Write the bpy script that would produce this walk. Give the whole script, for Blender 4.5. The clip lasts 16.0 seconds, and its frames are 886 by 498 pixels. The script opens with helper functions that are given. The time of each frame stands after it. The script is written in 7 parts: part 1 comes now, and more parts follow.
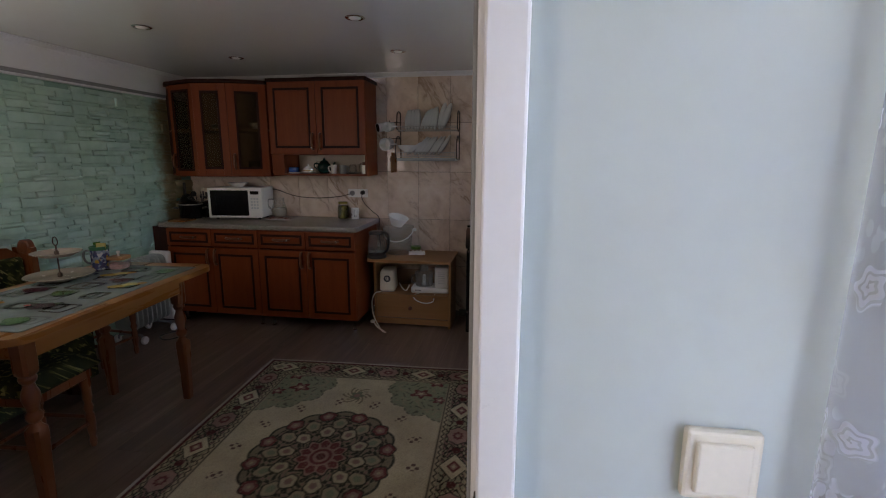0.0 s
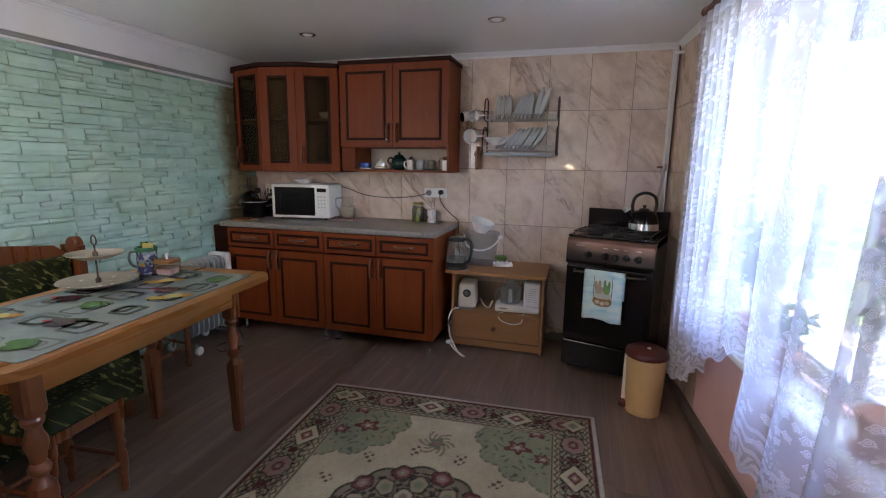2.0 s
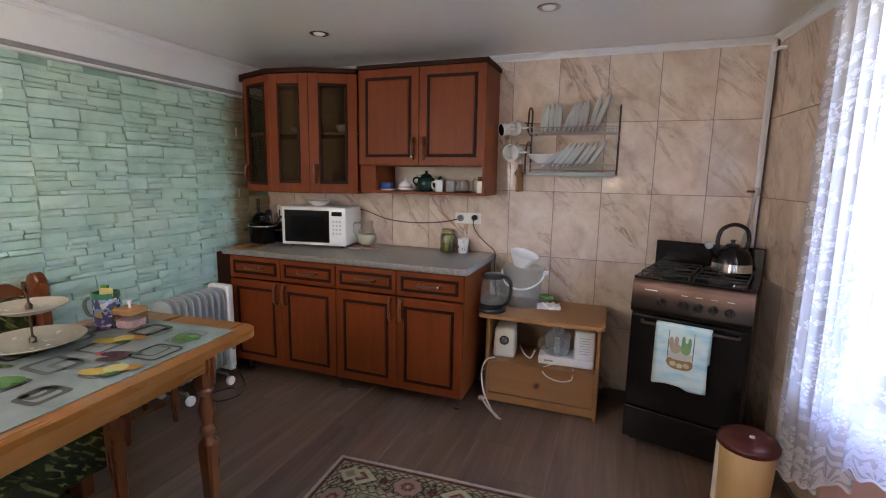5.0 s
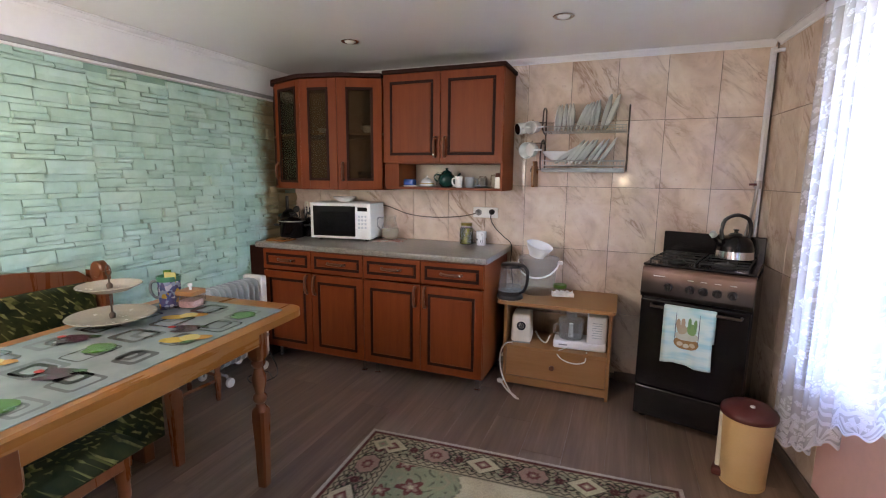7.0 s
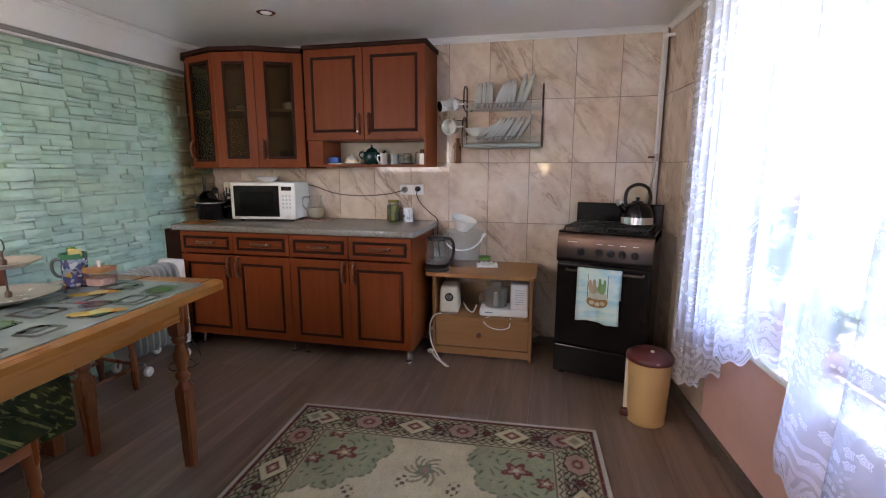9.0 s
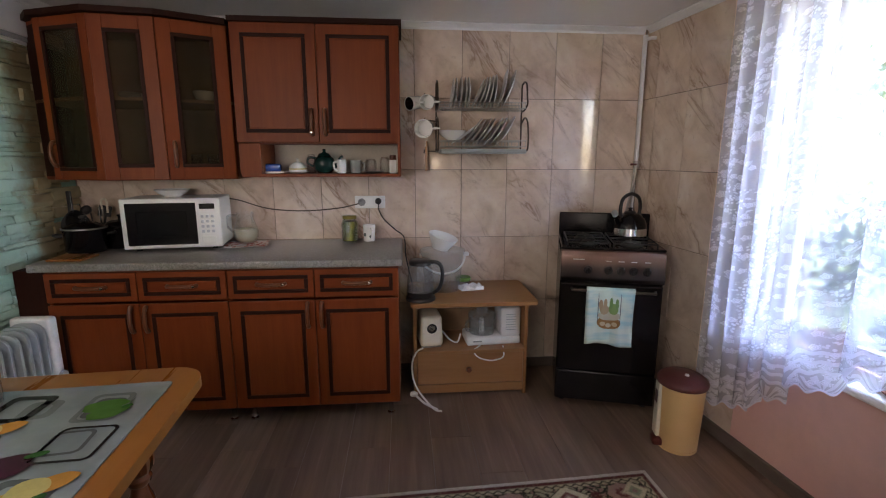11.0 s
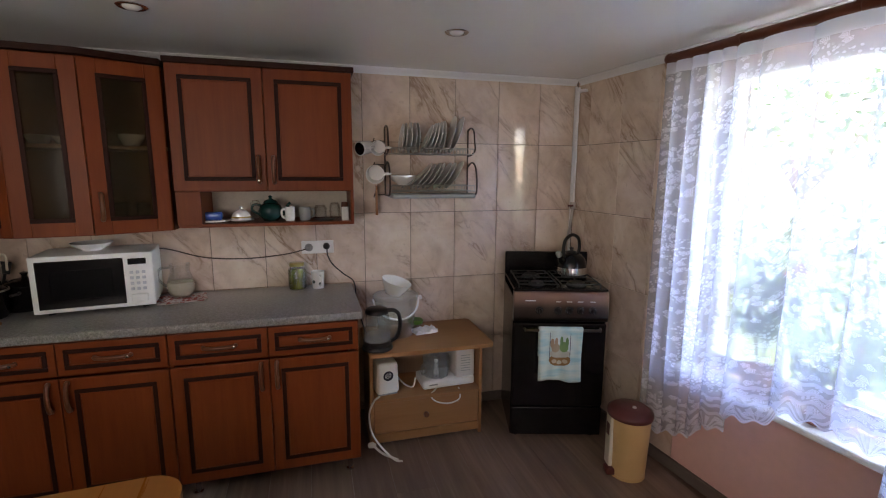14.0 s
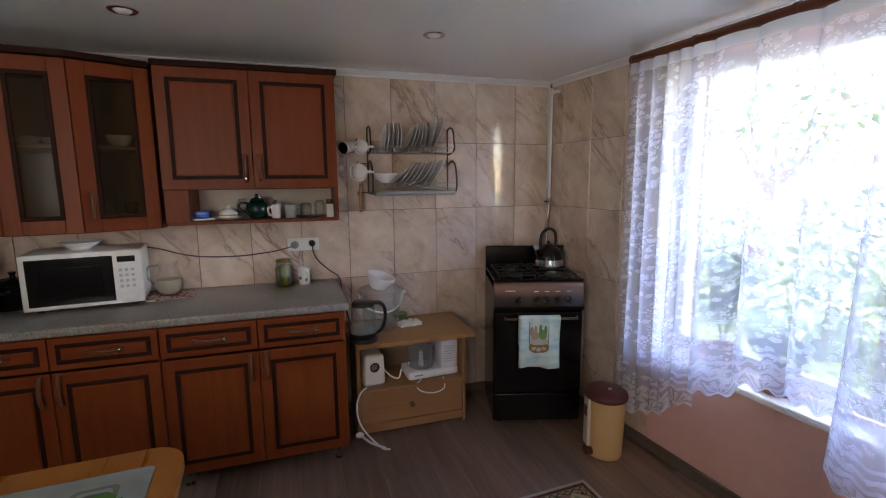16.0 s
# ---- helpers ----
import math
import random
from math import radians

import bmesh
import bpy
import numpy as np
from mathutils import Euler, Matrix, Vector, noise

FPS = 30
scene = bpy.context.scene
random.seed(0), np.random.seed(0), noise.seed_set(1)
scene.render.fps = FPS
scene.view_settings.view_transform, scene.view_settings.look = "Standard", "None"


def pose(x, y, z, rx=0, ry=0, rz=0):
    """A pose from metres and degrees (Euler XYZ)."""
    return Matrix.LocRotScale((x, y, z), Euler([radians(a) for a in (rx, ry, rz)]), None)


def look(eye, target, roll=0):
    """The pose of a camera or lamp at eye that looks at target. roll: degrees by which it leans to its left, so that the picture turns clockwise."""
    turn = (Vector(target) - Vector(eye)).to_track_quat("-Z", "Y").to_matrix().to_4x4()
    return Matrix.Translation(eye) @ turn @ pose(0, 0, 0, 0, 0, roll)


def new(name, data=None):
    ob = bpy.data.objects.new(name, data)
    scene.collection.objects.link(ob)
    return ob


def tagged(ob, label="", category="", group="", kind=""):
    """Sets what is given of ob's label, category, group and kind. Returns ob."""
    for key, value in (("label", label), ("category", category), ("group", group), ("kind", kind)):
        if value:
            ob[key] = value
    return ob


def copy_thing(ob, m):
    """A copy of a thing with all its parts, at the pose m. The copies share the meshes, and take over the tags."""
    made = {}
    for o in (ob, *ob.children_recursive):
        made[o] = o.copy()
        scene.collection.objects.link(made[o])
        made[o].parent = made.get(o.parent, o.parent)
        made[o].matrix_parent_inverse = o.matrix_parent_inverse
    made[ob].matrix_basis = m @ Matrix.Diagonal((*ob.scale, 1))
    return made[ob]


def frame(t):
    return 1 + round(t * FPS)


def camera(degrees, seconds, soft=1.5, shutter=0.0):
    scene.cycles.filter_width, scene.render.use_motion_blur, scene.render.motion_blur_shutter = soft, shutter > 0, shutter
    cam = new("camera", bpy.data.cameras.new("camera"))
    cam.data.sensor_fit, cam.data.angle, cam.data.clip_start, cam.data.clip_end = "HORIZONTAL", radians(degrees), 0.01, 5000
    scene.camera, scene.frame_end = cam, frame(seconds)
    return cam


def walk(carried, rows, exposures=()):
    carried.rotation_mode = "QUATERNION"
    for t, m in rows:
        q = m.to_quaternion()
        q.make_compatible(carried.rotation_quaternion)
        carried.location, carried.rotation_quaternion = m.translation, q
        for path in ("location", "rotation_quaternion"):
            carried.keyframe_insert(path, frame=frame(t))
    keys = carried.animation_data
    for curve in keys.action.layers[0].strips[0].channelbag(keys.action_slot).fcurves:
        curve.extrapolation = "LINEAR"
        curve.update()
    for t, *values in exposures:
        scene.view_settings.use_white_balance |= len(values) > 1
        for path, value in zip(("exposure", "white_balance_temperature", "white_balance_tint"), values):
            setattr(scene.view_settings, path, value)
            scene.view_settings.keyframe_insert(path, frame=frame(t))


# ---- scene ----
cam = camera(86.9, 16.0, 1.1)
PATH = [
    (0, (0.851, 0.26, 1.361), (0.537, 2.199, 0.984), 0.2),
    (0.5, (0.784, 0.303, 1.325), (0.35, 2.218, 0.944), 0.6),
    (1, (0.662, 0.383, 1.303), (0.159, 2.281, 0.925), 0.5),
    (1.5, (0.598, 0.575, 1.29), (0.057, 2.465, 0.92), 0.5),
    (2, (0.529, 0.766, 1.292), (-0.023, 2.654, 0.931), 0.8),
    (2.5, (0.416, 0.941, 1.294), (-0.145, 2.826, 0.93), 1.0),
    (3, (0.411, 1.175, 1.298), (-0.175, 3.053, 0.939), 1.1),
    (3.5, (0.429, 1.308, 1.33), (-0.182, 3.179, 0.977), 1.1),
    (4, (0.41, 1.299, 1.334), (-0.227, 3.165, 0.995), 1.1),
    (6.5, (0.34, 1.174, 1.357), (-0.381, 3.016, 1.061), 0.8),
    (7, (0.361, 1.067, 1.314), (-0.355, 2.909, 1.006), 0.6),
    (7.5, (0.39, 0.973, 1.269), (-0.294, 2.824, 0.947), 0.6),
    (8, (0.41, 0.912, 1.241), (-0.223, 2.78, 0.908), 0.6),
    (8.5, (0.444, 0.912, 1.233), (-0.145, 2.791, 0.881), 0.5),
    (9, (0.41, 0.999, 1.222), (-0.025, 2.92, 0.879), 0.1),
    (9.5, (0.265, 1.253, 1.263), (-0.002, 3.205, 0.915), -0.0),
    (12, (-0.581, 1.434, 1.321), (-0.227, 3.363, 0.933), 0.4),
    (12.5, (-0.592, 1.445, 1.31), (-0.181, 3.366, 0.934), 0.6),
    (13, (-0.581, 1.463, 1.336), (-0.114, 3.375, 0.978), 0.5),
    (13.5, (-0.56, 1.483, 1.462), (-0.055, 3.389, 1.124), 0.5),
    (14, (-0.565, 1.484, 1.492), (-0.03, 3.384, 1.166), 0.3),
    (14.5, (-0.578, 1.473, 1.474), (-0.024, 3.366, 1.139), 0.4),
    (15, (-0.595, 1.463, 1.397), (-0.02, 3.35, 1.067), 0.1),
    (15.5, (-0.581, 1.431, 1.385), (-0.001, 3.318, 1.07), -0.2),
    (16, (-0.593, 1.375, 1.437), (0.013, 3.258, 1.141), -0.5),
]
EXPOSURES = [(t, e, warm, 22) for t, e, warm in ((0.0, 4.15, 7500), (0.6, 4.5, 7900), (1.2, 5.05, 7300), (2.0, 5.35, 6900), (3.0, 5.7, 7300), (4.2, 5.75, 7400), (7.0, 6.1, 7400), (8.0, 6.2, 7400), (9.0, 5.85, 7300), (9.5, 5.5, 7300), (12.0, 5.35, 7500), (16.0, 5.14, 7400))]
walk(cam, [(t, look(eye, target, roll)) for t, eye, target, roll in PATH], EXPOSURES)

# ---- world and light ----
SUN_UP, SUN_FROM = 55.0, 205.0      # degrees above the horizon, compass turn from +y towards +x
world = bpy.data.worlds.new("sky")
scene.world = world
world.use_nodes = True
wn = world.node_tree.nodes
sky = wn.new("ShaderNodeTexSky")
sky.sky_type = "NISHITA"
sky.sun_disc = False
sky.sun_elevation = radians(SUN_UP)
sky.sun_rotation = radians(SUN_FROM)
wn["Background"].inputs["Strength"].default_value = 0.15
world.node_tree.links.new(sky.outputs[0], wn["Background"].inputs["Color"])
sun = new("sun", bpy.data.lights.new("sun", "SUN"))
sun.data.energy, sun.data.angle, sun.data.color = 1.0, radians(0.5), (1.0, 0.95, 0.87)
_az, _el = radians(SUN_FROM), radians(SUN_UP)
sun.matrix_world = look((math.sin(_az) * math.cos(_el) * 30, math.cos(_az) * math.cos(_el) * 30, math.sin(_el) * 30), (0, 0, 0))

# fill lamp added behind the walker, before an unseen made-up window
back_light = new("back_window_light", bpy.data.lights.new("back_window_light", "AREA"))
back_light.data.shape, back_light.data.size, back_light.data.size_y = "RECTANGLE", 1.0, 1.0
back_light.data.energy, back_light.data.color = 0.62, (1.0, 0.98, 0.95)
back_light.matrix_world = look((-1.45, 0.86, 1.58), (-1.15, 3.0, 3.10))

# daylight of the hallway window behind its net
hall_light = new("hall_window_light", bpy.data.lights.new("hall_window_light", "AREA"))
hall_light.data.shape, hall_light.data.size, hall_light.data.size_y = "RECTANGLE", 0.40, 1.10
hall_light.data.energy, hall_light.data.color = 0.08, (1.0, 0.90, 0.74)
hall_light.matrix_world = look((1.42, 0.35, 1.38), (-1.0, 0.20, 1.30))

# fill lamp added in the side of the hallway, where the wall has no opening
door_light = new("front_door_light", bpy.data.lights.new("front_door_light", "AREA"))
door_light.data.shape, door_light.data.size, door_light.data.size_y = "RECTANGLE", 0.6, 1.7
door_light.data.energy, door_light.data.color = 0.62, (1.0, 0.96, 0.90)
door_light.matrix_world = look((-0.36, -0.60, 1.15), (0.75, 0.75, 1.10))


# ---- building helpers ----
def part(name, bm, material, parent=None, label="", smooth=None):
    """Links a bmesh as one mesh object, under a thing or a part."""
    me = bpy.data.meshes.new(name)
    bm.to_mesh(me)
    bm.free()
    if material:
        me.materials.append(material)
    if smooth:
        for p in me.polygons:
            p.use_smooth = True
        if smooth < 180:
            me.set_sharp_from_angle(angle=radians(smooth))
    ob = new(name, me)
    if parent is not None:
        ob.parent = parent
    if label:
        ob["label"] = label
    return ob


def thing(name, label, category, at=(0, 0, 0), rz=0, group="", kind=""):
    """An empty at the base of a thing, which parents its parts."""
    ob = new(name)
    ob.empty_display_size = 0.1
    ob.matrix_basis = pose(*at, 0, 0, rz)
    return tagged(ob, label, category, group, kind)


def box(x0, x1, y0, y1, z0, z1, bevel=0.0, segs=2, bm=None, m=None):
    """A box between these limits, with rounded edges, added to bm."""
    one = bmesh.new()
    bmesh.ops.create_cube(one, size=1)
    bmesh.ops.scale(one, vec=(x1 - x0, y1 - y0, z1 - z0), verts=one.verts)
    bmesh.ops.translate(one, vec=((x0 + x1) / 2, (y0 + y1) / 2, (z0 + z1) / 2), verts=one.verts)
    if bevel:
        bmesh.ops.bevel(one, geom=one.edges[:], offset=bevel, segments=segs, profile=0.5, affect="EDGES")
    if m is not None:
        one.transform(m)
    if bm is None:
        return one
    return merge(bm, one)


def merge(bm, one):
    me = bpy.data.meshes.new("tmp")
    one.to_mesh(me)
    one.free()
    bm.from_mesh(me)
    bpy.data.meshes.remove(me)
    return bm


def lathe(profile, segs=32, bm=None, at=(0, 0, 0), m=None, stretch=(1, 1)):
    """A turned body from (radius, height) pairs; a radius of 0 closes it."""
    one = bmesh.new()
    rings = []
    for r, z in profile:
        if r <= 1e-6:
            rings.append([one.verts.new((0, 0, z))])
        else:
            rings.append([one.verts.new((r * math.cos(2 * math.pi * k / segs) * stretch[0], r * math.sin(2 * math.pi * k / segs) * stretch[1], z)) for k in range(segs)])
    for a, b in zip(rings, rings[1:]):
        for k in range(segs):
            n = (k + 1) % segs
            if len(a) == 1 and len(b) == 1:
                continue
            if len(a) == 1:
                one.faces.new((a[0], b[n], b[k]))
            elif len(b) == 1:
                one.faces.new((a[k], a[n], b[0]))
            else:
                one.faces.new((a[k], a[n], b[n], b[k]))
    bmesh.ops.recalc_face_normals(one, faces=one.faces[:])
    if m is not None:
        one.transform(m)
    bmesh.ops.translate(one, vec=at, verts=one.verts)
    return one if bm is None else merge(bm, one)


def smooth_path(points, n=6):
    """Catmull-Rom through the points."""
    p = [Vector(q) for q in points]
    p = [p[0] * 2 - p[1]] + p + [p[-1] * 2 - p[-2]]
    out = []
    for i in range(1, len(p) - 2):
        a, b, c, d = p[i - 1:i + 3]
        for k in range(n):
            t = k / n
            out.append(0.5 * (2 * b + (c - a) * t + (2 * a - 5 * b + 4 * c - d) * t * t + (3 * b - a - 3 * c + d) * t ** 3))
    return out + [p[-2]]


def tube(points, radius, segs=8, bm=None, curved=0):
    """A round bar along the points; radius may be one for each point."""
    pts = smooth_path(points, curved) if curved else [Vector(q) for q in points]
    rad = radius if isinstance(radius, (list, tuple)) else [radius] * len(pts)
    one = bmesh.new()
    rings, side = [], None
    for i, p in enumerate(pts):
        d = (pts[min(i + 1, len(pts) - 1)] - pts[max(i - 1, 0)]).normalized()
        side = (Vector((0, 0, 1)) if abs(d.z) < 0.9 else Vector((1, 0, 0))) if side is None else side
        side = (side - d * side.dot(d)).normalized()
        up = d.cross(side)
        rings.append([one.verts.new(p + rad[min(i, len(rad) - 1)] * (math.cos(2 * math.pi * k / segs) * side + math.sin(2 * math.pi * k / segs) * up)) for k in range(segs)])
    for a, b in zip(rings, rings[1:]):
        for k in range(segs):
            one.faces.new((a[k], a[(k + 1) % segs], b[(k + 1) % segs], b[k]))
    one.faces.new(rings[0][::-1])
    one.faces.new(rings[-1])
    return one if bm is None else merge(bm, one)


def prism(outline, z0, z1, bevel=0.0, bm=None):
    """An upright prism over a plan outline given anticlockwise."""
    one = bmesh.new()
    lo = [one.verts.new((x, y, z0)) for x, y in outline]
    hi = [one.verts.new((x, y, z1)) for x, y in outline]
    one.faces.new(lo[::-1])
    one.faces.new(hi)
    for k in range(len(lo)):
        n = (k + 1) % len(lo)
        one.faces.new((lo[k], lo[n], hi[n], hi[k]))
    if bevel:
        bmesh.ops.bevel(one, geom=[e for e in one.edges if abs(e.verts[0].co.z - e.verts[1].co.z) < 1e-6], offset=bevel, segments=2, profile=0.5, affect="EDGES")
    return one if bm is None else merge(bm, one)


def rounded(x0, x1, y0, y1, r, n=6):
    out = []
    for cx, cy, a0 in ((x1 - r, y1 - r, 0), (x0 + r, y1 - r, 90), (x0 + r, y0 + r, 180), (x1 - r, y0 + r, 270)):
        for k in range(n + 1):
            a = radians(a0 + 90 * k / n)
            out.append((cx + r * math.cos(a), cy + r * math.sin(a)))
    return out


# ---- materials ----
class Nodes:
    """Short hand for a node material."""

    def __init__(self, name, rough=0.5, metal=0.0, spec=0.5):
        self.mat = bpy.data.materials.new(name)
        self.mat.use_nodes = True
        self.t = self.mat.node_tree
        self.b = self.t.nodes["Principled BSDF"]
        self.b.inputs["Roughness"].default_value = rough
        self.b.inputs["Metallic"].default_value = metal
        self.b.inputs["Specular IOR Level"].default_value = spec

    def add(self, kind, **inputs):
        n = self.t.nodes.new("ShaderNode" + kind)
        for k, v in inputs.items():
            self.put(n, k.replace("_", " "), v)
        return n

    def put(self, n, key, v):
        s = n.inputs[int(key[1:])] if key[0] == "i" and key[1:].isdigit() else n.inputs[key]
        if isinstance(v, bpy.types.NodeSocket):
            self.t.links.new(v, s)
        else:
            s.default_value = v

    def coords(self, kind="Object"):
        return self.add("TexCoord").outputs[kind]

    def scaled(self, v, x, y, z, shift=None):
        n = self.add("Mapping", Vector=v)
        n.inputs["Scale"].default_value = (x, y, z)
        if shift is not None:
            self.put(n, "Location", shift)
        return n.outputs[0]

    def noise(self, v, scale, detail=4.0, rough=0.55, distort=0.0):
        return self.add("TexNoise", Vector=v, Scale=scale, Detail=detail, Roughness=rough, Distortion=distort).outputs["Fac"]

    def ramp(self, fac, *stops):
        n = self.add("ValToRGB", Fac=fac)
        e = n.color_ramp.elements
        while len(e) < len(stops):
            e.new(0.5)
        for el, (p, c) in zip(e, stops):
            el.position, el.color = p, (*c, 1) if len(c) == 3 else c
        return n.outputs["Color"]

    def math(self, op, a, b=0.0, c=0.0):
        n = self.add("Math")
        n.operation = op
        self.put(n, "i0", a), self.put(n, "i1", b), self.put(n, "i2", c)
        return n.outputs[0]

    def mix(self, fac, a, b, blend="MIX"):
        n = self.add("Mix")
        n.data_type, n.blend_type = "RGBA", blend
        self.put(n, "i0", fac)
        for i, v in ((6, a), (7, b)):
            self.put(n, f"i{i}", (*v, 1) if isinstance(v, tuple) and len(v) == 3 else v)
        return n.outputs[2]

    def random(self):
        return self.add("ObjectInfo").outputs["Random"]

    def bump(self, height, strength=0.3, distance=0.002):
        n = self.add("Bump", Height=height, Strength=strength, Distance=distance)
        self.put(self.b, "Normal", n.outputs[0])

    def set(self, color=None, rough=None):
        if color is not None:
            self.put(self.b, "Base Color", (*color, 1) if isinstance(color, tuple) and len(color) == 3 else color)
        if rough is not None:
            self.put(self.b, "Roughness", rough)
        return self.mat


def plain(name, color, rough=0.5, metal=0.0, vary=0.12, scale=14.0, spec=0.5, bump=0.0, even=1.0):
    """A paint, plastic or metal with faint two-scale unevenness."""
    n = Nodes(name, rough, metal, spec)
    v = n.coords()
    f = n.math("ADD", n.math("MULTIPLY", n.noise(v, scale), 0.6), n.math("MULTIPLY", n.noise(v, scale * 9), 0.4))
    dark, light = tuple(c * (1 - vary) for c in color), tuple(min(1, c * (1 + vary)) for c in color)
    if bump:
        n.bump(n.noise(v, scale * 12), bump, 0.001)
    return n.set(n.ramp(f, (0.3, dark), (0.7, light)), n.math("ADD", n.math("MULTIPLY", n.noise(v, scale * 2), 0.14 * even), max(0.02, rough - 0.07 * even)))


def wood(name, dark, light, axis="z", rough=0.35, scale=1.0, spread=0.6, spec=0.5):
    """Straight-grained wood or foil; grain along the axis of the object."""
    n = Nodes(name, rough, 0.0, spec)
    v = n.coords()
    s = {"x": (1.5, 22, 22), "y": (22, 1.5, 22), "z": (22, 22, 1.5)}[axis]
    shift = n.add("CombineXYZ", X=n.math("MULTIPLY", n.random(), 17.0), Y=n.math("MULTIPLY", n.random(), 9.0), Z=n.math("MULTIPLY", n.random(), 23.0)).outputs[0]
    g = n.noise(n.scaled(v, *(q * scale for q in s), shift=shift), 1.0, 6.0, 0.62, 0.4)
    fine = n.noise(n.scaled(v, *(q * scale * 5 for q in s), shift=shift), 1.0, 2.0)
    f = n.math("ADD", n.math("MULTIPLY", g, 0.7), n.math("MULTIPLY", fine, 0.3))
    n.bump(fine, 0.12, 0.0006)
    return n.set(n.ramp(f, (0.5 - spread / 2, dark), (0.5 + spread / 2, light)), n.math("ADD", n.math("MULTIPLY", g, 0.15), rough - 0.07))


def glass(name, tint=(1, 1, 1), rough=0.02, clear=0.85, gloss=1.0):
    """A thin pane: mostly clear, with a gloss."""
    n = Nodes(name)
    n.t.nodes.remove(n.b)
    tr = n.add("BsdfTransparent", Color=(*tint, 1))
    gl = n.add("BsdfGlossy", Roughness=rough)
    fr = n.add("Fresnel", IOR=1.5)
    f = n.math("MINIMUM", n.math("ADD", n.math("MULTIPLY", fr.outputs[0], gloss), 1.0 - clear), 0.4)
    mx = n.add("MixShader", Fac=f)
    n.put(mx, "i1", tr.outputs[0]), n.put(mx, "i2", gl.outputs[0])
    n.t.links.new(mx.outputs[0], n.t.nodes["Material Output"].inputs["Surface"])
    return n.mat


def cloudy(name, tint=(0.80, 0.84, 0.86), body=0.30, clear=(0.95, 0.97, 0.97), gloss=0.8):
    """Thin cloudy plastic: part clear, part milky, with a soft gloss."""
    n = Nodes(name)
    n.t.nodes.remove(n.b)
    df, tl = n.add("BsdfDiffuse", Color=(*tint, 1)), n.add("BsdfTranslucent", Color=(*tint, 1))
    milk, mx, top = n.add("MixShader", Fac=0.5), n.add("MixShader", Fac=body), n.add("MixShader", Fac=n.math("MINIMUM", n.math("MULTIPLY", n.add("Fresnel", IOR=1.45).outputs[0], gloss), 0.3))
    n.put(milk, "i1", df.outputs[0]), n.put(milk, "i2", tl.outputs[0])
    n.put(mx, "i1", n.add("BsdfTransparent", Color=(*clear, 1)).outputs[0]), n.put(mx, "i2", milk.outputs[0])
    n.put(top, "i1", mx.outputs[0]), n.put(top, "i2", n.add("BsdfGlossy", Roughness=0.12).outputs[0])
    n.t.links.new(top.outputs[0], n.t.nodes["Material Output"].inputs["Surface"])
    return n.mat


def tile_marble():
    n = Nodes("marbled_tile", 0.12, 0.0, 0.55)
    v = n.coords()
    shift = n.add("CombineXYZ", X=n.math("MULTIPLY", n.random(), 31.0), Y=n.math("MULTIPLY", n.random(), 7.0), Z=n.math("MULTIPLY", n.random(), 43.0)).outputs[0]
    s = n.scaled(v, 1, 1, 1, shift=shift)
    cloud = n.noise(s, 5.5, 5, 0.6, 0.6)
    base = n.ramp(cloud, (0.3, (0.60, 0.46, 0.365)), (0.5, (0.75, 0.605, 0.495)), (0.72, (0.84, 0.725, 0.62)))
    c = n.add("SeparateXYZ", Vector=s)
    across, down = n.math("ADD", c.outputs["X"], n.math("MULTIPLY", c.outputs["Z"], 0.85)), n.math("SUBTRACT", c.outputs["X"], c.outputs["Z"])
    slant = n.add("CombineXYZ", X=n.math("MULTIPLY", across, 5.2), Y=n.math("MULTIPLY", down, 1.25), Z=c.outputs["Y"]).outputs[0]
    vein = n.noise(slant, 1.15, 5, 0.62, 0.9)
    line = n.math("ABSOLUTE", n.math("SUBTRACT", vein, 0.5))
    vmask = n.ramp(line, (0.0, (0.85, 0.85, 0.85)), (0.022, (0.34, 0.34, 0.34)), (0.085, (0, 0, 0)))
    where = n.ramp(n.noise(slant, 0.8, 2), (0.46, (0.05, 0.05, 0.05)), (0.64, (1, 1, 1)))
    col = n.mix(n.math("MULTIPLY", vmask, where), base, (0.29, 0.16, 0.10))
    band = n.ramp(n.noise(slant, 0.55, 3), (0.5, (0, 0, 0)), (0.75, (0.55, 0.55, 0.55)))
    col = n.mix(band, col, (0.48, 0.33, 0.245))
    spots = n.ramp(n.noise(s, 38, 2), (0.62, (0, 0, 0)), (0.72, (0.35, 0.35, 0.35)))
    col = n.mix(n.math("MULTIPLY", spots, cloud), col, (0.34, 0.21, 0.14))
    n.bump(n.noise(s, 3.5, 2), 0.04, 0.004)
    return n.set(col, n.math("ADD", n.math("MULTIPLY", n.noise(s, 9), 0.05), 0.045))


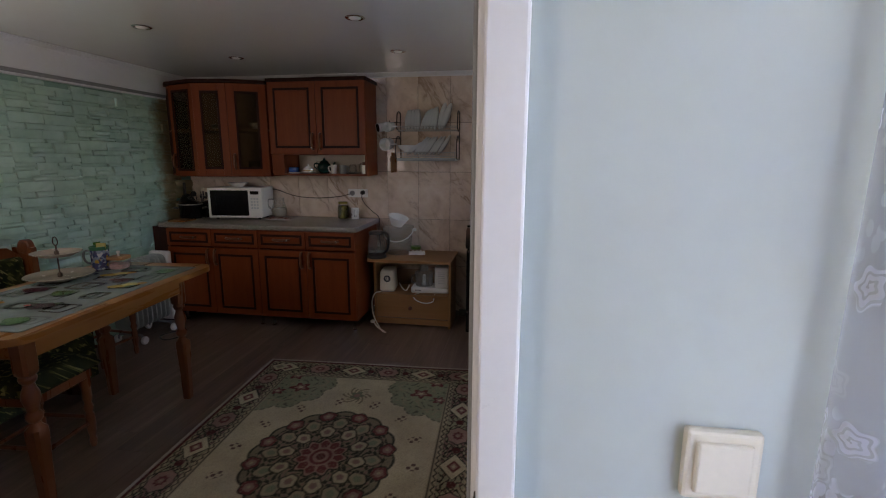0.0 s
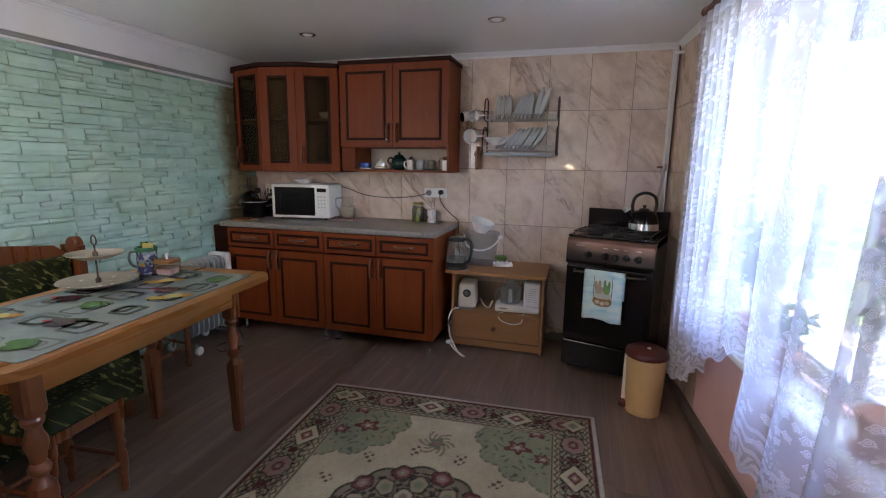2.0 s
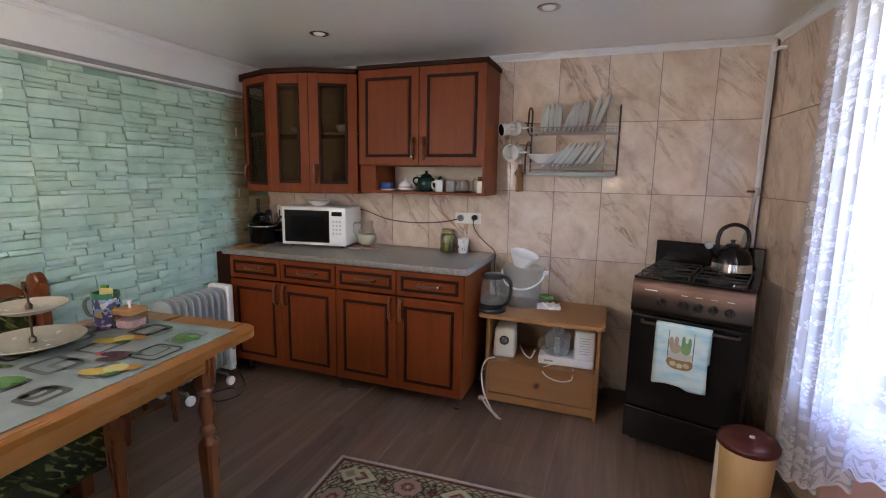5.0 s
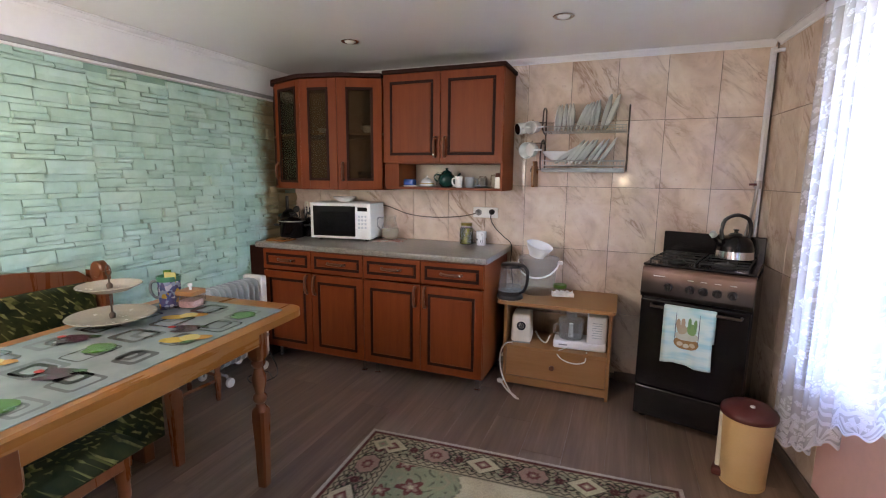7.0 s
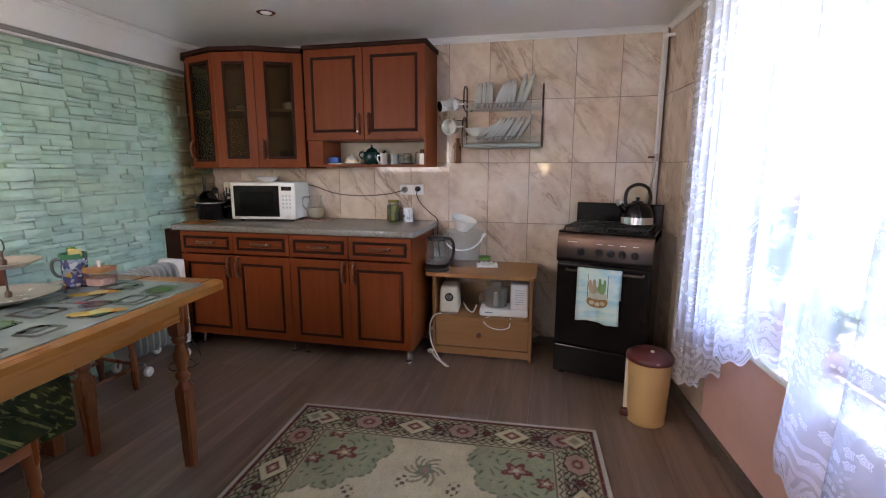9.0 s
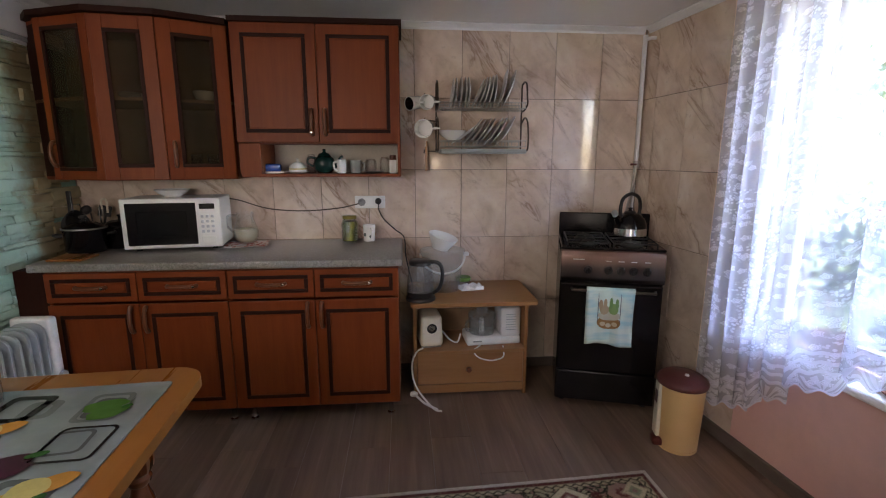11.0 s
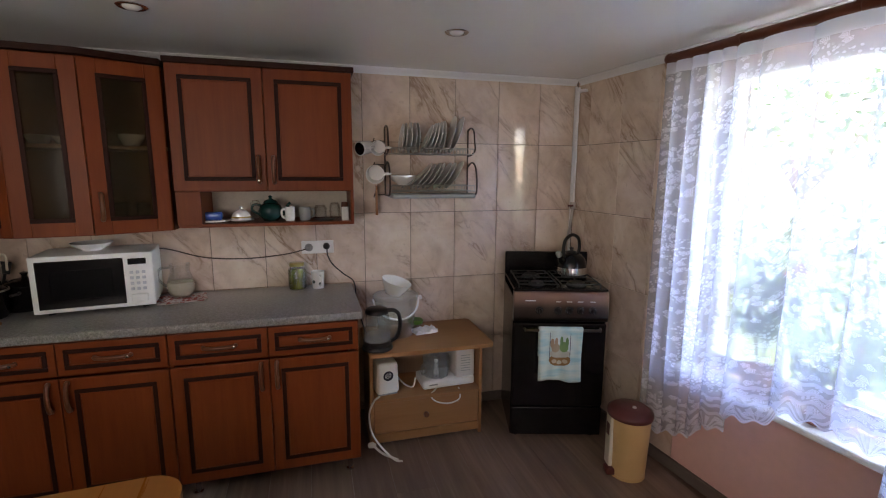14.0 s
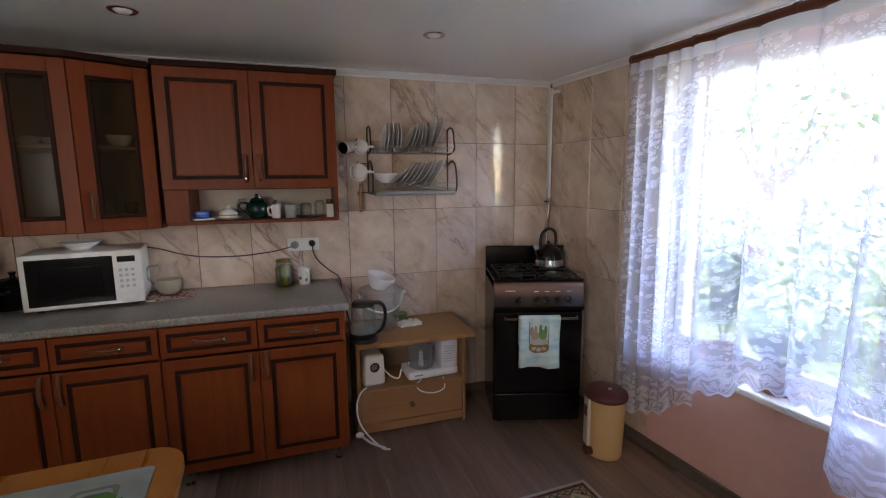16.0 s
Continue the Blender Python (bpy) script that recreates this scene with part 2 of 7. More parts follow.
def stone_paint():
    """Mint paint over textured stone; the colour turns to buff next to the cupboards."""
    n = Nodes("mint_painted_stone", 0.55)
    geo = n.add("NewGeometry").outputs["Position"]
    r = n.random()
    v = n.scaled(n.coords(), 1, 1, 1, shift=n.add("CombineXYZ", X=n.math("MULTIPLY", r, 37.0), Y=n.math("MULTIPLY", r, 11.0)).outputs[0])
    f = n.math("ADD", n.math("MULTIPLY", n.noise(geo, 7.0, 5, 0.65), 0.78), n.math("MULTIPLY", r, 0.22))
    base = n.ramp(f, (0.3, (0.33, 0.51, 0.43)), (0.5, (0.40, 0.59, 0.505)), (0.7, (0.475, 0.66, 0.59)))
    yell = n.ramp(n.noise(geo, 2.2, 3), (0.5, (0, 0, 0)), (0.7, (0.5, 0.5, 0.5)))
    base = n.mix(yell, base, (0.53, 0.68, 0.50))
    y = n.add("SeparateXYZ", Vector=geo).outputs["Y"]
    # uneven blend from mint to buff as y nears the tiled wall
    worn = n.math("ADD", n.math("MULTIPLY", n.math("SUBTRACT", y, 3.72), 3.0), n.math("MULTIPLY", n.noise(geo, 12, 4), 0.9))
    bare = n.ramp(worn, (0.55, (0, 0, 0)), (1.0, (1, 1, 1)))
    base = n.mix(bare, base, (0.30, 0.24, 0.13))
    n.bump(n.noise(geo, 60, 6, 0.7), 0.5, 0.004)
    return n.set(base)


def laminate():
    n = Nodes("grey_oak_laminate", 0.28, 0.0, 0.36)
    r = n.random()
    shift = n.add("CombineXYZ", X=n.math("MULTIPLY", r, 13.0), Y=n.math("MULTIPLY", r, 29.0)).outputs[0]
    v = n.coords()
    g = n.noise(n.scaled(v, 16, 1, 0.9, shift=shift), 1.0, 5, 0.55, 0.5)
    fine = n.noise(n.scaled(v, 90, 1, 4, shift=shift), 1.0, 3)
    broad = n.noise(n.scaled(v, 3, 1, 0.8, shift=shift), 1.0, 2)
    f = n.math("ADD", n.math("ADD", n.math("MULTIPLY", g, 0.55), n.math("MULTIPLY", fine, 0.2)), n.math("MULTIPLY", broad, 0.25))
    col = n.ramp(f, (0.30, (0.105, 0.064, 0.045)), (0.5, (0.178, 0.116, 0.085)), (0.70, (0.270, 0.188, 0.145)))
    tone = n.ramp(r, (0.0, (0.84, 0.83, 0.82)), (1.0, (1.14, 1.13, 1.12)))
    n.bump(fine, 0.03, 0.0003)
    return n.set(n.mix(1.0, col, tone, "MULTIPLY"), n.math("ADD", n.math("MULTIPLY", g, 0.04), 0.27))


def counter_stone():
    n = Nodes("grey_speckled_worktop", 0.3)
    v = n.coords()
    a = n.noise(v, 230, 3, 0.6)
    b = n.noise(v, 80, 3, 0.6)
    f = n.math("ADD", n.math("MULTIPLY", a, 0.6), n.math("MULTIPLY", b, 0.4))
    return n.set(n.ramp(f, (0.34, (0.12, 0.11, 0.10)), (0.48, (0.235, 0.22, 0.205)), (0.55, (0.275, 0.26, 0.242)), (0.68, (0.46, 0.43, 0.40))))


def leaf_fabric():
    """Dark olive upholstery with broad soft palm fronds, each cell of the cloth turned its own way."""
    n = Nodes("leaf_print_fabric", 0.85, 0.0, 0.2)
    v = n.coords()
    sx = n.add("SeparateXYZ", Vector=v)
    flat = n.add("CombineXYZ", X=n.math("ADD", sx.outputs["X"], n.math("MULTIPLY", sx.outputs["Z"], 0.6)), Y=n.math("ADD", sx.outputs["Y"], n.math("MULTIPLY", sx.outputs["Z"], 0.8))).outputs[0]
    warp = n.add("TexNoise", Vector=flat, Scale=7.0, Detail=2.0)
    bent = n.add("MixRGB", Fac=0.06)
    n.put(bent, "Color1", flat), n.put(bent, "Color2", warp.outputs["Color"])
    p = n.scaled(bent.outputs[0], 6.5, 6.5, 0)
    vo = n.add("TexVoronoi", Vector=p)
    vo.voronoi_dimensions = "2D"
    d = n.add("VectorMath")
    d.operation = "SUBTRACT"
    n.put(d, "i0", p), n.put(d, "i1", vo.outputs["Position"])
    cell = n.add("SeparateColor", Color=vo.outputs["Color"])
    turn = n.add("VectorRotate", Vector=d.outputs[0], Angle=n.math("MULTIPLY", cell.outputs[0], 6.28))
    turn.rotation_type = "Z_AXIS"
    q = n.add("SeparateXYZ", Vector=turn.outputs[0])
    bx, by = q.outputs["X"], n.math("ABSOLUTE", q.outputs["Y"])
    blade = n.math("SINE", n.math("MULTIPLY", n.math("SUBTRACT", bx, n.math("MULTIPLY", by, 1.2)), 17.0))
    wide = n.ramp(n.math("ADD", by, n.math("MULTIPLY", n.math("ABSOLUTE", bx), 0.4)), (0.36, (1, 1, 1)), (0.52, (0, 0, 0)))
    frond = n.math("MULTIPLY", n.ramp(blade, (0.02, (0, 0, 0)), (0.6, (1, 1, 1))), wide)
    frond = n.math("MULTIPLY", frond, n.ramp(n.noise(v, 16, 3), (0.36, (0.25, 0.25, 0.25)), (0.55, (1, 1, 1))))
    base = n.ramp(n.noise(v, 9, 4), (0.35, (0.008, 0.013, 0.005)), (0.58, (0.030, 0.036, 0.010)), (0.72, (0.070, 0.070, 0.022)))
    tone = n.ramp(cell.outputs[1], (0.2, (0.11, 0.125, 0.032)), (0.8, (0.27, 0.255, 0.095)))
    n.bump(n.noise(v, 300, 2), 0.3, 0.001)
    return n.set(n.mix(n.math("MULTIPLY", frond, 0.9), base, tone))


def lace():
    """White net with woven roses, leaves and a fan border; the net lets light and view through."""
    n = Nodes("white_lace_net", 0.9, 0.0, 0.1)
    n.t.nodes.remove(n.b)
    uv = n.add("UVMap").outputs[0]
    warp = n.add("TexNoise", Vector=uv, Scale=14.0, Detail=2.0)
    moved = n.add("MixRGB", Fac=0.02)
    n.put(moved, "Color1", uv), n.put(moved, "Color2", warp.outputs["Color"])
    p = n.scaled(moved.outputs[0], 3.6, 7.0, 0)

    def grey(fac, *stops):
        return n.ramp(fac, *((q, (c, c, c)) for q, c in stops))
    vo = n.add("TexVoronoi", Vector=p, Randomness=0.95)
    vo.voronoi_dimensions = "2D"
    rel = n.add("VectorMath")
    rel.operation = "SUBTRACT"
    n.put(rel, "i0", p), n.put(rel, "i1", vo.outputs["Position"])
    c = n.add("SeparateXYZ", Vector=rel.outputs[0])
    th = n.math("ARCTAN2", c.outputs["Y"], c.outputs["X"])
    d = n.math("MULTIPLY", vo.outputs["Distance"], n.math("MULTIPLY_ADD", n.math("COSINE", n.math("MULTIPLY", th, 5.0)), 0.16, 1.0))
    spiral = n.math("SINE", n.math("MULTIPLY_ADD", d, 42.0, th))
    rose = n.math("MULTIPLY", grey(n.math("MULTIPLY_ADD", spiral, 0.5, 0.5), (0.12, 0.15), (0.45, 1.0)), grey(d, (0.33, 1), (0.37, 0)))
    chance = n.add("SeparateColor", Color=vo.outputs["Color"]).outputs[0]
    rose = n.math("MULTIPLY", rose, grey(chance, (0.38, 0), (0.42, 1)))
    lf = n.add("TexVoronoi", Vector=n.scaled(moved.outputs[0], 11, 15, 0), Randomness=0.9)
    lf.voronoi_dimensions = "2D"
    leaves = n.math("MULTIPLY", grey(lf.outputs["Distance"], (0.30, 1), (0.36, 0)), n.math("MULTIPLY", grey(n.noise(p, 0.9, 1), (0.5, 0), (0.56, 1)), grey(d, (0.36, 0), (0.42, 1))))
    sep = n.add("SeparateXYZ", Vector=uv)
    up = sep.outputs["Y"]
    bx = n.math("MULTIPLY", n.math("SUBTRACT", n.math("FRACT", n.math("DIVIDE", sep.outputs["X"], 0.28)), 0.5), 1.4)
    by = n.math("DIVIDE", up, 0.13)
    r = n.math("SQRT", n.math("ADD", n.math("MULTIPLY", bx, bx), n.math("MULTIPLY", by, by)))
    arcs = n.math("GREATER_THAN", n.math("SINE", n.math("MULTIPLY", r, 24.0)), 0.3)
    ribs = n.math("GREATER_THAN", n.math("SINE", n.math("MULTIPLY", n.math("ARCTAN2", bx, by), 15.0)), -0.1)
    outer = n.math("GREATER_THAN", r, 0.48)
    fan = n.math("ADD", n.math("MULTIPLY", arcs, outer), n.math("MULTIPLY", ribs, n.math("SUBTRACT", 1.0, outer)))
    border = n.math("MULTIPLY", n.math("MULTIPLY", fan, 0.7), n.math("LESS_THAN", r, 1.2))
    dense = n.math("MAXIMUM", n.math("MAXIMUM", rose, n.math("MULTIPLY", leaves, 0.9)), border)
    z = n.add("SeparateXYZ", Vector=n.add("NewGeometry").outputs["Position"]).outputs["Z"]
    dense = n.math("MAXIMUM", dense, n.math("GREATER_THAN", z, 1.935))
    dense = n.math("MAXIMUM", dense, n.math("LESS_THAN", up, 0.008))
    cover = n.math("ADD", n.math("MULTIPLY", dense, 0.40), 0.46)
    tl = n.add("BsdfTranslucent", Color=(0.51, 0.55, 0.75, 1))
    df = n.add("BsdfDiffuse", Color=(0.86, 0.87, 0.9, 1))
    cloth = n.add("MixShader", Fac=0.5)
    n.put(cloth, "i1", df.outputs[0]), n.put(cloth, "i2", tl.outputs[0])
    mx = n.add("MixShader", Fac=cover)
    n.put(mx, "i1", n.add("BsdfTransparent").outputs[0]), n.put(mx, "i2", cloth.outputs[0])
    n.t.links.new(mx.outputs[0], n.t.nodes["Material Output"].inputs["Surface"])
    return n.mat


def leaf_green(name, a, b):
    n = Nodes(name, 0.5)
    r = n.add("NewGeometry").outputs["Random Per Island"]
    n.set(n.ramp(r, (0.0, a), (1.0, b)))
    n.b.inputs["Transmission Weight"].default_value = 0.0
    return n.mat


M = {
    "tile": tile_marble(), "stone": stone_paint(), "laminate": laminate(), "worktop": counter_stone(), "fabric": leaf_fabric(), "lace": lace(),
    "grout": plain("grout", (0.22, 0.18, 0.155), 0.9), "joint": plain("dark_joint", (0.13, 0.09, 0.07), 0.9),
    # backing of the stones, its mint darkened to paint shade into the gaps
    "recess_shade": plain("mint_recess", (0.25, 0.40, 0.33), 0.8, bump=0.4),
    "pink": plain("pink_wall_paint", (0.76, 0.46, 0.41), 0.7, vary=0.06, scale=3, bump=0.15),
    "blue": plain("pale_blue_wall_paint", (0.505, 0.56, 0.54), 0.6, vary=0.05, scale=3, bump=0.15),
    "white": plain("white_paint", (0.80, 0.80, 0.80), 0.45, vary=0.03, scale=4),
    "ceiling": plain("glossy_white_ceiling", (0.86, 0.86, 0.85), 0.11, vary=0.02, scale=2, spec=0.6),
    "pvc": plain("white_pvc", (0.82, 0.82, 0.83), 0.3, vary=0.02),
    "gasket": plain("grey_gasket", (0.28, 0.28, 0.28), 0.5),
    "cherry": wood("cherry_foil", (0.145, 0.027, 0.0070), (0.23, 0.050, 0.0118), "z", 0.42, spec=0.22),
    "cherry_x": wood("cherry_foil_across", (0.145, 0.027, 0.0070), (0.23, 0.050, 0.0118), "x", 0.42, spec=0.22),
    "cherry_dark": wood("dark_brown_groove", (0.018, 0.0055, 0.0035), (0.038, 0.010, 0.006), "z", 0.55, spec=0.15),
    "inside": wood("cupboard_inside", (0.22, 0.13, 0.07), (0.32, 0.20, 0.11), "z", 0.6),
    "cream": plain("cream_board", (0.62, 0.56, 0.47), 0.6),
    "pine": wood("varnished_pine", (0.215, 0.074, 0.016), (0.31, 0.120, 0.028), "y", 0.28, 0.7, spec=0.35),
    "pine_z": wood("varnished_pine_upright", (0.115, 0.030, 0.009), (0.18, 0.054, 0.016), "z", 0.28, 0.7),
    "beech": wood("beech_board", (0.29, 0.136, 0.050), (0.40, 0.200, 0.082), "x", 0.45, 0.8, spec=0.3),
    "rod": wood("red_brown_rod", (0.09, 0.025, 0.012), (0.15, 0.045, 0.022), "y", 0.3),
    "chrome": plain("chrome", (0.75, 0.75, 0.76), 0.15, 1.0, 0.05), "steel": plain("steel_wire", (0.5, 0.48, 0.45), 0.3, 1.0, 0.1),
    "bronze": plain("dark_metal", (0.10, 0.075, 0.06), 0.35, 0.8),
    "black": plain("black_plastic", (0.015, 0.015, 0.016), 0.3, vary=0.2), "enamel": plain("black_enamel", (0.007, 0.006, 0.007), 0.16, vary=0.1, spec=0.3, even=0.15),
    "iron": plain("cast_iron", (0.02, 0.02, 0.02), 0.6, bump=0.3),
    "china": plain("white_china", (0.82, 0.82, 0.80), 0.15, vary=0.03), "plastic": plain("white_plastic", (0.80, 0.79, 0.76), 0.35, vary=0.03),
    "ivory": plain("ivory_plastic", (0.74, 0.68, 0.56), 0.4, vary=0.04),
    "beige": plain("beige_plastic", (0.66, 0.43, 0.20), 0.4, vary=0.04), "maroon": plain("maroon_plastic", (0.105, 0.022, 0.018), 0.35, vary=0.1),
    "heater": plain("grey_enamel", (0.36, 0.39, 0.39), 0.35, vary=0.05), "panel_white": plain("warm_white_plastic", (0.75, 0.74, 0.72), 0.4),
    "navy": plain("dark_blue_board", (0.013, 0.018, 0.034), 0.4, vary=0.15), "terracotta": plain("terracotta", (0.33, 0.11, 0.06), 0.8),
    "glass": glass("clear_glass", (0.96, 0.97, 0.97), 0.03, 1.0), "smoked": cloudy("smoked_glass", (0.22, 0.17, 0.11), 0.09, (0.60, 0.55, 0.45), 0.2), "pane": glass("window_glass", (0.97, 0.98, 0.98), 0.02, 0.99),
    "frosted": cloudy("cloudy_plastic", (0.86, 0.89, 0.90), 0.20),
    "grass": plain("grass", (0.07, 0.11, 0.03), 0.9, vary=0.5, scale=3), "render": plain("white_render", (0.7, 0.68, 0.63), 0.9),
    "leaf": leaf_green("garden_leaf", (0.030, 0.070, 0.013), (0.09, 0.15, 0.03)), "pot_leaf": leaf_green("geranium_leaf", (0.03, 0.10, 0.02), (0.08, 0.2, 0.05)),
    "petal": leaf_green("red_petal", (0.55, 0.03, 0.03), (0.7, 0.08, 0.06)), "bark": plain("bark", (0.10, 0.07, 0.05), 0.9),
    "kettle_glass": cloudy("kettle_glass", (0.85, 0.88, 0.90), 0.09),
    "key": plain("pale_grey_key", (0.52, 0.54, 0.57), 0.45),
    "lemonade": cloudy("cloudy_lemonade", (0.90, 0.84, 0.66), 0.55),
    "skirting": wood("grey_skirting", (0.10, 0.075, 0.062), (0.17, 0.13, 0.11), "y", 0.4),
}

# ---- structure ----
XL, YB, H = -2.15, 4.20, 2.06          # stone wall, tiled wall, ceiling
SKEW = 0.085                           # the window wall runs a little outwards towards the door


def xr(y):
    return 1.075 + SKEW * (YB - y)



def rw(s, off, z):
    """A place s metres along the window wall from the tiled corner, off metres into the room."""
    k = math.sqrt(1 + SKEW * SKEW)
    return Vector((1.075 + SKEW * s / k - off / k, YB - s / k - off * SKEW / k, z))


def along_right(s0, s1, o0, o1, z0, z1, bevel=0.0, bm=None):
    """A box beside the window wall: s along it, o into the room."""
    one = box(s0, s1, o0, o1, z0, z1, bevel)
    c = Matrix(((rw(1, 0, 0) - rw(0, 0, 0)).to_tuple(), (rw(0, 1, 0) - rw(0, 0, 0)).to_tuple(), (0, 0, 1))).transposed().to_4x4()
    one.transform(Matrix.Translation(rw(0, 0, 0)) @ c)
    bmesh.ops.recalc_face_normals(one, faces=one.faces[:])
    return one if bm is None else merge(bm, one)


def setting(name, bm, material, label, smooth=None):
    return tagged(part(name, bm, material, None, label, smooth), label, "", "", "structure")


floor = setting("floor", box(-2.4, 2.2, -2.2, 4.4, -0.2, -0.012), M["joint"], "grey-brown oak laminate floor with narrow dark joints")
ceiling = setting("ceiling", box(-2.4, 2.2, 0.72, 4.4, H, H + 0.2), M["ceiling"], "glossy pale grey stretch ceiling that mirrors the room")
wall_north = setting("wall_north", box(-2.4, 1.3, YB + 0.008, YB + 0.25, 0, H), M["grout"], "kitchen wall clad in beige marbled ceramic tiles")
wall_west = setting("wall_west", box(-2.4, XL - 0.012, 0.9, YB + 0.008, 0, H), M["recess_shade"], "wall of mint green painted stone cladding")
WS0, WS1, WZ0, WZ1 = 0.93, 2.25, 0.56, 1.97      # window opening along the wall, sill and head
wb = along_right(-0.2, 0.93, -0.30, -0.008, 0, H)
wall_tiled = setting("wall_east", wb, M["grout"], "window wall with marbled tiles beside the cooker")
pb = along_right(WS0, WS1, -0.30, 0.0, 0, WZ0 - 0.03)
along_right(WS0, WS1, -0.30, 0.0, WZ1, H, 0, pb)
along_right(WS1, 3.52, -0.30, 0.0, 0, H, 0, pb)
wall_pink = setting("wall_east_pink", pb, M["pink"], "smooth pink painted wall under and beside the window")
db = box(-2.15, -1.98, 0.74, 0.90, 0, H)
box(-0.42, -0.12, 0.74, 0.90, 0, H, 0, 0, db)
box(-1.98, -0.42, 0.74, 0.90, 0, 0.32, 0, 0, db)
box(-1.98, -0.42, 0.74, 0.90, 1.94, H, 0, 0, db)
box(-0.12, 1.40, 0.74, 0.90, 2.03, H, 0, 0, db)
box(0.90, 1.40, 0.74, 0.90, 0, 2.03, 0, 0, db)
wall_south = setting("wall_south", db, M["pink"], "pink painted wall round the doorway")
hb = box(0.856, 1.45, 0.70, 0.738, 0, 2.3)
box(-0.45, -0.12, 0.70, 0.738, 0, 2.3, 0, 0, hb)
box(-0.12, 0.856, 0.70, 0.738, 2.04, 2.3, 0, 0, hb)
box(-0.6, 0.20, -2.2, -2.0, 0, 2.3, 0, 0, hb)
box(0.38, 1.45, -2.2, -2.0, 0, 2.3, 0, 0, hb)
box(0.20, 0.38, -2.2, -2.0, 0, 1.155, 0, 0, hb)
box(0.20, 0.38, -2.2, -2.0, 1.335, 2.3, 0, 0, hb)
box(-0.6, -0.45, -2.0, 0.738, 0, 2.3, 0, 0, hb)
hall = setting("wall_hall", hb, M["blue"], "pale blue painted hallway wall with small scuffs")
eb = box(1.20, 1.45, -2.0, 0.10, 0, 2.3)
box(1.20, 1.45, 0.60, 0.70, 0, 2.3, 0, 0, eb)
box(1.20, 1.45, 0.10, 0.60, 0, 0.75, 0, 0, eb)
box(1.20, 1.45, 0.10, 0.60, 2.0, 2.3, 0, 0, eb)
hall_east = setting("wall_hall_east", eb, M["blue"], "pale blue hallway wall with a window opening")
hall_ceiling = setting("ceiling_hall", box(-0.6, 1.75, -2.2, 0.72, 2.3, 2.5), M["white"], "white hallway ceiling")
# slab out of view, added to keep the sun off the rooms
roof = setting("roof", box(-2.8, 2.0, 0.5, 4.9, 2.5, 2.62), M["render"], "unseen flat roof slab, added above the rooms to block the sun")

# white band above the stone, with its mouldings
# the beam's shaded underside, put in as a flat grey strip
setting("trim_band", box(XL - 0.01, -2.108, 0.9, YB, 1.858, 1.8795), M["gasket"], "grey strip painted as the shade under the white beam")
setting("trim_strip", box(XL - 0.01, -2.120, 0.9, YB, 1.846, 1.8575), M["white"], "narrow pale strip along the top of the stone")
setting("trim_beam", box(XL - 0.01, -2.10, 0.9, YB, 1.880, H - 0.002), M["white"], "white painted band above the stone cladding")


def moulding(name, a, b, side, size=0.035):
    """A stepped cove between wall and ceiling from a to b; side points into the room."""
    a, b, side = Vector(a), Vector(b), Vector(side).normalized()
    prof = [(0, 0), (0, -size), (size * 0.16, -size), (size * 0.2, -size * 0.72), (size * 0.38, -size * 0.6), (size * 0.62, -size * 0.36), (size * 0.74, -size * 0.2), (size, -size * 0.16), (size, 0)]
    bm = bmesh.new()
    rings = [[bm.verts.new(p + side * o + Vector((0, 0, z))) for o, z in prof] for p in (a, b)]
    for k in range(len(prof)):
        n = (k + 1) % len(prof)
        bm.faces.new((rings[0][k], rings[0][n], rings[1][n], rings[1][k]))
    bmesh.ops.recalc_face_normals(bm, faces=bm.faces[:])
    return setting(name, bm, M["white"], "white plastic cornice moulding", 40)


moulding("trim_cornice_north", (-2.08, YB, H - 0.001), (1.06, YB, H - 0.001), (0, -1, 0))
moulding("trim_cornice_west", (-2.10, 0.9, H - 0.001), (-2.10, 4.16, H - 0.001), (1, 0, 0))
moulding("trim_cornice_east", rw(0.03, 0.0, H - 0.001), rw(3.3, 0.0, H - 0.001), rw(0, 1, 0) - rw(0, 0, 0))
setting("baseboard_east", along_right(0.3, 3.3, 0.001, 0.018, 0, 0.06, 0.004), M["skirting"], "grey wood-look skirting board")
setting("baseboard_north", box(0.36, 1.04, YB - 0.018, YB - 0.001, 0, 0.06, 0.004), M["skirting"], "grey wood-look skirting board")

# door frame of the passage
door_frame = thing("door_frame", "white plastic door frame with grey seal, no leaf in view", "door frame", (0, 0, 0), 0, "", "structure")
fb = box(0.818, 0.856, 0.668, 0.712, 0, 2.06, 0.003)
part("jamb", fb, M["pvc"], door_frame)
fb = box(0.816, 0.900, 0.714, 0.752, 0, 2.06, 0.003)
box(0.808, 0.818, 0.722, 0.734, 0, 2.06, 0.002, 2, fb)
part("jamb_rebate", fb, M["pvc"], door_frame)
part("seal", box(0.802, 0.815, 0.737, 0.752, 0, 2.06, 0.003), M["gasket"], door_frame, "grey rubber seal")
part("jamb", box(-0.119, 0.02, 0.672, 0.750, 0, 2.06, 0.004), M["pvc"], door_frame)
part("head", box(0.02, 0.816, 0.672, 0.750, 2.0, 2.06, 0.004), M["pvc"], door_frame)
part("strike_plate", box(0.8145, 0.8185, 0.676, 0.694, 0.86, 1.02, 0.001), M["bronze"], door_frame, "dark metal strike plate")
switch = thing("light_switch", "cream plastic rocker light switch on the blue wall", "switch", (1.047, 0.70, 1.078))
part("cover", box(-0.034, 0.034, -0.012, 0, -0.036, 0.036, 0.004, 2), M["ivory"], switch)
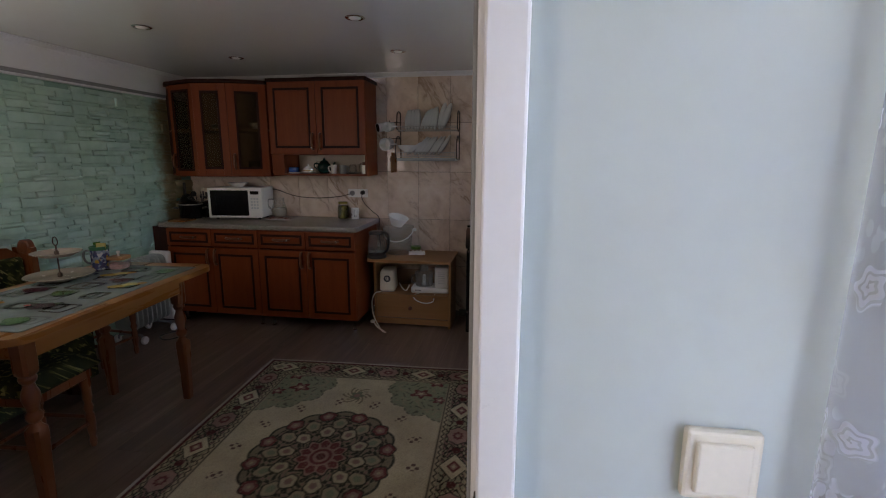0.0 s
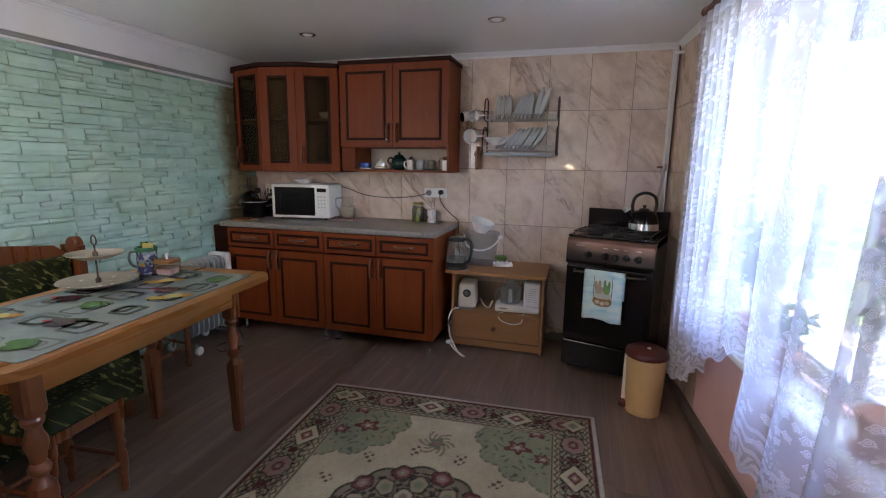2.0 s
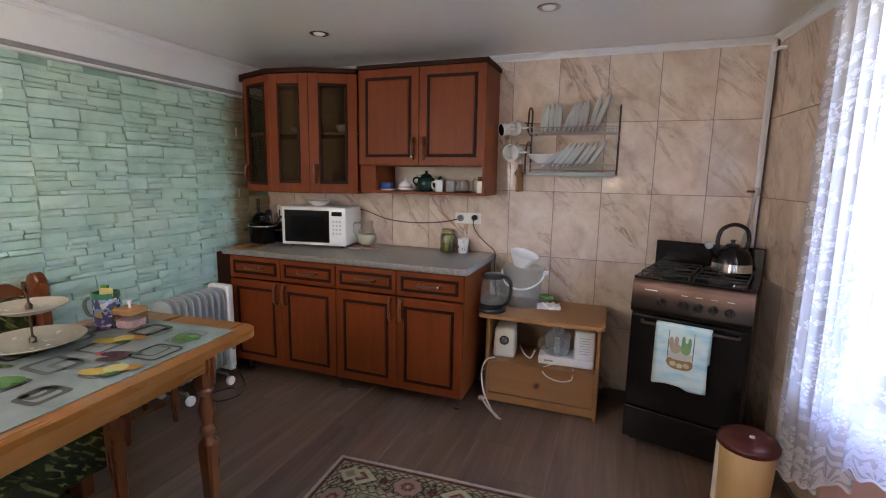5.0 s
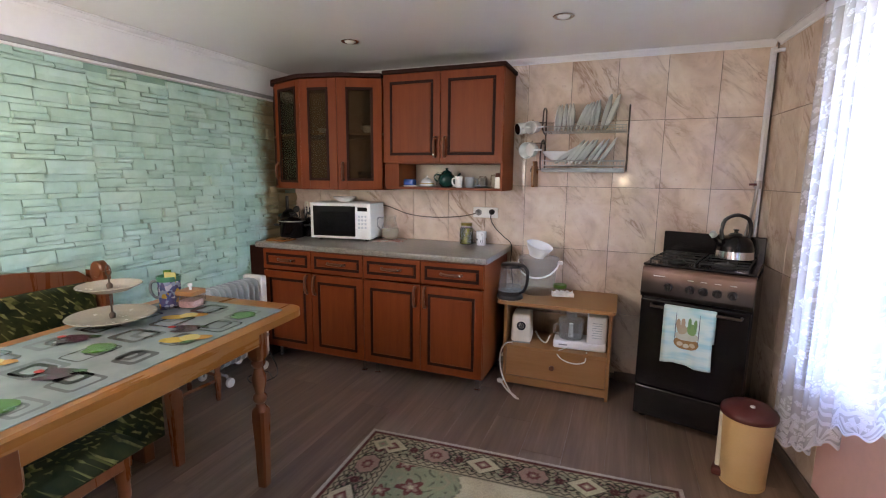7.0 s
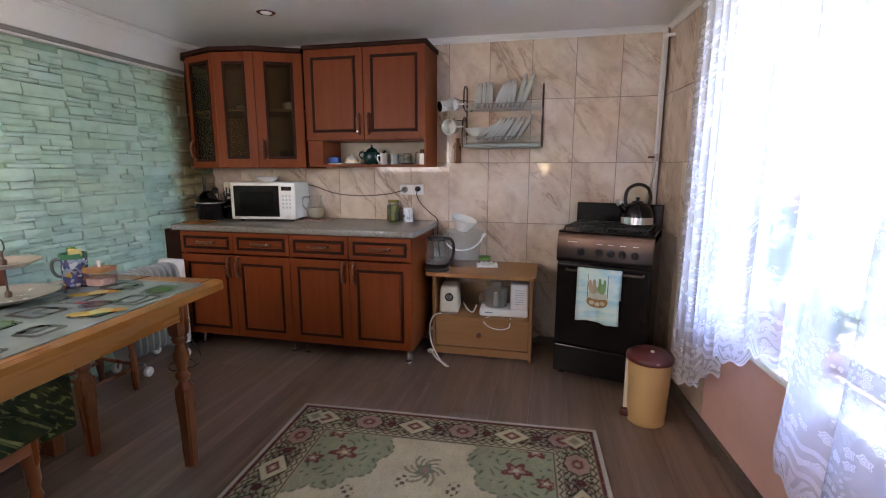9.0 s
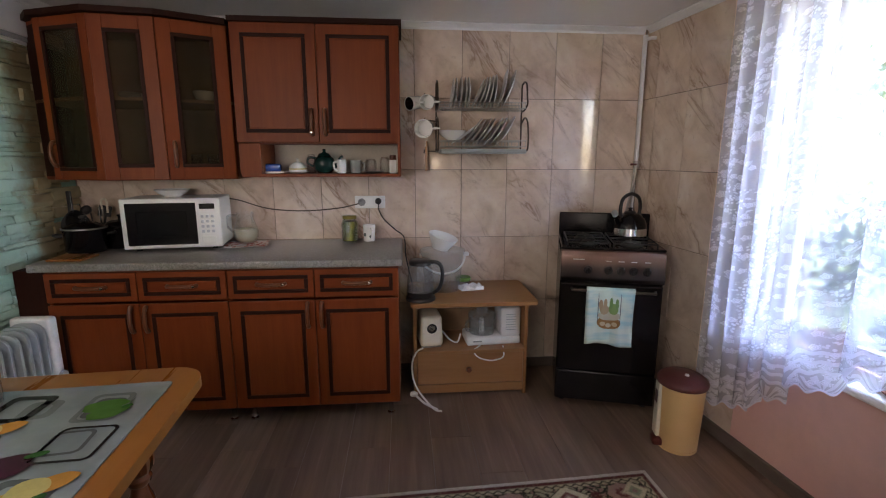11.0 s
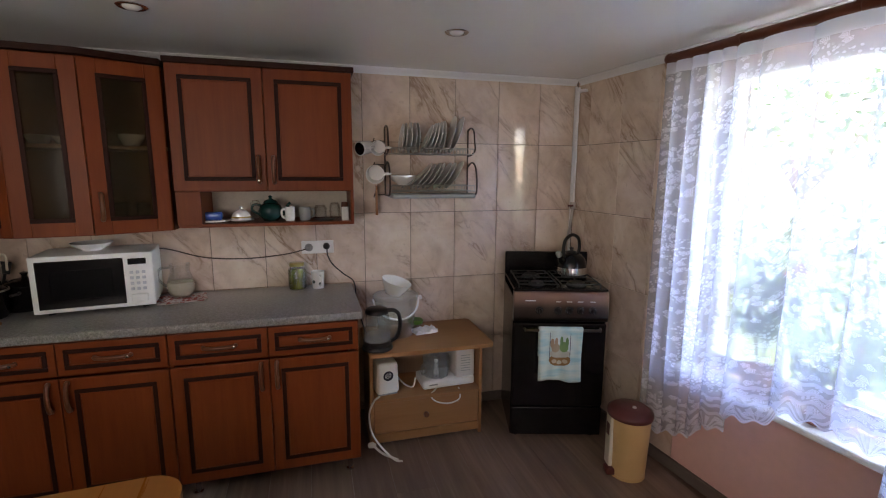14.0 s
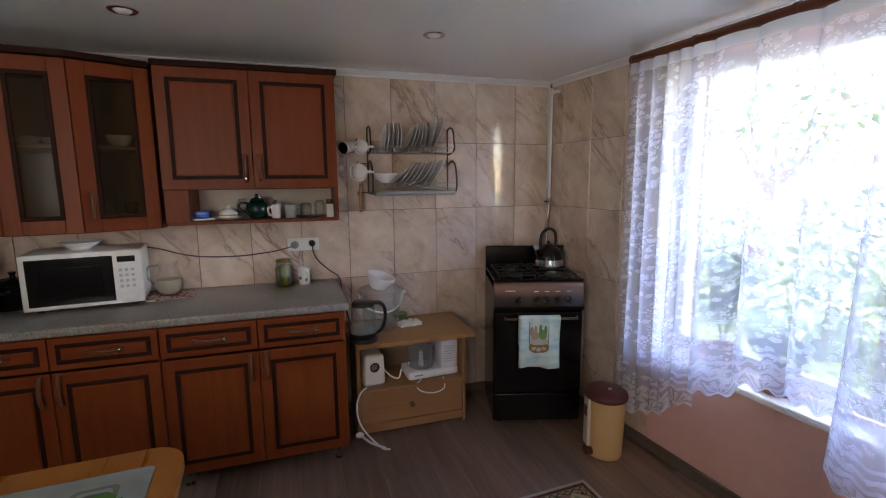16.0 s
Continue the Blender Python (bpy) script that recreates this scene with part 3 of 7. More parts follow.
part("rocker", box(-0.025, 0.025, -0.017, -0.010, -0.027, 0.026, 0.003, 2), M["ivory"], switch)

# the kitchen window
window_1 = thing("window_1", "white plastic window with deep sill onto the garden", "window", (0, 0, 0), 0, "", "structure")
O0, O1 = -0.20, -0.135


def window_box(name, s0, s1, z0, z1, mat="pvc", o0=O0, o1=O1, parent=None, label="", bevel=0.006):
    return part(name, along_right(s0, s1, o0, o1, z0, z1, bevel), M[mat], parent or window_1, label)


window_box("window_frame", WS0, WS0 + 0.06, WZ0, WZ1)
window_box("window_frame", WS1 - 0.06, WS1, WZ0, WZ1)
window_box("window_frame", WS0 + 0.06, WS1 - 0.06, WZ1 - 0.06, WZ1)
window_box("window_frame", WS0 + 0.06, WS1 - 0.06, WZ0, WZ0 + 0.06)
window_box("mullion", WS1 - 0.45, WS1 - 0.38, WZ0 + 0.06, WZ1 - 0.06)
window_box("transom", WS1 - 0.38, WS1 - 0.06, 1.56, 1.63)
for a, b, c, d in ((WS0 + 0.06, WS1 - 0.45, WZ0 + 0.06, WZ1 - 0.06), (WS1 - 0.38, WS1 - 0.06, WZ0 + 0.06, 1.56), (WS1 - 0.38, WS1 - 0.06, 1.63, WZ1 - 0.06)):
    pane = window_box("pane", a, b, c, d, "pane", -0.178, -0.172, bevel=0)
    pane.visible_shadow = False
    window_box("seal", a, b, c, c + 0.008, "gasket", -0.16, -0.15, bevel=0)
window_box("window_sill", WS0 - 0.03, WS1 + 0.03, WZ0 - 0.03, WZ0, "pvc", -0.135, 0.05, label="white plastic sill board", bevel=0.01)
window_box("reveal", WS0, WS0 + 0.008, WZ0, WZ1, "white", -0.135, -0.001, bevel=0)
window_box("reveal", WS1 - 0.008, WS1, WZ0, WZ1, "white", -0.135, -0.001, bevel=0)

# made-up window, out of view, that gives the back fill lamp its place
window_3 = thing("window_3", "white plastic window, added unseen behind the fill lamp", "window", (0, 0, 0), 0, "", "structure")
for x0, x1, z0, z1 in ((-1.98, -1.92, 0.32, 1.94), (-0.48, -0.42, 0.32, 1.94), (-1.92, -0.48, 0.32, 0.38), (-1.92, -0.48, 1.88, 1.94)):
    part("window_frame", box(x0, x1, 0.775, 0.835, z0, z1, 0.005), M["pvc"], window_3)
part("blind", box(-1.92, -0.48, 0.795, 0.80, 0.38, 1.88), M["white"], window_3, "white roller blind, drawn down in the added window")
# unseen opening to the sky, added so the tiles mirror a small bright dot
window_4 = thing("window_4", "small square window, added unseen at the hallway end for a tile glint", "window", (0, 0, 0), 0, "", "structure")
for x0, x1, z0, z1 in ((0.20, 0.22, 1.155, 1.335), (0.36, 0.38, 1.155, 1.335), (0.22, 0.36, 1.155, 1.175), (0.22, 0.36, 1.315, 1.335)):
    part("window_frame", box(x0, x1, -2.09, -2.0, z0, z1, 0.003), M["pvc"], window_4)
part("pane", box(0.22, 0.36, -2.06, -2.055, 1.175, 1.315), M["pane"], window_4)

# ---- kitchen units ----
def framed_front(name, parent, w, h, at, rz=0, glass_pane=False, border=0.052, grain="cherry"):
    """A door or drawer front in the plane y = 0 facing -y, lower left corner at the origin: boards, dark routed frame, panel."""
    t, g = 0.018, 0.018
    bm = bmesh.new()
    if glass_pane:
        box(0, border, 0, t, 0, h, 0.002, 1, bm), box(w - border, w, 0, t, 0, h, 0.002, 1, bm)
        box(border, w - border, 0, t, 0, border, 0.002, 1, bm), box(border, w - border, 0, t, h - border, h, 0.002, 1, bm)
    else:
        box(0, w, 0, t, 0, h, 0.003, 2, bm)
    front = part(name, bm, M[grain], parent)
    front.matrix_basis = pose(*at, 0, 0, rz)
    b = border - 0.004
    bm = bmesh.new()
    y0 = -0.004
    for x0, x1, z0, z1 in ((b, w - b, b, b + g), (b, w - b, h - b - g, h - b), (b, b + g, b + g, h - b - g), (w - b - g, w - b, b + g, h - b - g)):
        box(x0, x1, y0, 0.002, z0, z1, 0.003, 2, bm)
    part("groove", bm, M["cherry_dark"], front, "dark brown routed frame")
    if glass_pane:
        pane_ = part("pane", box(border - 0.003, w - border + 0.003, 0.008, 0.011, border - 0.003, h - border + 0.003), M["smoked"], front, "smoked glass pane")
        pane_.visible_shadow = False
    else:
        part("panel", box(b + g + 0.004, w - b - g - 0.004, -0.003, 0.001, b + g + 0.004, h - b - g - 0.004, 0.002, 1), M[grain], front)
    return front


def handle(parent, x, z, length=0.11, upright=True, tip=True):
    """A bowed brown handle with a metal stud, in front of the plane y = 0."""
    ax = Vector((0, 0, 1)) if upright else Vector((1, 0, 0))
    c = Vector((x, -0.002, z))
    pts = [c - ax * length / 2 + Vector((0, 0.0, 0)), c - ax * length * 0.46 + Vector((0, -0.014, 0)), c - ax * length * 0.2 + Vector((0, -0.026, 0)), c + ax * length * 0.2 + Vector((0, -0.026, 0)), c + ax * length * 0.46 + Vector((0, -0.014, 0)), c + ax * length / 2]
    h = part("handle", tube(pts, [0.010] + [0.009] * 40, 8, None, 5), M["cherry_h"], parent, "brown bowed handle", 60)
    if tip:
        q = c + ax * length * (-0.42 if upright else 0.46)
        part("stud", lathe([(0, 0), (0.005, 0.001), (0.006, 0.004), (0, 0.006)], 10, None, q + Vector((0, -0.026, 0)), pose(0, 0, 0, 90)), M["chrome"], parent, "bright metal stud", 60)
    return h


M["cherry_h"] = wood("brown_handle", (0.10, 0.032, 0.014), (0.18, 0.060, 0.024), "z", 0.3)


def base_cabinet(x0, x1):
    c = thing("base_cabinet", "cherry-red wooden floor cupboard with two drawers and two panelled doors", "cabinet", (x0, 3.632, 0), 0, "kitchen floor cupboards")
    w, d, z0, z1 = x1 - x0, 0.55, 0.10, 0.81
    bm = box(0, 0.016, 0, d, z0, z1, 0.001, 1)
    box(w - 0.016, w, 0, d, z0, z1, 0.001, 1, bm), box(0.016, w - 0.016, 0, d, z0, z0 + 0.016, 0, 1, bm)
    box(0.016, w - 0.016, d - 0.01, d, z0, z1, 0, 1, bm), box(0.016, w - 0.016, 0, 0.09, z1 - 0.016, z1, 0, 1, bm)
    part("body", bm, M["cherry"], c)
    half = w / 2
    for k in range(2):
        f = framed_front("drawer_front", c, half - 0.004, 0.138, (k * half + 0.002, -0.019, 0.666), 0, False, 0.030, "cherry_x")
        handle(f, half / 2, 0.072, 0.13, False)
        f = framed_front("door", c, half - 0.004, 0.548, (k * half + 0.002, -0.019, 0.106), 0, False, 0.052)
        handle(f, half - 0.036 if k == 0 else 0.030, 0.475, 0.12, True, False)
    for x in (0.05, w - 0.05):
        for y in (0.07, d - 0.07):
            leg = lathe([(0, 0), (0.020, 0.0), (0.020, 0.008), (0.012, 0.012), (0.012, 0.092), (0.022, 0.094), (0.022, 0.1), (0, 0.1)], 16, None, (x, y, 0))
            part("leg", leg, M["chrome"], c, "short chrome leg", 40)
    return c


base_cabinet(-1.175, -0.375)
base_cabinet(-1.977, -1.177)
side_board = tagged(part("side_panel", box(-2.138, -1.980, 3.66, 4.19, 0, 0.808, 0.002, 1), M["cherry_dark"]), "dark brown filler panel between cupboard and stone wall", "panel")
wt = box(-2.035, -0.357, 3.602, 4.196, 0.812, 0.850, 0.007, 3)
worktop = thing("worktop", "grey speckled laminate worktop with rounded front edge", "worktop")
part("slab", wt, M["worktop"], worktop, "", 40)
part("end_strip", box(-0.357, -0.355, 3.606, 4.192, 0.814, 0.848, 0.0008, 1), M["gasket"], worktop, "thin grey end strip")


def wall_cabinet():
    c = thing("wall_cabinet", "cherry-red wall cupboard with two panelled doors above an open shelf", "cabinet", (-1.168, 3.905, 1.225), 0, "kitchen wall cupboards")
    w, d, h, s = 0.812, 0.285, 0.735, 0.168
    bm = box(0, 0.016, 0.016, d, 0, h, 0.001, 1)
    box(w - 0.016, w, 0.0, d, 0, h, 0.001, 1, bm), box(0.016, w - 0.016, 0.0, d, 0, 0.016, 0.001, 1, bm)
    box(0.016, w - 0.016, 0.02, d, s, s + 0.016, 0, 1, bm), box(0.016, w - 0.016, 0.02, d, h - 0.016, h, 0, 1, bm)
    box(0.0, 0.105, 0.0, 0.016, 0.016, s, 0.001, 1, bm), box(0.089, 0.105, 0.016, d, 0.016, s, 0.001, 1, bm)
    part("body", bm, M["cherry"], c)
    part("back_panel", box(0.105, w - 0.016, d - 0.012, d - 0.004, 0.016, s), M["cream"], c, "cream back board")
    part("back_panel", box(0.016, w - 0.016, d - 0.012, d - 0.004, s + 0.016, h), M["inside"], c)
    for k in range(2):
        f = framed_front("door", c, w / 2 - 0.003, h - s - 0.004, (k * w / 2 + 0.0015, -0.019, s + 0.004), 0, False, 0.052)
        handle(f, w / 2 - 0.036 if k == 0 else 0.030, 0.10, 0.12, True, k == 0)
    part("crown", box(-0.004, w + 0.012, -0.032, d, h, h + 0.026, 0.004, 2), M["cherry_dark"], c, "dark brown cap board")
    return c


wall_cabinet()

# three-sided glazed cupboard in the corner
PLAN = [(-1.180, 3.898), (-1.448, 3.768), (-1.717, 3.732), (-2.010, 3.838)]
corner_cab = thing("corner_cabinet", "cherry-red wall cupboard with three smoked glass doors in the corner", "cabinet", (0, 0, 0), 0, "kitchen wall cupboards")
CZ0, CZ1 = 1.215, 1.945
out = [(-1.186, 4.19), (-2.125, 4.19), (-2.125, 3.95), (-2.006, 3.862), (-1.717, 3.755), (-1.452, 3.790), (-1.186, 3.920)]
part("bottom_board", prism(out, CZ0, CZ0 + 0.016), M["cherry_x"], corner_cab)
part("shelf_board", prism(out, 1.58, 1.595), M["inside"], corner_cab)
part("top_board", prism(out, CZ1 - 0.016, CZ1), M["cherry_x"], corner_cab)
cap = [(-1.178, 4.19), (-2.135, 4.19), (-2.135, 3.94), (-2.020, 3.815), (-1.720, 3.706), (-1.440, 3.743), (-1.178, 3.872)]
part("crown", prism(cap, CZ1, CZ1 + 0.024), M["cherry_dark"], corner_cab, "dark brown cap board")
part("side_board", box(-1.202, -1.186, 3.924, 4.19, CZ0 + 0.016, CZ1 - 0.016), M["cherry"], corner_cab)
part("back_panel", box(-2.125, -1.202, 4.180, 4.188, CZ0 + 0.016, CZ1 - 0.016), M["inside"], corner_cab)
sb = prism([(-2.125, 3.95), (-2.006, 3.862), (-1.994, 3.874), (-2.113, 3.964)], CZ0 + 0.016, CZ1 - 0.016)
box(-2.125, -2.112, 3.964, 4.18, CZ0 + 0.016, CZ1 - 0.016, 0, 1, sb)
part("side_board", sb, M["cherry_dark"], corner_cab)
for k in range(3):
    (ax, ay), (bx, by) = PLAN[k + 1], PLAN[k]
    L = math.hypot(bx - ax, by - ay)
    f = framed_front("door", corner_cab, L - 0.004, CZ1 - CZ0 - 0.006, (ax, ay, CZ0 + 0.003), math.degrees(math.atan2(by - ay, bx - ax)), True, 0.062 if k < 2 else 0.045)
    if k != 1:
        handle(f, 0.032, 0.12, 0.11, True, False)
for x, y, r, h in ((-1.72, 4.02, 0.05, 0.05), (-1.62, 4.05, 0.06, 0.045), (-1.36, 4.03, 0.055, 0.06)):
    bowl = lathe([(0, 0), (r * 0.5, 0), (r * 0.95, h * 0.7), (r, h), (r * 0.94, h), (r * 0.5, 0.008), (0, 0.008)], 24, None, (x, y, 1.595))
    tagged(part("bowl", bowl, M["china"], None, "", 60), "white china bowl behind the glass", "bowl", "china in the corner cupboard")
for x, y in ((-1.33, 4.0), (-1.44, 4.06)):
    tum = lathe([(0, 0), (0.022, 0), (0.03, 0.11), (0.028, 0.11), (0.02, 0.005), (0, 0.005)], 20, None, (x, y, CZ0 + 0.016))
    tagged(part("tumbler", tum, M["glass"], None, "", 60), "clear glass tumbler in the glazed cupboard", "glass", "glasses in the corner cupboard")

# ---- cooker ----
STOVE = (0.468, 3.735, 0)
cooker = thing("gas_cooker", "black enamel gas cooker with brown control panel", "cooker", STOVE, -16.5)
cooker.scale = (1.0, 0.955, 1.026)
SW, SD = 0.508, 0.47
part("body", box(0, SW, 0.02, SD, 0.02, 0.80, 0.004), M["enamel"], cooker)
part("oven_door", box(0.004, SW - 0.004, -0.012, 0.02, 0.20, 0.668, 0.008), M["enamel"], cooker, "black glass oven door")
part("lower_drawer", box(0.004, SW - 0.004, -0.008, 0.02, 0.03, 0.192, 0.006), M["enamel"], cooker)
part("oven_handle", tube([(0.06, -0.012, 0.640), (0.06, -0.045, 0.640), (SW - 0.04, -0.045, 0.640), (SW - 0.04, -0.012, 0.640)], 0.007, 8), M["bronze"], cooker, "dark grey metal bar", 60)


def panel_brown():
    n = Nodes("brown_fading_enamel", 0.3, 0.3)
    z = n.add("SeparateXYZ", Vector=n.coords()).outputs["Z"]
    f = n.math("ADD", z, n.math("MULTIPLY", n.noise(n.coords(), 30), 0.01))
    return n.set(n.ramp(f, (0.70, (0.010, 0.008, 0.007)), (0.758, (0.045, 0.025, 0.018)), (0.80, (0.17, 0.088, 0.062)), (0.835, (0.21, 0.115, 0.085))))


bm = bmesh.new()
prof = [(-0.014, 0.678), (-0.022, 0.70), (-0.010, 0.81), (0.0, 0.832), (0.03, 0.838), (0.03, 0.678)]
for x in (0.0, SW):
    [bm.verts.new((x, y, z)) for y, z in prof]
bm.verts.ensure_lookup_table()
for k in range(6):
    n_ = (k + 1) % 6
    bm.faces.new((bm.verts[k], bm.verts[n_], bm.verts[6 + n_], bm.verts[6 + k]))
bm.faces.new([bm.verts[k] for k in range(6)][::-1]), bm.faces.new([bm.verts[6 + k] for k in range(6)])
bmesh.ops.recalc_face_normals(bm, faces=bm.faces[:])
bmesh.ops.bevel(bm, geom=bm.edges[:], offset=0.004, segments=2, profile=0.5, affect="EDGES")
part("control_panel", bm, panel_brown(), cooker, "brown control panel fading to black", 40)
for x in (0.135, 0.235, 0.295, 0.355, 0.42):
    kn = lathe([(0, 0), (0.021, 0), (0.021, 0.006), (0.016, 0.009), (0.014, 0.026), (0, 0.027)], 20, None, (x, -0.020, 0.742), pose(0, 0, 0, 96))
    box(x - 0.004, x + 0.004, -0.052, -0.03, 0.728, 0.758, 0.002, 1, kn)
    part("knob", kn, M["black"], cooker, "", 40)
for x in (0.235, 0.295, 0.355, 0.42):
    part("mark", box(x - 0.014, x + 0.014, -0.0205, -0.018, 0.786, 0.789), M["plastic"], cooker, "pale printed mark")
part("maker_mark", box(0.06, 0.115, -0.0195, -0.017, 0.790, 0.794), M["plastic"], cooker, "pale printed mark")
hob = box(0.0, SW, 0.0, SD - 0.03, 0.838, 0.850, 0.005)
part("hob", hob, M["enamel"], cooker)
bp = box(0.0, SW, SD - 0.03, SD - 0.005, 0.80, 0.980, 0.006)
part("back_panel", bp, M["enamel"], cooker)
for x, y, r in ((0.14, 0.11, 0.035), (0.36, 0.11, 0.045), (0.14, 0.32, 0.045), (0.36, 0.32, 0.03)):
    part("burner", lathe([(0, 0), (r * 1.25, 0), (r * 1.2, 0.008), (r * 0.9, 0.009), (r, 0.012), (r * 0.96, 0.02), (0, 0.022)], 24, None, (x, y, 0.850)), M["iron"], cooker, "dark burner cap", 40)
for x0 in (0.03, 0.26):
    g = bmesh.new()
    x1 = x0 + 0.21
    for y in (0.03, 0.215, 0.40):
        tube([(x0, y, 0.870), (x1, y, 0.870)], 0.004, 6, g)
    for x in (x0, x1):
        tube([(x, 0.03, 0.870), (x, 0.40, 0.870)], 0.004, 6, g)
        for y in (0.03, 0.40):
            tube([(x, y, 0.850), (x, y, 0.870)], 0.004, 6, g)
    for y in (0.11, 0.32):
        tube([(x0, y, 0.870), (x0 + 0.07, y, 0.870)], 0.004, 6, g), tube([(x1 - 0.07, y, 0.870), (x1, y, 0.870)], 0.004, 6, g)
        tube([((x0 + x1) / 2, y - 0.08, 0.870), ((x0 + x1) / 2, y - 0.035, 0.870)], 0.004, 6, g), tube([((x0 + x1) / 2, y + 0.035, 0.870), ((x0 + x1) / 2, y + 0.08, 0.870)], 0.004, 6, g)
    part("grate", g, M["iron"], cooker, "black iron pan grate", 60)
for x in (0.04, SW - 0.04):
    for y in (0.06, SD - 0.05):
        part("foot", lathe([(0, 0), (0.018, 0), (0.015, 0.022), (0, 0.022)], 12, None, (x, y, 0)), M["black"], cooker)

# ---- low television stand used as a sideboard ----
stand = thing("low_stand", "worn beech-look low stand with one drawer and open shelf", "stand", (-0.318, 3.712, 0))
part("top_board", prism(rounded(0, 0.670, 0, 0.450, 0.02), 0.566, 0.586, 0.003), M["beech"], stand)
part("side_board", box(0.016, 0.034, 0.130, 0.440, 0.0, 0.566, 0.001, 1), M["beech"], stand)
part("side_board", box(0.634, 0.652, 0.130, 0.440, 0.0, 0.566, 0.001, 1), M["beech"], stand)
part("shelf", box(0.034, 0.634, 0.110, 0.436, 0.262, 0.280, 0.002, 1), M["beech"], stand)
part("back_panel", box(0.034, 0.634, 0.430, 0.436, 0.02, 0.42), M["inside"], stand)
part("drawer_front", box(0.036, 0.632, 0.134, 0.150, 0.075, 0.256, 0.003, 2), M["beech"], stand)
part("knob", lathe([(0, 0), (0.008, 0), (0.008, 0.012), (0.016, 0.018), (0.015, 0.028), (0, 0.030)], 18, None, (0.322, 0.134, 0.165), pose(0, 0, 0, 90)), M["cherry_h"], stand, "dark brown round knob", 40)
part("plinth", box(0.034, 0.634, 0.135, 0.150, 0.02, 0.068, 0.001, 1), M["beech"], stand)

# ---- table ----
table = thing("dining_table", "varnished pine dining table with turned legs", "table", (-1.205, 2.050, 0), 4)
TX, TY = 0.33, 0.585
part("tabletop", prism(rounded(-TX, TX + 0.03, -TY, TY + 0.02, 0.085, 10), 0.728, 0.755, 0.006), M["pine"], table, "", 40)
for y in (-0.47, 0.45):
    part("apron", box(-0.25, 0.25, y, y + 0.02, 0.63, 0.728, 0.002, 1), M["pine"], table)
for x in (-0.262, 0.242):
    part("apron", box(x, x + 0.02, -0.45, 0.45, 0.63, 0.728, 0.002, 1), M["pine"], table)


def turned_leg(x, y):
    """A square leg with a turned waist, its foot splayed a little outwards."""
    bm = bmesh.new()
    rings = []
    prof = [(0.0, 0.021, 0), (0.20, 0.026, 0), (0.315, 0.031, 0), (0.345, 0.030, 0), (0.362, 0.020, 1), (0.375, 0.019, 1), (0.385, 0.027, 1), (0.397, 0.030, 1), (0.409, 0.027, 1), (0.418, 0.019, 1), (0.44, 0.023, 1), (0.47, 0.031, 1), (0.49, 0.030, 1), (0.515, 0.021, 1), (0.53, 0.019, 1), (0.54, 0.027, 1), (0.552, 0.030, 1), (0.562, 0.026, 1), (0.572, 0.030, 0), (0.59, 0.032, 0), (0.728, 0.032, 0)]
    for z, r, turned in prof:
        ring = []
        for k in range(16):
            a = 2 * math.pi * (k + 0.5) / 16
            c, s = math.cos(a), math.sin(a)
            q = 1.0 if turned else 1 / max(abs(c), abs(s))
            ring.append(bm.verts.new((x + r * q * c, y + r * q * s, z)))
        rings.append(ring)
    for a, b in zip(rings, rings[1:]):
        for k in range(16):
            bm.faces.new((a[k], a[(k + 1) % 16], b[(k + 1) % 16], b[k]))
    bm.faces.new(rings[0][::-1]), bm.faces.new(rings[-1])
    return bm


for x in (-0.232, 0.232):
    for y in (-0.45, 0.43):
        part("leg", turned_leg(x, y), M["pine_z"], table, "", 35)

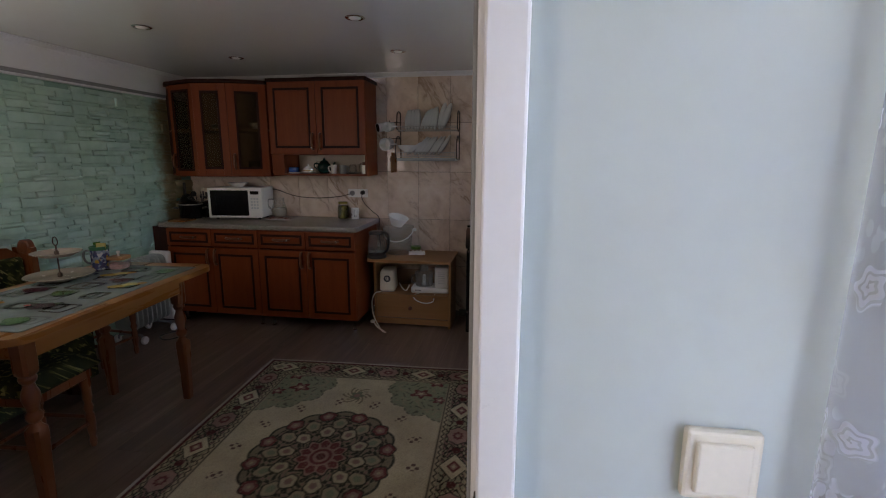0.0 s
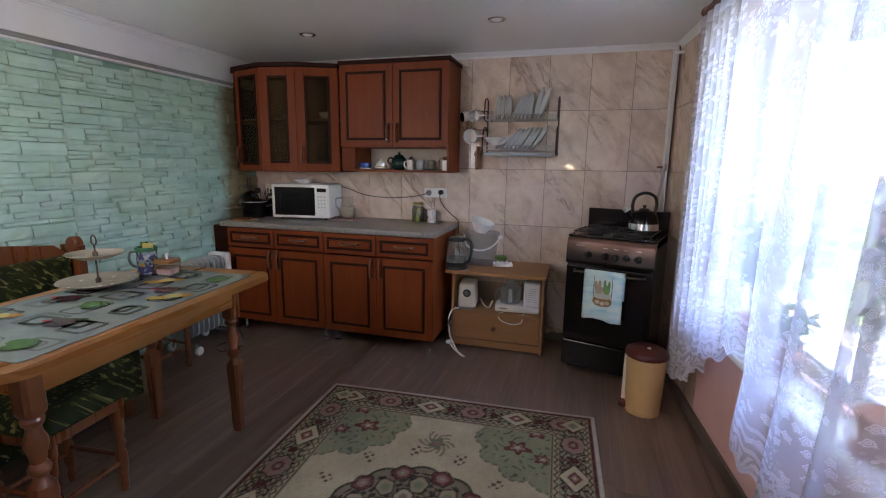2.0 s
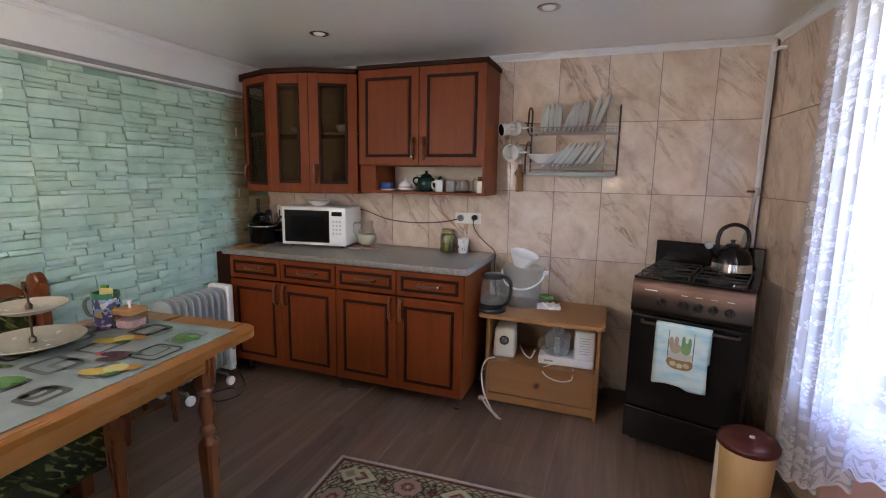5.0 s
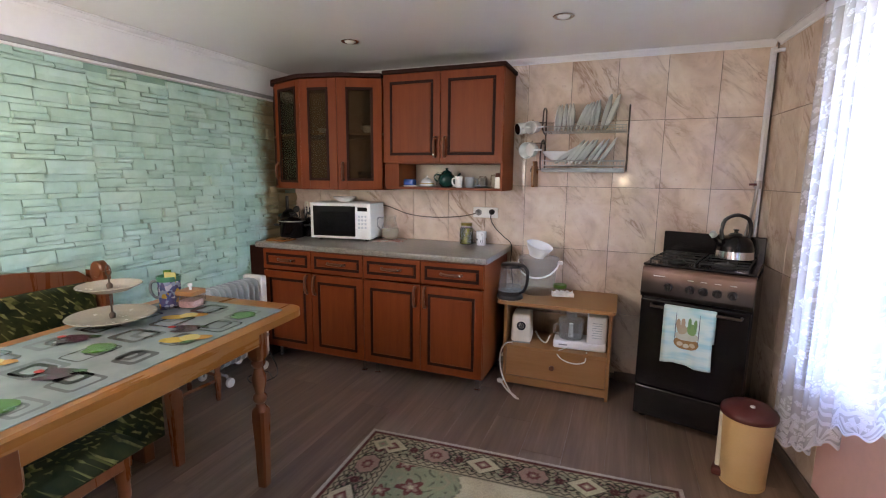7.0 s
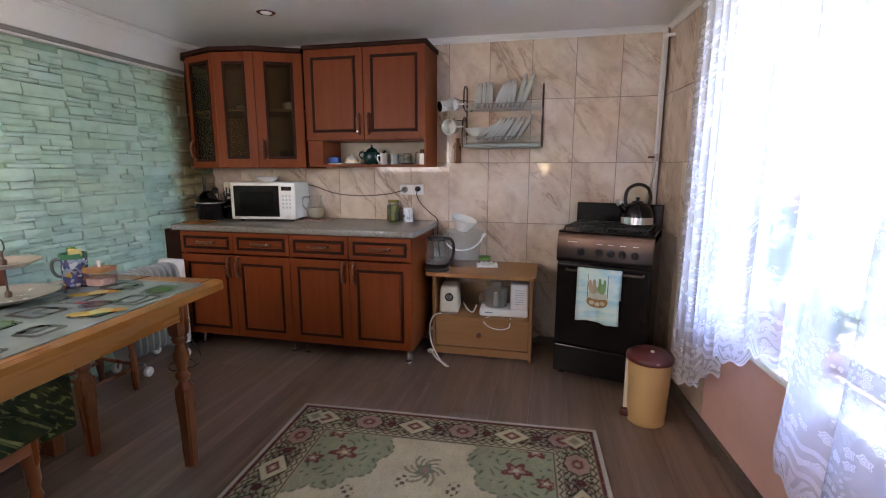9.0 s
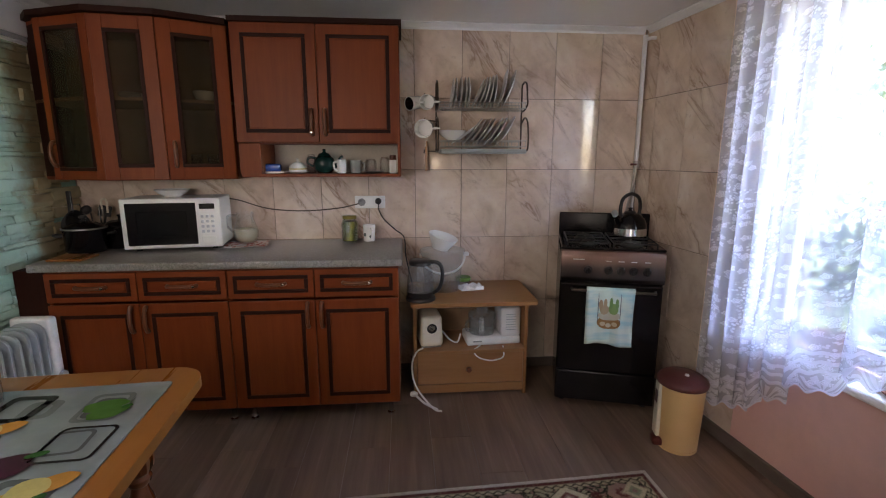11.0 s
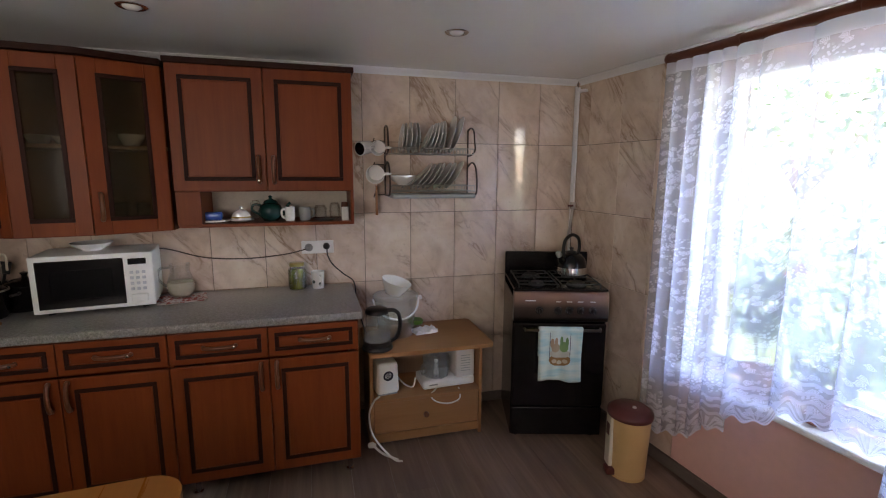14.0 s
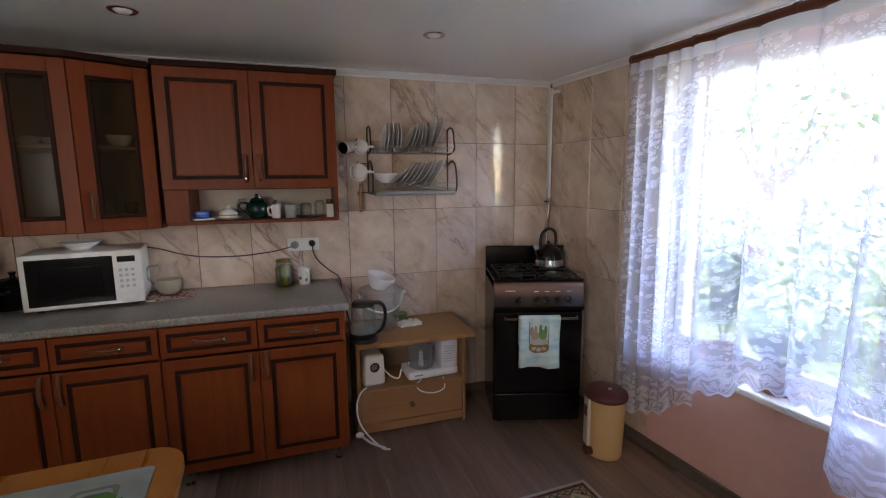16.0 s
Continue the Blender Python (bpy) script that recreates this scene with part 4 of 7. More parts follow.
# ---- rug ----
def rug_colours(u, v):
    """Persian pattern on a half sheet: u, v in metres from the middle; returns rgb."""
    RW, RL = 0.755, 0.985
    au, av = np.abs(u), np.abs(v)
    eu, ev = RW - au, RL - av
    e = np.minimum(eu, ev)
    cream, dark, red, green, rose, tan = [np.array(c) for c in ((0.47, 0.40, 0.255), (0.030, 0.030, 0.020), (0.145, 0.042, 0.036), (0.235, 0.25, 0.15), (0.28, 0.17, 0.13), (0.32, 0.265, 0.165))]
    col = np.zeros(u.shape + (3,)) + cream

    def lay(mask, c, soft=1.0):
        m = np.clip(mask, 0, 1)[..., None] * soft
        col[:] = col * (1 - m) + np.asarray(c) * m

    def step(x, w=0.004):
        return np.clip(x / w + 0.5, 0, 1)
    rng = np.random.RandomState(4)
    ph = rng.rand(8) * 6.28
    # corner fields: scalloped green
    cx, cy = au / 0.50, av / 0.74
    ang = np.arctan2(0.74 - av, 0.52 - au)
    dist = np.hypot((0.56 - au) / 0.36, (0.78 - av) / 0.42)
    edge = 1.0 + 0.09 * np.abs(np.sin(ang * 7)) + 0.05 * np.sin(ang * 3)
    lay(step(edge - dist, 0.02), green)
    lay(step(0.014 - np.abs(edge - dist), 0.02) * step(np.sin(ang * 60) + 0.4, 0.4), dark * 3, 0.8)
    lay(step(0.015 - np.abs(edge * 0.8 - dist + 0.05 * np.sin(ang * 11)), 0.02), tan, 0.7)
    curl = np.sin(au * 60 + 3 * np.sin(av * 40)) * np.sin(av * 55 + 3 * np.sin(au * 45))
    lay(step(curl - 0.72, 0.2) * step(edge * 0.97 - dist, 0.02), dark * 2, 0.7)
    lay(step(-0.75 - curl, 0.2) * step(edge * 0.97 - dist, 0.02), tan, 0.7)
    for px, py, rr in ((0.38, 0.62, 0.055), (0.46, 0.76, 0.05), (0.50, 0.56, 0.04)):
        d = np.hypot(au - px, (av - py) * 1.3)
        a_ = np.arctan2(av - py, au - px)
        f = rr * (1 + 0.3 * np.sin(a_ * 5 + px * 40))
        lay(step(f - d), red), lay(step(f * 0.55 - d), rose), lay(step(f * 0.25 - d), cream)
    # medallion: a dark ground with a ring of large flowers, pale leaves and a rose in the middle
    r = np.hypot(u, v * 0.92) * 0.92
    a = np.arctan2(v, u)
    lay(step(0.300 + 0.030 * np.abs(np.cos(a * 6)) - r), dark * 1.6), lay(step(0.288 + 0.030 * np.abs(np.cos(a * 6)) - r), tan * 0.62)

    def ring(n_, rad, size, squash, turn, *tones):
        t_ = (a + turn) * n_ / (2 * np.pi)
        w_ = (t_ - np.round(t_)) * 2 * np.pi / n_ * rad
        h_ = r - rad
        b_ = np.arctan2(h_, w_)
        d_ = np.hypot(w_, h_ * squash) / (size * (1 + 0.07 * np.sin(b_ * 5)))
        for lim, tone in tones:
            lay(step(lim - d_, 0.12), tone)
    leafage = np.sin(a * 18 + 3.5 * np.sin(r * 55)) * np.sin(r * 95 + 2.0 * np.sin(a * 12))
    lay(step(leafage - 0.05, 0.25) * step(0.292 - r), dark * 1.3), lay(step(-0.62 - leafage, 0.2) * step(0.285 - r), rose * 0.8)
    ring(12, 0.288, 0.044, 1.1, 0.26, (1.0, dark), (0.85, red), (0.52, rose * 0.9), (0.2, tan))
    ring(12, 0.228, 0.036, 0.8, 0.0, (1.0, dark), (0.84, tan * 0.9), (0.45, green * 0.8))
    ring(10, 0.165, 0.036, 0.85, 0.1, (1.0, dark), (0.82, cream * 0.8), (0.4, rose * 0.8))
    lay(step(0.112 + 0.012 * np.cos(a * 11) - r), dark), lay(step(0.103 + 0.012 * np.cos(a * 11) - r), rose)
    ring(11, 0.078, 0.018, 0.8, 0.0, (1.0, red))
    lay(step(0.048 - r), red), lay(step(0.034 - r), rose), lay(step(0.020 - r), red * 0.7)
    # sprigs around the medallion
    rs = np.hypot((r - 0.415) / 0.035, np.sin(a * 7 + 0.4) * 2.6)
    dots = np.sin(u * 150) * np.sin(v * 150)
    lay(step(1 - rs, 0.2) * step(dots - 0.15, 0.3), rose * 0.45)
    for sy in (0.56,):
        d = np.hypot(u * 1.1, av - sy)
        aa = np.arctan2(av - sy, u)
        lay(step(0.085 + 0.02 * np.cos(aa * 6) - d) * step(np.sin(aa * 12 + d * 160) - 0.2, 0.3), tan * 0.7)
        lay(step(0.04 + 0.01 * np.cos(aa * 5) - d), green * 0.7), lay(step(0.02 - d), rose)
    # borders
    lay(step(0.225 - e), tan), lay(step(0.218 - e), dark * 1.5), lay(step(0.212 - e), tan * 1.15)
    along = np.where(eu < ev, v, u)
    zig = 0.197 + 0.006 * np.sin(along * 150)
    lay(step(0.004 - np.abs(e - zig)), dark)
    lay(step(0.185 - e), dark)
    tang = np.sin(along * 75 + 2 * np.sin(e * 120)) * np.sin(e * 105 + 2 * np.sin(along * 60))
    lay(step(tang - 0.15, 0.25) * step(0.183 - e), tan * 0.95), lay(step(-0.55 - tang, 0.2) * step(0.183 - e), rose * 0.8)
    lay(step(tang - 0.7, 0.2) * step(0.183 - e), green)
    n = np.where(eu < ev, along / 0.235, along / 0.235 + 0.5)
    k = np.round(n)
    da, de = (n - k) * 0.235, e - 0.118
    wide = (k % 2 == 0)
    med = np.where(wide, np.abs(da) / 0.085 + np.abs(de) / 0.066, np.hypot(da / 0.07, de / 0.058) + 0.12 * np.abs(np.sin(4 * np.arctan2(de, da))))
    lay(step(1.10 - med, 0.05), dark), lay(step(1.0 - med, 0.05), np.where(wide[..., None], cream * 1.02, rose * 1.1)), lay(step(0.52 - med, 0.08), red), lay(step(0.30 - med, 0.08), rose), lay(step(0.14 - med, 0.08), cream)
    link = np.hypot((np.abs(da) - 0.1175) / 0.022, de / 0.022)
    lay(step(1 - link, 0.2), red * 0.6)
    corner = step(0.19 - eu) * step(0.19 - ev)
    cd = np.abs(eu - 0.115) / 0.055 + np.abs(ev - 0.115) / 0.055
    lay(corner * step(1.0 - cd, 0.1), cream), lay(corner * step(0.55 - cd, 0.1), green), lay(corner * step(0.25 - cd, 0.1), rose)
    lay(step(0.062 - e), tan * 1.1)
    zig = 0.052 + 0.006 * np.sin(along * 150)
    lay(step(0.004 - np.abs(e - zig)), dark)
    lay(step(0.040 - e), red * 0.7), lay(step(0.021 - e), np.array((0.48, 0.42, 0.35)))
    fleck = np.sin(u * 190 + 2 * np.sin(v * 90)) * np.sin(v * 170 + 2 * np.sin(u * 80))
    lay(step(fleck - 0.55, 0.3), tan * 0.8, 0.30)
    return col


def rug():
    nu, nv = 300, 392
    u, v = np.meshgrid(np.linspace(-0.755, 0.755, nu + 1), np.linspace(-0.985, 0.985, nv + 1))
    z = 0.009 + 0.0012 * np.random.RandomState(2).rand(*u.shape) + 0.002 * np.sin(u * 5) * np.sin(v * 4)
    z = np.where((np.abs(u) > 0.754) | (np.abs(v) > 0.984), 0.001, z)
    verts = np.stack([u, v, z], -1).reshape(-1, 3)
    idx = np.arange((nu + 1) * (nv + 1)).reshape(nv + 1, nu + 1)
    faces = np.stack([idx[:-1, :-1], idx[:-1, 1:], idx[1:, 1:], idx[1:, :-1]], -1).reshape(-1, 4)
    me = bpy.data.meshes.new("rug")
    me.from_pydata(verts.tolist(), [], faces.tolist())
    c = rug_colours(u, v).reshape(-1, 3)
    att = me.color_attributes.new("pattern", "FLOAT_COLOR", "POINT")
    att.data.foreach_set("color", np.concatenate([c, np.ones((len(c), 1))], 1).astype(np.float32).ravel())
    for p in me.polygons:
        p.use_smooth = True
    n = Nodes("woven_wool_rug", 0.95, 0.0, 0.1)
    a = n.add("Attribute")
    a.attribute_name = "pattern"
    w = n.noise(n.coords(), 260, 2)
    wear = n.ramp(n.noise(n.coords(), 4, 4), (0.3, (0.8, 0.8, 0.8)), (0.7, (1.1, 1.1, 1.1)))
    n.bump(w, 0.6, 0.002)
    n.set(n.mix(1.0, n.mix(1.0, a.outputs["Color"], n.ramp(w, (0.3, (0.75, 0.75, 0.75)), (0.7, (1.1, 1.1, 1.1))), "MULTIPLY"), wear, "MULTIPLY"))
    me.materials.append(n.mat)
    ob = new("rug", me)
    ob.matrix_basis = pose(-0.014, 2.087, 0.0, 0, 0, 2.7) @ Matrix.Diagonal((0.968, 1.022, 1, 1))
    return tagged(ob, "cream and green patterned oriental rug with flowered border", "rug")


rug()

# ---- curtain, rod and what stands at the window ----
def curtain(name, s0, s1, top, hem, label, nv=44, step=0.0036):
    """A net hung in folded pleats from a rod: s along the window wall, hem(s) its lower edge. Narrow pleats at the gathered end, broad ones before the window."""
    cols, turn = [], 0.0
    for i in range(int((s1 - s0) / step) + 1):
        s = s0 + step * i
        k = min(1, max(0, (s - 1.12) / 0.22))
        period = 0.070 + 0.125 * k + 0.018 * math.sin(s * 9.0)
        turn += 2 * math.pi * step / period
        cols.append((s, turn, period))
    verts, uvs, run = [], [], 0.0
    spread = []
    for i, (s, ph, period) in enumerate(cols):
        along = s + 0.27 * period * math.sin(ph)
        depth = (0.016 + 0.06 * period) * math.cos(ph)
        if spread:
            run += math.hypot(along - spread[-1][0], depth - spread[-1][1])
        spread.append((along, depth, run))
    for j in range(nv + 1):
        f = j / nv
        for (s, ph, period), (along, depth, u) in zip(cols, spread):
            low = hem(s)
            z = top + (low - top) * f
            open_ = 0.72 + 0.28 * math.sqrt(f)
            drape = min(1, max(0, (s - 1.74) / 0.16))
            o = 0.108 + f * (0.072 * drape - 0.018 * (1 - drape) * min(1, max(0, (s - 1.32) / 0.1))) + depth * open_ + 0.006 * f * math.sin(s * 31 + 5 * f)
            z += 0.012 * f ** 8 * math.cos(2 * math.pi * u / 0.075)
            verts.append(rw(s + (along - s) * open_ + 0.008 * f * math.sin(s * 17 + 3 * f), max(o, 0.056), z))
            uvs.append((u, (1 - f) * (top - low)))
    nu = len(cols) - 1
    faces = [(a, a + 1, a + nu + 2, a + nu + 1) for j in range(nv) for a in range(j * (nu + 1), j * (nu + 1) + nu)]
    me = bpy.data.meshes.new(name)
    me.from_pydata(verts, [], faces)
    layer = me.uv_layers.new(name="UVMap")
    for lp in me.loops:
        layer.data[lp.index].uv = uvs[lp.vertex_index]
    for p in me.polygons:
        p.use_smooth = True
    me.materials.append(M["lace"])
    return tagged(new(name, me), label, "curtain")


def hem_line(s):
    """Low at both ends, lifted onto the sill between them."""
    pts = [(0.75, 0.20), (0.92, 0.23), (1.07, 0.29), (1.22, 0.40), (1.36, 0.52), (1.42, 0.60), (1.60, 0.62), (1.79, 0.62), (1.85, 0.50), (1.96, 0.40), (2.1, 0.36), (2.25, 0.37), (2.45, 0.48)]
    for (a, za), (b, zb) in zip(pts, pts[1:]):
        if s <= b:
            k = max(0, min(1, (s - a) / (b - a)))
            return za + (zb - za) * k * k * (3 - 2 * k)
    return pts[-1][1]


curtain("lace_curtain", 0.82, 2.42, 1.985, hem_line, "sheer white lace curtain with woven roses and scalloped hem")
rod = thing("curtain_rod", "red-brown round wooden curtain rod with ring joints", "curtain rod")
a, b = rw(0.83, 0.105, 2.005), rw(2.55, 0.105, 2.005)
part("pole", tube([a, b], 0.021, 16), M["rod"], rod, "", 50)
for s in (1.16, 1.56, 2.0):
    part("ring_joint", tube([rw(s, 0.105, 2.005), rw(s + 0.018, 0.105, 2.005)], 0.025, 16), M["rod"], rod, "", 50)
part("end_cap", lathe([(0, 0), (0.024, 0), (0.026, 0.012), (0.018, 0.024), (0, 0.026)], 16, None, a, Matrix.Rotation(radians(-90), 4, "X")), M["rod"], rod, "", 50)
for s in (1.0, 2.4):
    part("bracket", along_right(s - 0.008, s + 0.008, 0.0, 0.09, 1.995, 2.015, 0.002), M["rod"], rod)


def leafy(name, material, n, centre, size, leaf, seed):
    """Many small bent leaves round a centre."""
    r = random.Random(seed)
    bm = bmesh.new()
    for _ in range(n):
        while True:
            p = Vector((r.uniform(-1, 1), r.uniform(-1, 1), r.uniform(-1, 1)))
            if 0.25 < p.length < 1:
                break
        c = Vector(centre) + Vector((p.x * size[0], p.y * size[1], p.z * size[2]))
        l = leaf * r.uniform(0.6, 1.3)
        m = Matrix.Translation(c) @ Euler((r.uniform(-1, 1), r.uniform(-1, 1), r.uniform(0, 6.28))).to_matrix().to_4x4()
        v = [bm.verts.new(m @ Vector(q)) for q in ((0, 0, 0), (l * 0.45, l * 0.35, l * 0.1), (l, l * 0.12, 0), (l * 1.1, 0, -l * 0.05), (l, -l * 0.12, 0), (l * 0.45, -l * 0.35, l * 0.1))]
        bm.faces.new((v[0], v[1], v[2], v[3])), bm.faces.new((v[0], v[3], v[4], v[5]))
    return bm


def potted_geranium(s, off, h, seed, flowers):
    base = rw(s, off, WZ0)
    t = thing("potted_geranium", "potted geranium with red flowers on the window sill" if flowers else "green leafy houseplant in a terracotta pot on the sill", "houseplant", base, 0, "plants on the sill")
    part("pot", lathe([(0, 0), (0.045, 0), (0.062, 0.095), (0.068, 0.095), (0.068, 0.115), (0.058, 0.115), (0.055, 0.10), (0, 0.10)], 24), M["terracotta"], t, "terracotta pot", 40)
    part("saucer", lathe([(0, -0.0), (0.06, 0.0), (0.072, 0.012), (0.07, 0.014), (0.058, 0.004), (0, 0.004)], 24), M["terracotta"], t, "", 40)
    r = random.Random(seed)
    st = bmesh.new()
    tops = []
    for k in range(7):
        a_ = r.uniform(0, 6.28)
        top = Vector((math.cos(a_) * r.uniform(0.02, 0.06), math.sin(a_) * 0.10, h * r.uniform(0.75, 1.0)))
        tube([(0, 0, 0.1), top * 0.5 + Vector((0, 0, 0.05)), top], 0.0035, 6, st, 4)
        tops.append(top)
    part("stem", st, M["pot_leaf"], t)
    part("foliage", leafy("foliage", None, 130, (0, 0, h * 0.66), (0.07, 0.12, h * 0.30), 0.045, seed), M["pot_leaf"], t, "round green leaves")
    for k in range(flowers):
        fb_ = leafy("flower", None, 60, tops[k] + Vector((0, 0, 0.02)), (0.032, 0.036, 0.032), 0.024, seed + k)
        part("flower_head", fb_, M["petal"], t, "red flower head")
    return t


potted_geranium(2.08, -0.065, 0.66, 4, 4)
potted_geranium(1.53, -0.065, 0.26, 9, 0)
potted_geranium(1.27, -0.065, 0.62, 6, 1)

# ---- garden outside ----
ground = tagged(part("ground", box(2.05, 60, -50, 60, -0.55, -0.35), M["grass"]), "sunny lawn and beds outside the window", "", "", "structure")
tagged(part("ground_near", box(-50, 2.05, 4.9, 60, -0.55, -0.36), M["grass"]), "lawn behind the house", "", "", "structure")
path_ = tagged(part("pavement", box(1.80, 3.3, -4, 8, -0.35, -0.33), plain("pale_concrete", (0.42, 0.40, 0.37), 0.9, vary=0.2, scale=4)), "pale concrete path along the house", "", "", "structure")
for k, (x, y, w, h, n) in enumerate(((4.3, 3.2, 0.7, 0.80, 1100), (4.6, 4.6, 0.8, 0.86, 1200), (4.4, 6.1, 0.8, 0.82, 1100), (4.4, 1.9, 0.7, 0.74, 900), (4.2, 0.6, 0.6, 0.7, 500))):
    bush = thing("garden_shrub", "dense green garden shrub in full sun", "shrub", (x, y, -0.35), 0, "garden shrubs")
    part("foliage", leafy("foliage", None, n, (0, 0, h), (w, w * 1.1, h), 0.10, 20 + k), M["leaf"], bush)
    part("stem", tube([(0, 0, -0.02), (0.03, 0.02, h * 0.6), (0.0, 0.06, h * 1.4)], [0.03] * 4 + [0.02] * 10, 8, None, 5), M["bark"], bush)
for k, (x, y, h) in enumerate(((7.5, 7.5, 3.6), (9.0, 3.5, 4.0), (8.0, 11.0, 4.2))):
    tree = thing("fruit_tree", "leafy fruit tree in the garden", "tree", (x, y, -0.35), 0, "garden trees")
    tb = tube([(0, 0, -0.02), (0.05, 0.02, h * 0.25), (0.0, 0.1, h * 0.5)], [0.10] * 5 + [0.07] * 10, 10, None, 5)
    for q in range(5):
        an = q * 1.26
        tube([(0, 0.06, h * 0.4), (math.cos(an) * 0.5, math.sin(an) * 0.5, h * 0.62), (math.cos(an) * 0.9, math.sin(an) * 0.9, h * 0.85)], [0.05] * 4 + [0.025] * 10, 7, tb, 4)
    part("trunk", tb, M["bark"], tree)
    part("crown", leafy("crown", None, 520, (0, 0, h * 0.75), (1.3, 1.4, h * 0.30), 0.16, 40 + k), M["leaf"], tree)
fence = thing("garden_wall", "pale rendered garden wall beyond the beds", "wall", (12, 5, -0.35))
part("wall", box(0, 0.3, -14, 18, 0, 2.2, 0.01), M["render"], fence)
part("coping", box(-0.04, 0.34, -14, 18, 2.2, 2.28, 0.01), M["render"], fence)

# net in the hallway window
hall_window = thing("window_2", "hallway window with white frame", "window", (0, 0, 0), 0, "", "structure")
for y0, y1, z0, z1 in ((0.10, 0.15, 0.75, 2.0), (0.55, 0.60, 0.75, 2.0), (0.15, 0.55, 0.75, 0.80), (0.15, 0.55, 1.95, 2.0)):
    part("window_frame", box(1.30, 1.36, y0, y1, z0, z1, 0.005), M["pvc"], hall_window)
nv_, nu_ = 30, 90
vv, uu, ff = [], [], []
for j in range(nv_ + 1):
    for i in range(nu_ + 1):
        q, f_ = i / nu_, j / nv_
        vv.append((1.145 - 0.022 * math.sin(q * 50 + 1.2) * (0.4 + f_), 0.685 - 0.75 * q, 2.2 - 1.5 * f_))
        uu.append((q * 1.6, (1 - f_)))
for j in range(nv_):
    for i in range(nu_):
        a0 = j * (nu_ + 1) + i
        ff.append((a0, a0 + 1, a0 + nu_ + 2, a0 + nu_ + 1))
me = bpy.data.meshes.new("hall_curtain")
me.from_pydata(vv, [], ff)
layer = me.uv_layers.new(name="UVMap")
for lp in me.loops:
    layer.data[lp.index].uv = uu[lp.vertex_index]
for p in me.polygons:
    p.use_smooth = True
me.materials.append(M["lace"])
tagged(new("hall_curtain", me), "white lace curtain at the hallway window", "curtain")
part("cord", tube([(1.145, 0.70, 2.2), (1.145, -0.1, 2.2)], 0.004, 6), M["pvc"], hall_window)

# ---- seats ----
def stool(at, rz):
    s = thing("wooden_stool", "turned pine stool with leaf-print padded seat", "stool", at, rz, "stools at the table")
    pad = bmesh.new()
    bmesh.ops.create_grid(pad, x_segments=14, y_segments=14, size=0.18)
    for v in pad.verts:
        e = min(0.18 - abs(v.co.x), 0.18 - abs(v.co.y)) / 0.18
        v.co.z = 0.412 + 0.060 * (1 - (1 - min(1, e * 2.4)) ** 2.4) + 0.005 * noise.noise(v.co * 14)
    ext = bmesh.ops.extrude_edge_only(pad, edges=[e for e in pad.edges if e.is_boundary])
    for g_ in ext["geom"]:
        if isinstance(g_, bmesh.types.BMVert):
            g_.co.z, g_.co.x, g_.co.y = 0.400, g_.co.x * 0.94, g_.co.y * 0.94
    bmesh.ops.recalc_face_normals(pad, faces=pad.faces[:])
    part("seat_pad", pad, M["fabric"], s, "dark green leaf-print pad", 60)
    for x0, x1, y0, y1 in ((-0.15, 0.15, -0.15, -0.13), (-0.15, 0.15, 0.13, 0.15), (-0.15, -0.13, -0.13, 0.13), (0.13, 0.15, -0.13, 0.13)):
        part("seat_rail", box(x0, x1, y0, y1, 0.35, 0.405, 0.003, 1), M["pine_z"], s)
    prof = [(0, 0), (0.013, 0), (0.017, 0.03), (0.013, 0.05), (0.018, 0.08), (0.020, 0.11), (0.020, 0.16), (0.014, 0.175), (0.021, 0.20), (0.014, 0.225), (0.020, 0.25), (0.020, 0.30), (0.024, 0.315), (0.024, 0.405), (0, 0.405)]
    for x in (-0.128, 0.128):
        for y in (-0.128, 0.128):
            part("leg", lathe(prof, 14, None, (x, y, 0)), M["pine_z"], s, "", 50)
    for z, x0, x1, y0, y1 in ((0.15, -0.12, 0.12, -0.128, -0.128), (0.15, -0.12, 0.12, 0.128, 0.128), (0.125, -0.128, -0.128, -0.12, 0.12), (0.125, 0.128, 0.128, -0.12, 0.12)):
        part("stretcher", tube([(x0, y0, z), (x1, y1, z)], 0.010, 8), M["pine_z"], s, "", 60)
    return s


first = stool((-1.25, 1.865, 0), 5)
copy_thing(first, pose(-1.93, 2.88, 0, 0, 0, -4))

bench = thing("corner_bench", "wooden kitchen bench with dark leaf-print upholstery", "bench", (0, 0, 0))
sp = box(-2.02, -1.56, 0.98, 2.50, 0.40, 0.47, 0.025, 3)
part("seat_pad", sp, M["fabric"], bench, "leaf-print padded seat", 50)
part("seat_box", box(-2.02, -1.575, 1.0, 2.49, 0.10, 0.398, 0.004, 1), M["fabric"], bench, "leaf-print covered seat box")
part("back_pad", box(-2.075, -2.02, 1.0, 2.53, 0.48, 0.79, 0.020, 3), M["fabric"], bench, "leaf-print padded back", 50)
top = bmesh.new()
outline = [(0.98, 0.70)] + [(0.98 + 1.56 * k / 24, 0.865 - 0.02 * math.cos(k / 24 * 4 * math.pi) - (0.05 if k in (0, 24) else 0.0) + (0.012 if 8 < k < 16 else 0)) for k in range(25)] + [(2.54, 0.70)]
front_ = [top.verts.new((-2.06, y, z)) for y, z in outline]
back_ = [top.verts.new((-2.095, y, z)) for y, z in outline]
top.faces.new(front_), top.faces.new(back_[::-1])
for k in range(len(outline)):
    n_ = (k + 1) % len(outline)
    top.faces.new((front_[k], back_[k], back_[n_], front_[n_]))
bmesh.ops.recalc_face_normals(top, faces=top.faces[:])
part("top_rail", top, M["pine_z"], bench, "carved wooden back rail")
